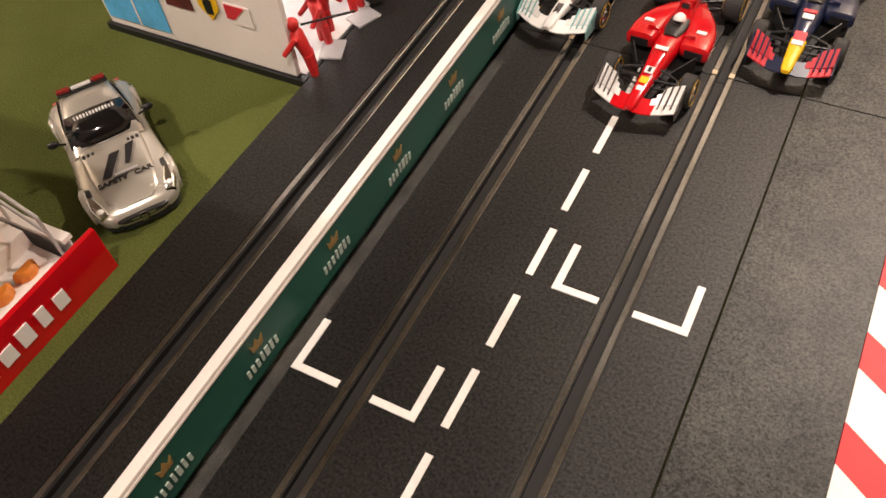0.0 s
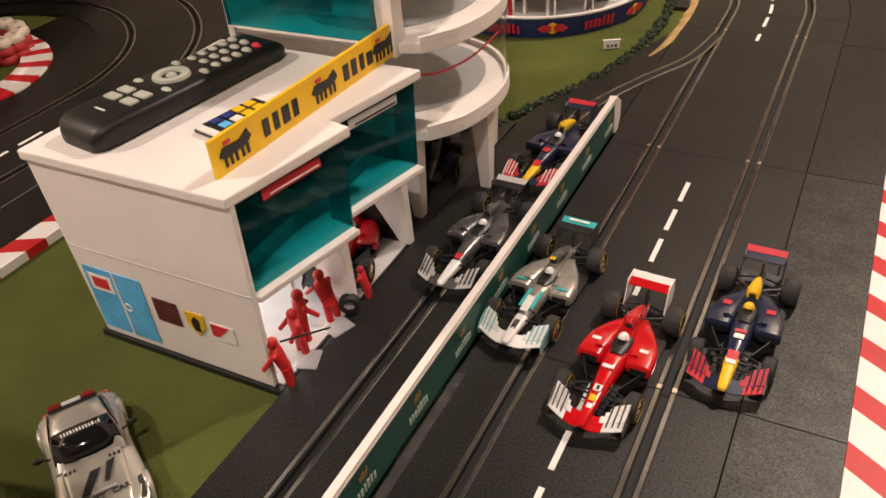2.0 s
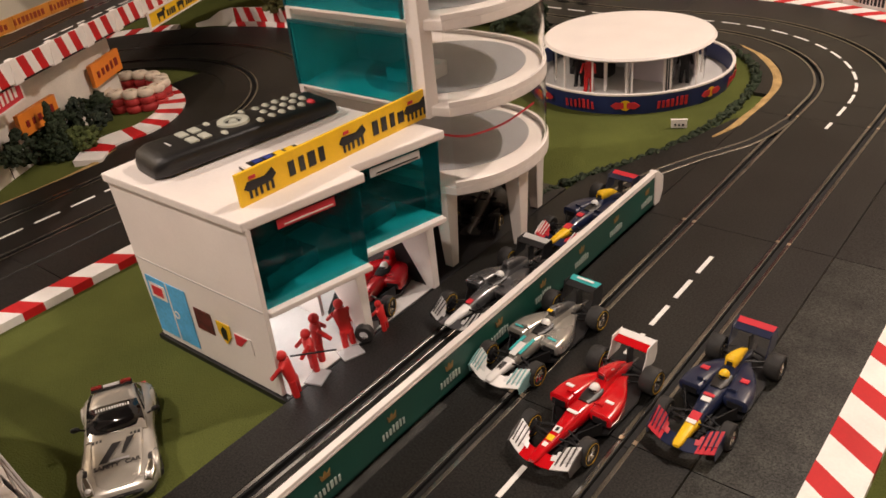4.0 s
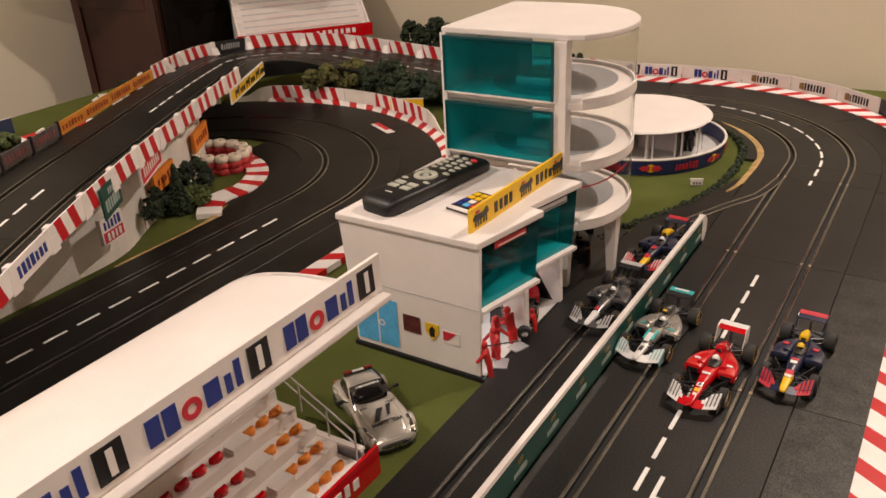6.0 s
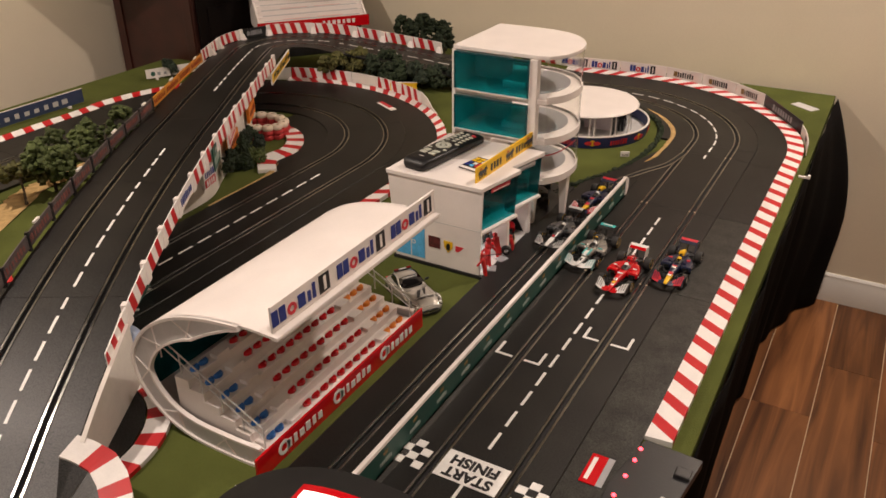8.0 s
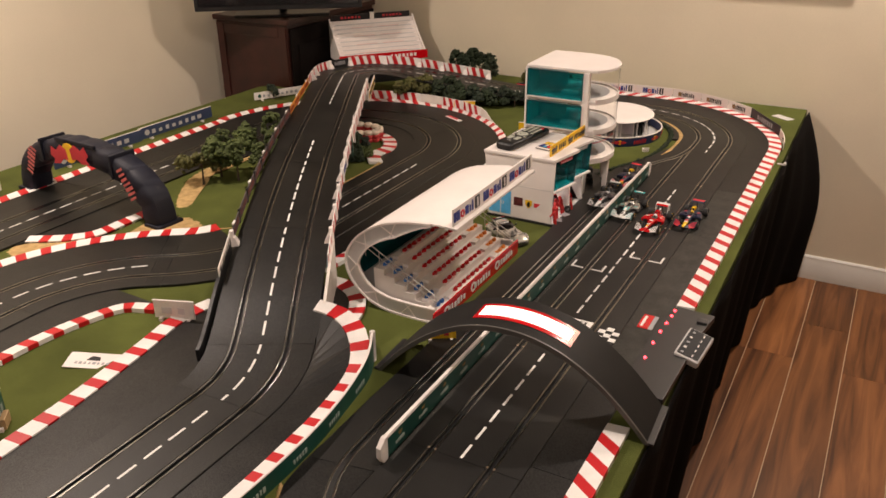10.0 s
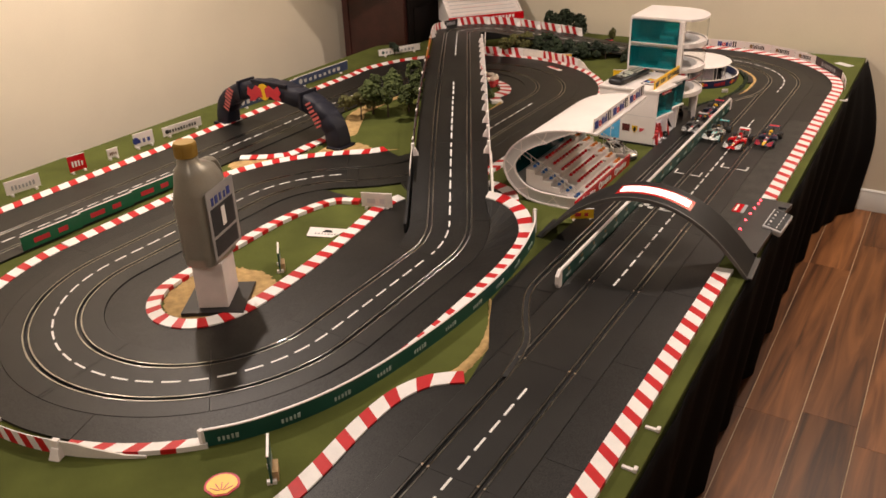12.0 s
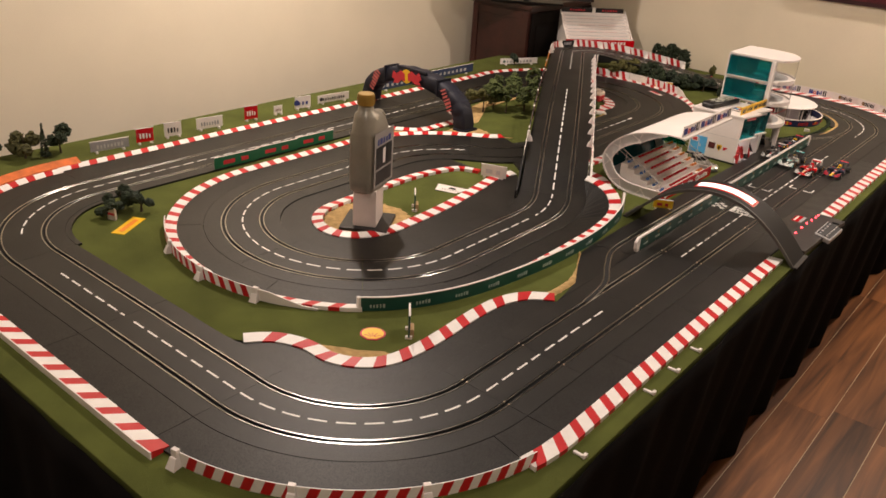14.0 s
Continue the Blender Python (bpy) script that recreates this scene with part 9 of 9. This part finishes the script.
def wall_picture():
    """A dark picture on the wall behind the table; only its lower edge hangs into view."""
    p = thing("wall_picture", pose(-0.13, 1.374, 0.425), "dark red printed picture hanging on the beige wall", "picture", fixed=True)
    part("frame", Geo().box(-0.43, 0.43, -0.014, 0.0, 0.0, 0.50), mat("picture_frame", (0.035, 0.010, 0.012), 0.4, vary=0.2), p, bevel=0.002)
    part("print", Geo().box(-0.41, 0.41, -0.016, -0.0141, 0.02, 0.48), mat("picture_print", (0.12, 0.015, 0.025), 0.45, vary=0.9, scale=14), p)


wall_picture()
tb = thing("toy_crate", pose(-0.835, 1.135, TABLE_Z), "small red toy crate standing behind the far fence", "toy crate")
part("crate", Geo().box(-0.016, 0.016, -0.012, 0.012, 0, 0.022), PINKRED, tb, bevel=0.002)
part("lid", Geo().box(-0.014, 0.014, -0.010, 0.010, 0.0222, 0.026), BLACK, tb, bevel=0.001)


# ---- the floor, plank by plank ----
def floor():
    # slab coloured pale: seen in the gaps, it paints light caught on plank bevels
    base = single("floor", Geo().box(-2.22, 2.7, -5.5, 1.475, FLOOR_Z - 0.06, FLOOR_Z - 0.0025), mat("floor_bevel_glint", (0.58, 0.44, 0.28), 0.7), pose(0, 0, 0), "dark brown hardwood plank floor", "floor", kind="structure")
    rng = random.Random(11)
    w = 0.150
    meshes = {}
    for k in range(-1, 10):
        x = 0.057 + w * k
        y = -5.4 + rng.uniform(-0.9, 0)
        while y < 1.375:
            l = rng.choice((0.85, 1.05, 1.25))
            if l not in meshes:
                g = Geo().box(0.0011, w - 0.0011, 0.0004, l - 0.0004, -0.0024, 0)
                ob = part("plank", g, FLOORWOOD, base, bevel=0.0008)
                meshes[l] = ob.data
            else:
                ob = new("plank", meshes[l])
                ob.parent = base
            ob.matrix_basis = pose(x, y, FLOOR_Z)
            y += l
    g = Geo().box(1.56, 2.6, -5.4, 1.375, FLOOR_Z - 0.0024, FLOOR_Z)
    part("plank_rest", g, FLOORWOOD, base)
    g = Geo().box(-2.12, -0.094, -5.4, 1.375, FLOOR_Z - 0.0024, FLOOR_Z)
    part("plank_rest", g, FLOORWOOD, base)


floor()

# size everything from model units to metres
for ob in [o for o in scene.objects if o.parent is None and o.type not in {"CAMERA", "LIGHT"}]:
    ob.matrix_basis = Matrix.Scale(U, 4) @ ob.matrix_basis
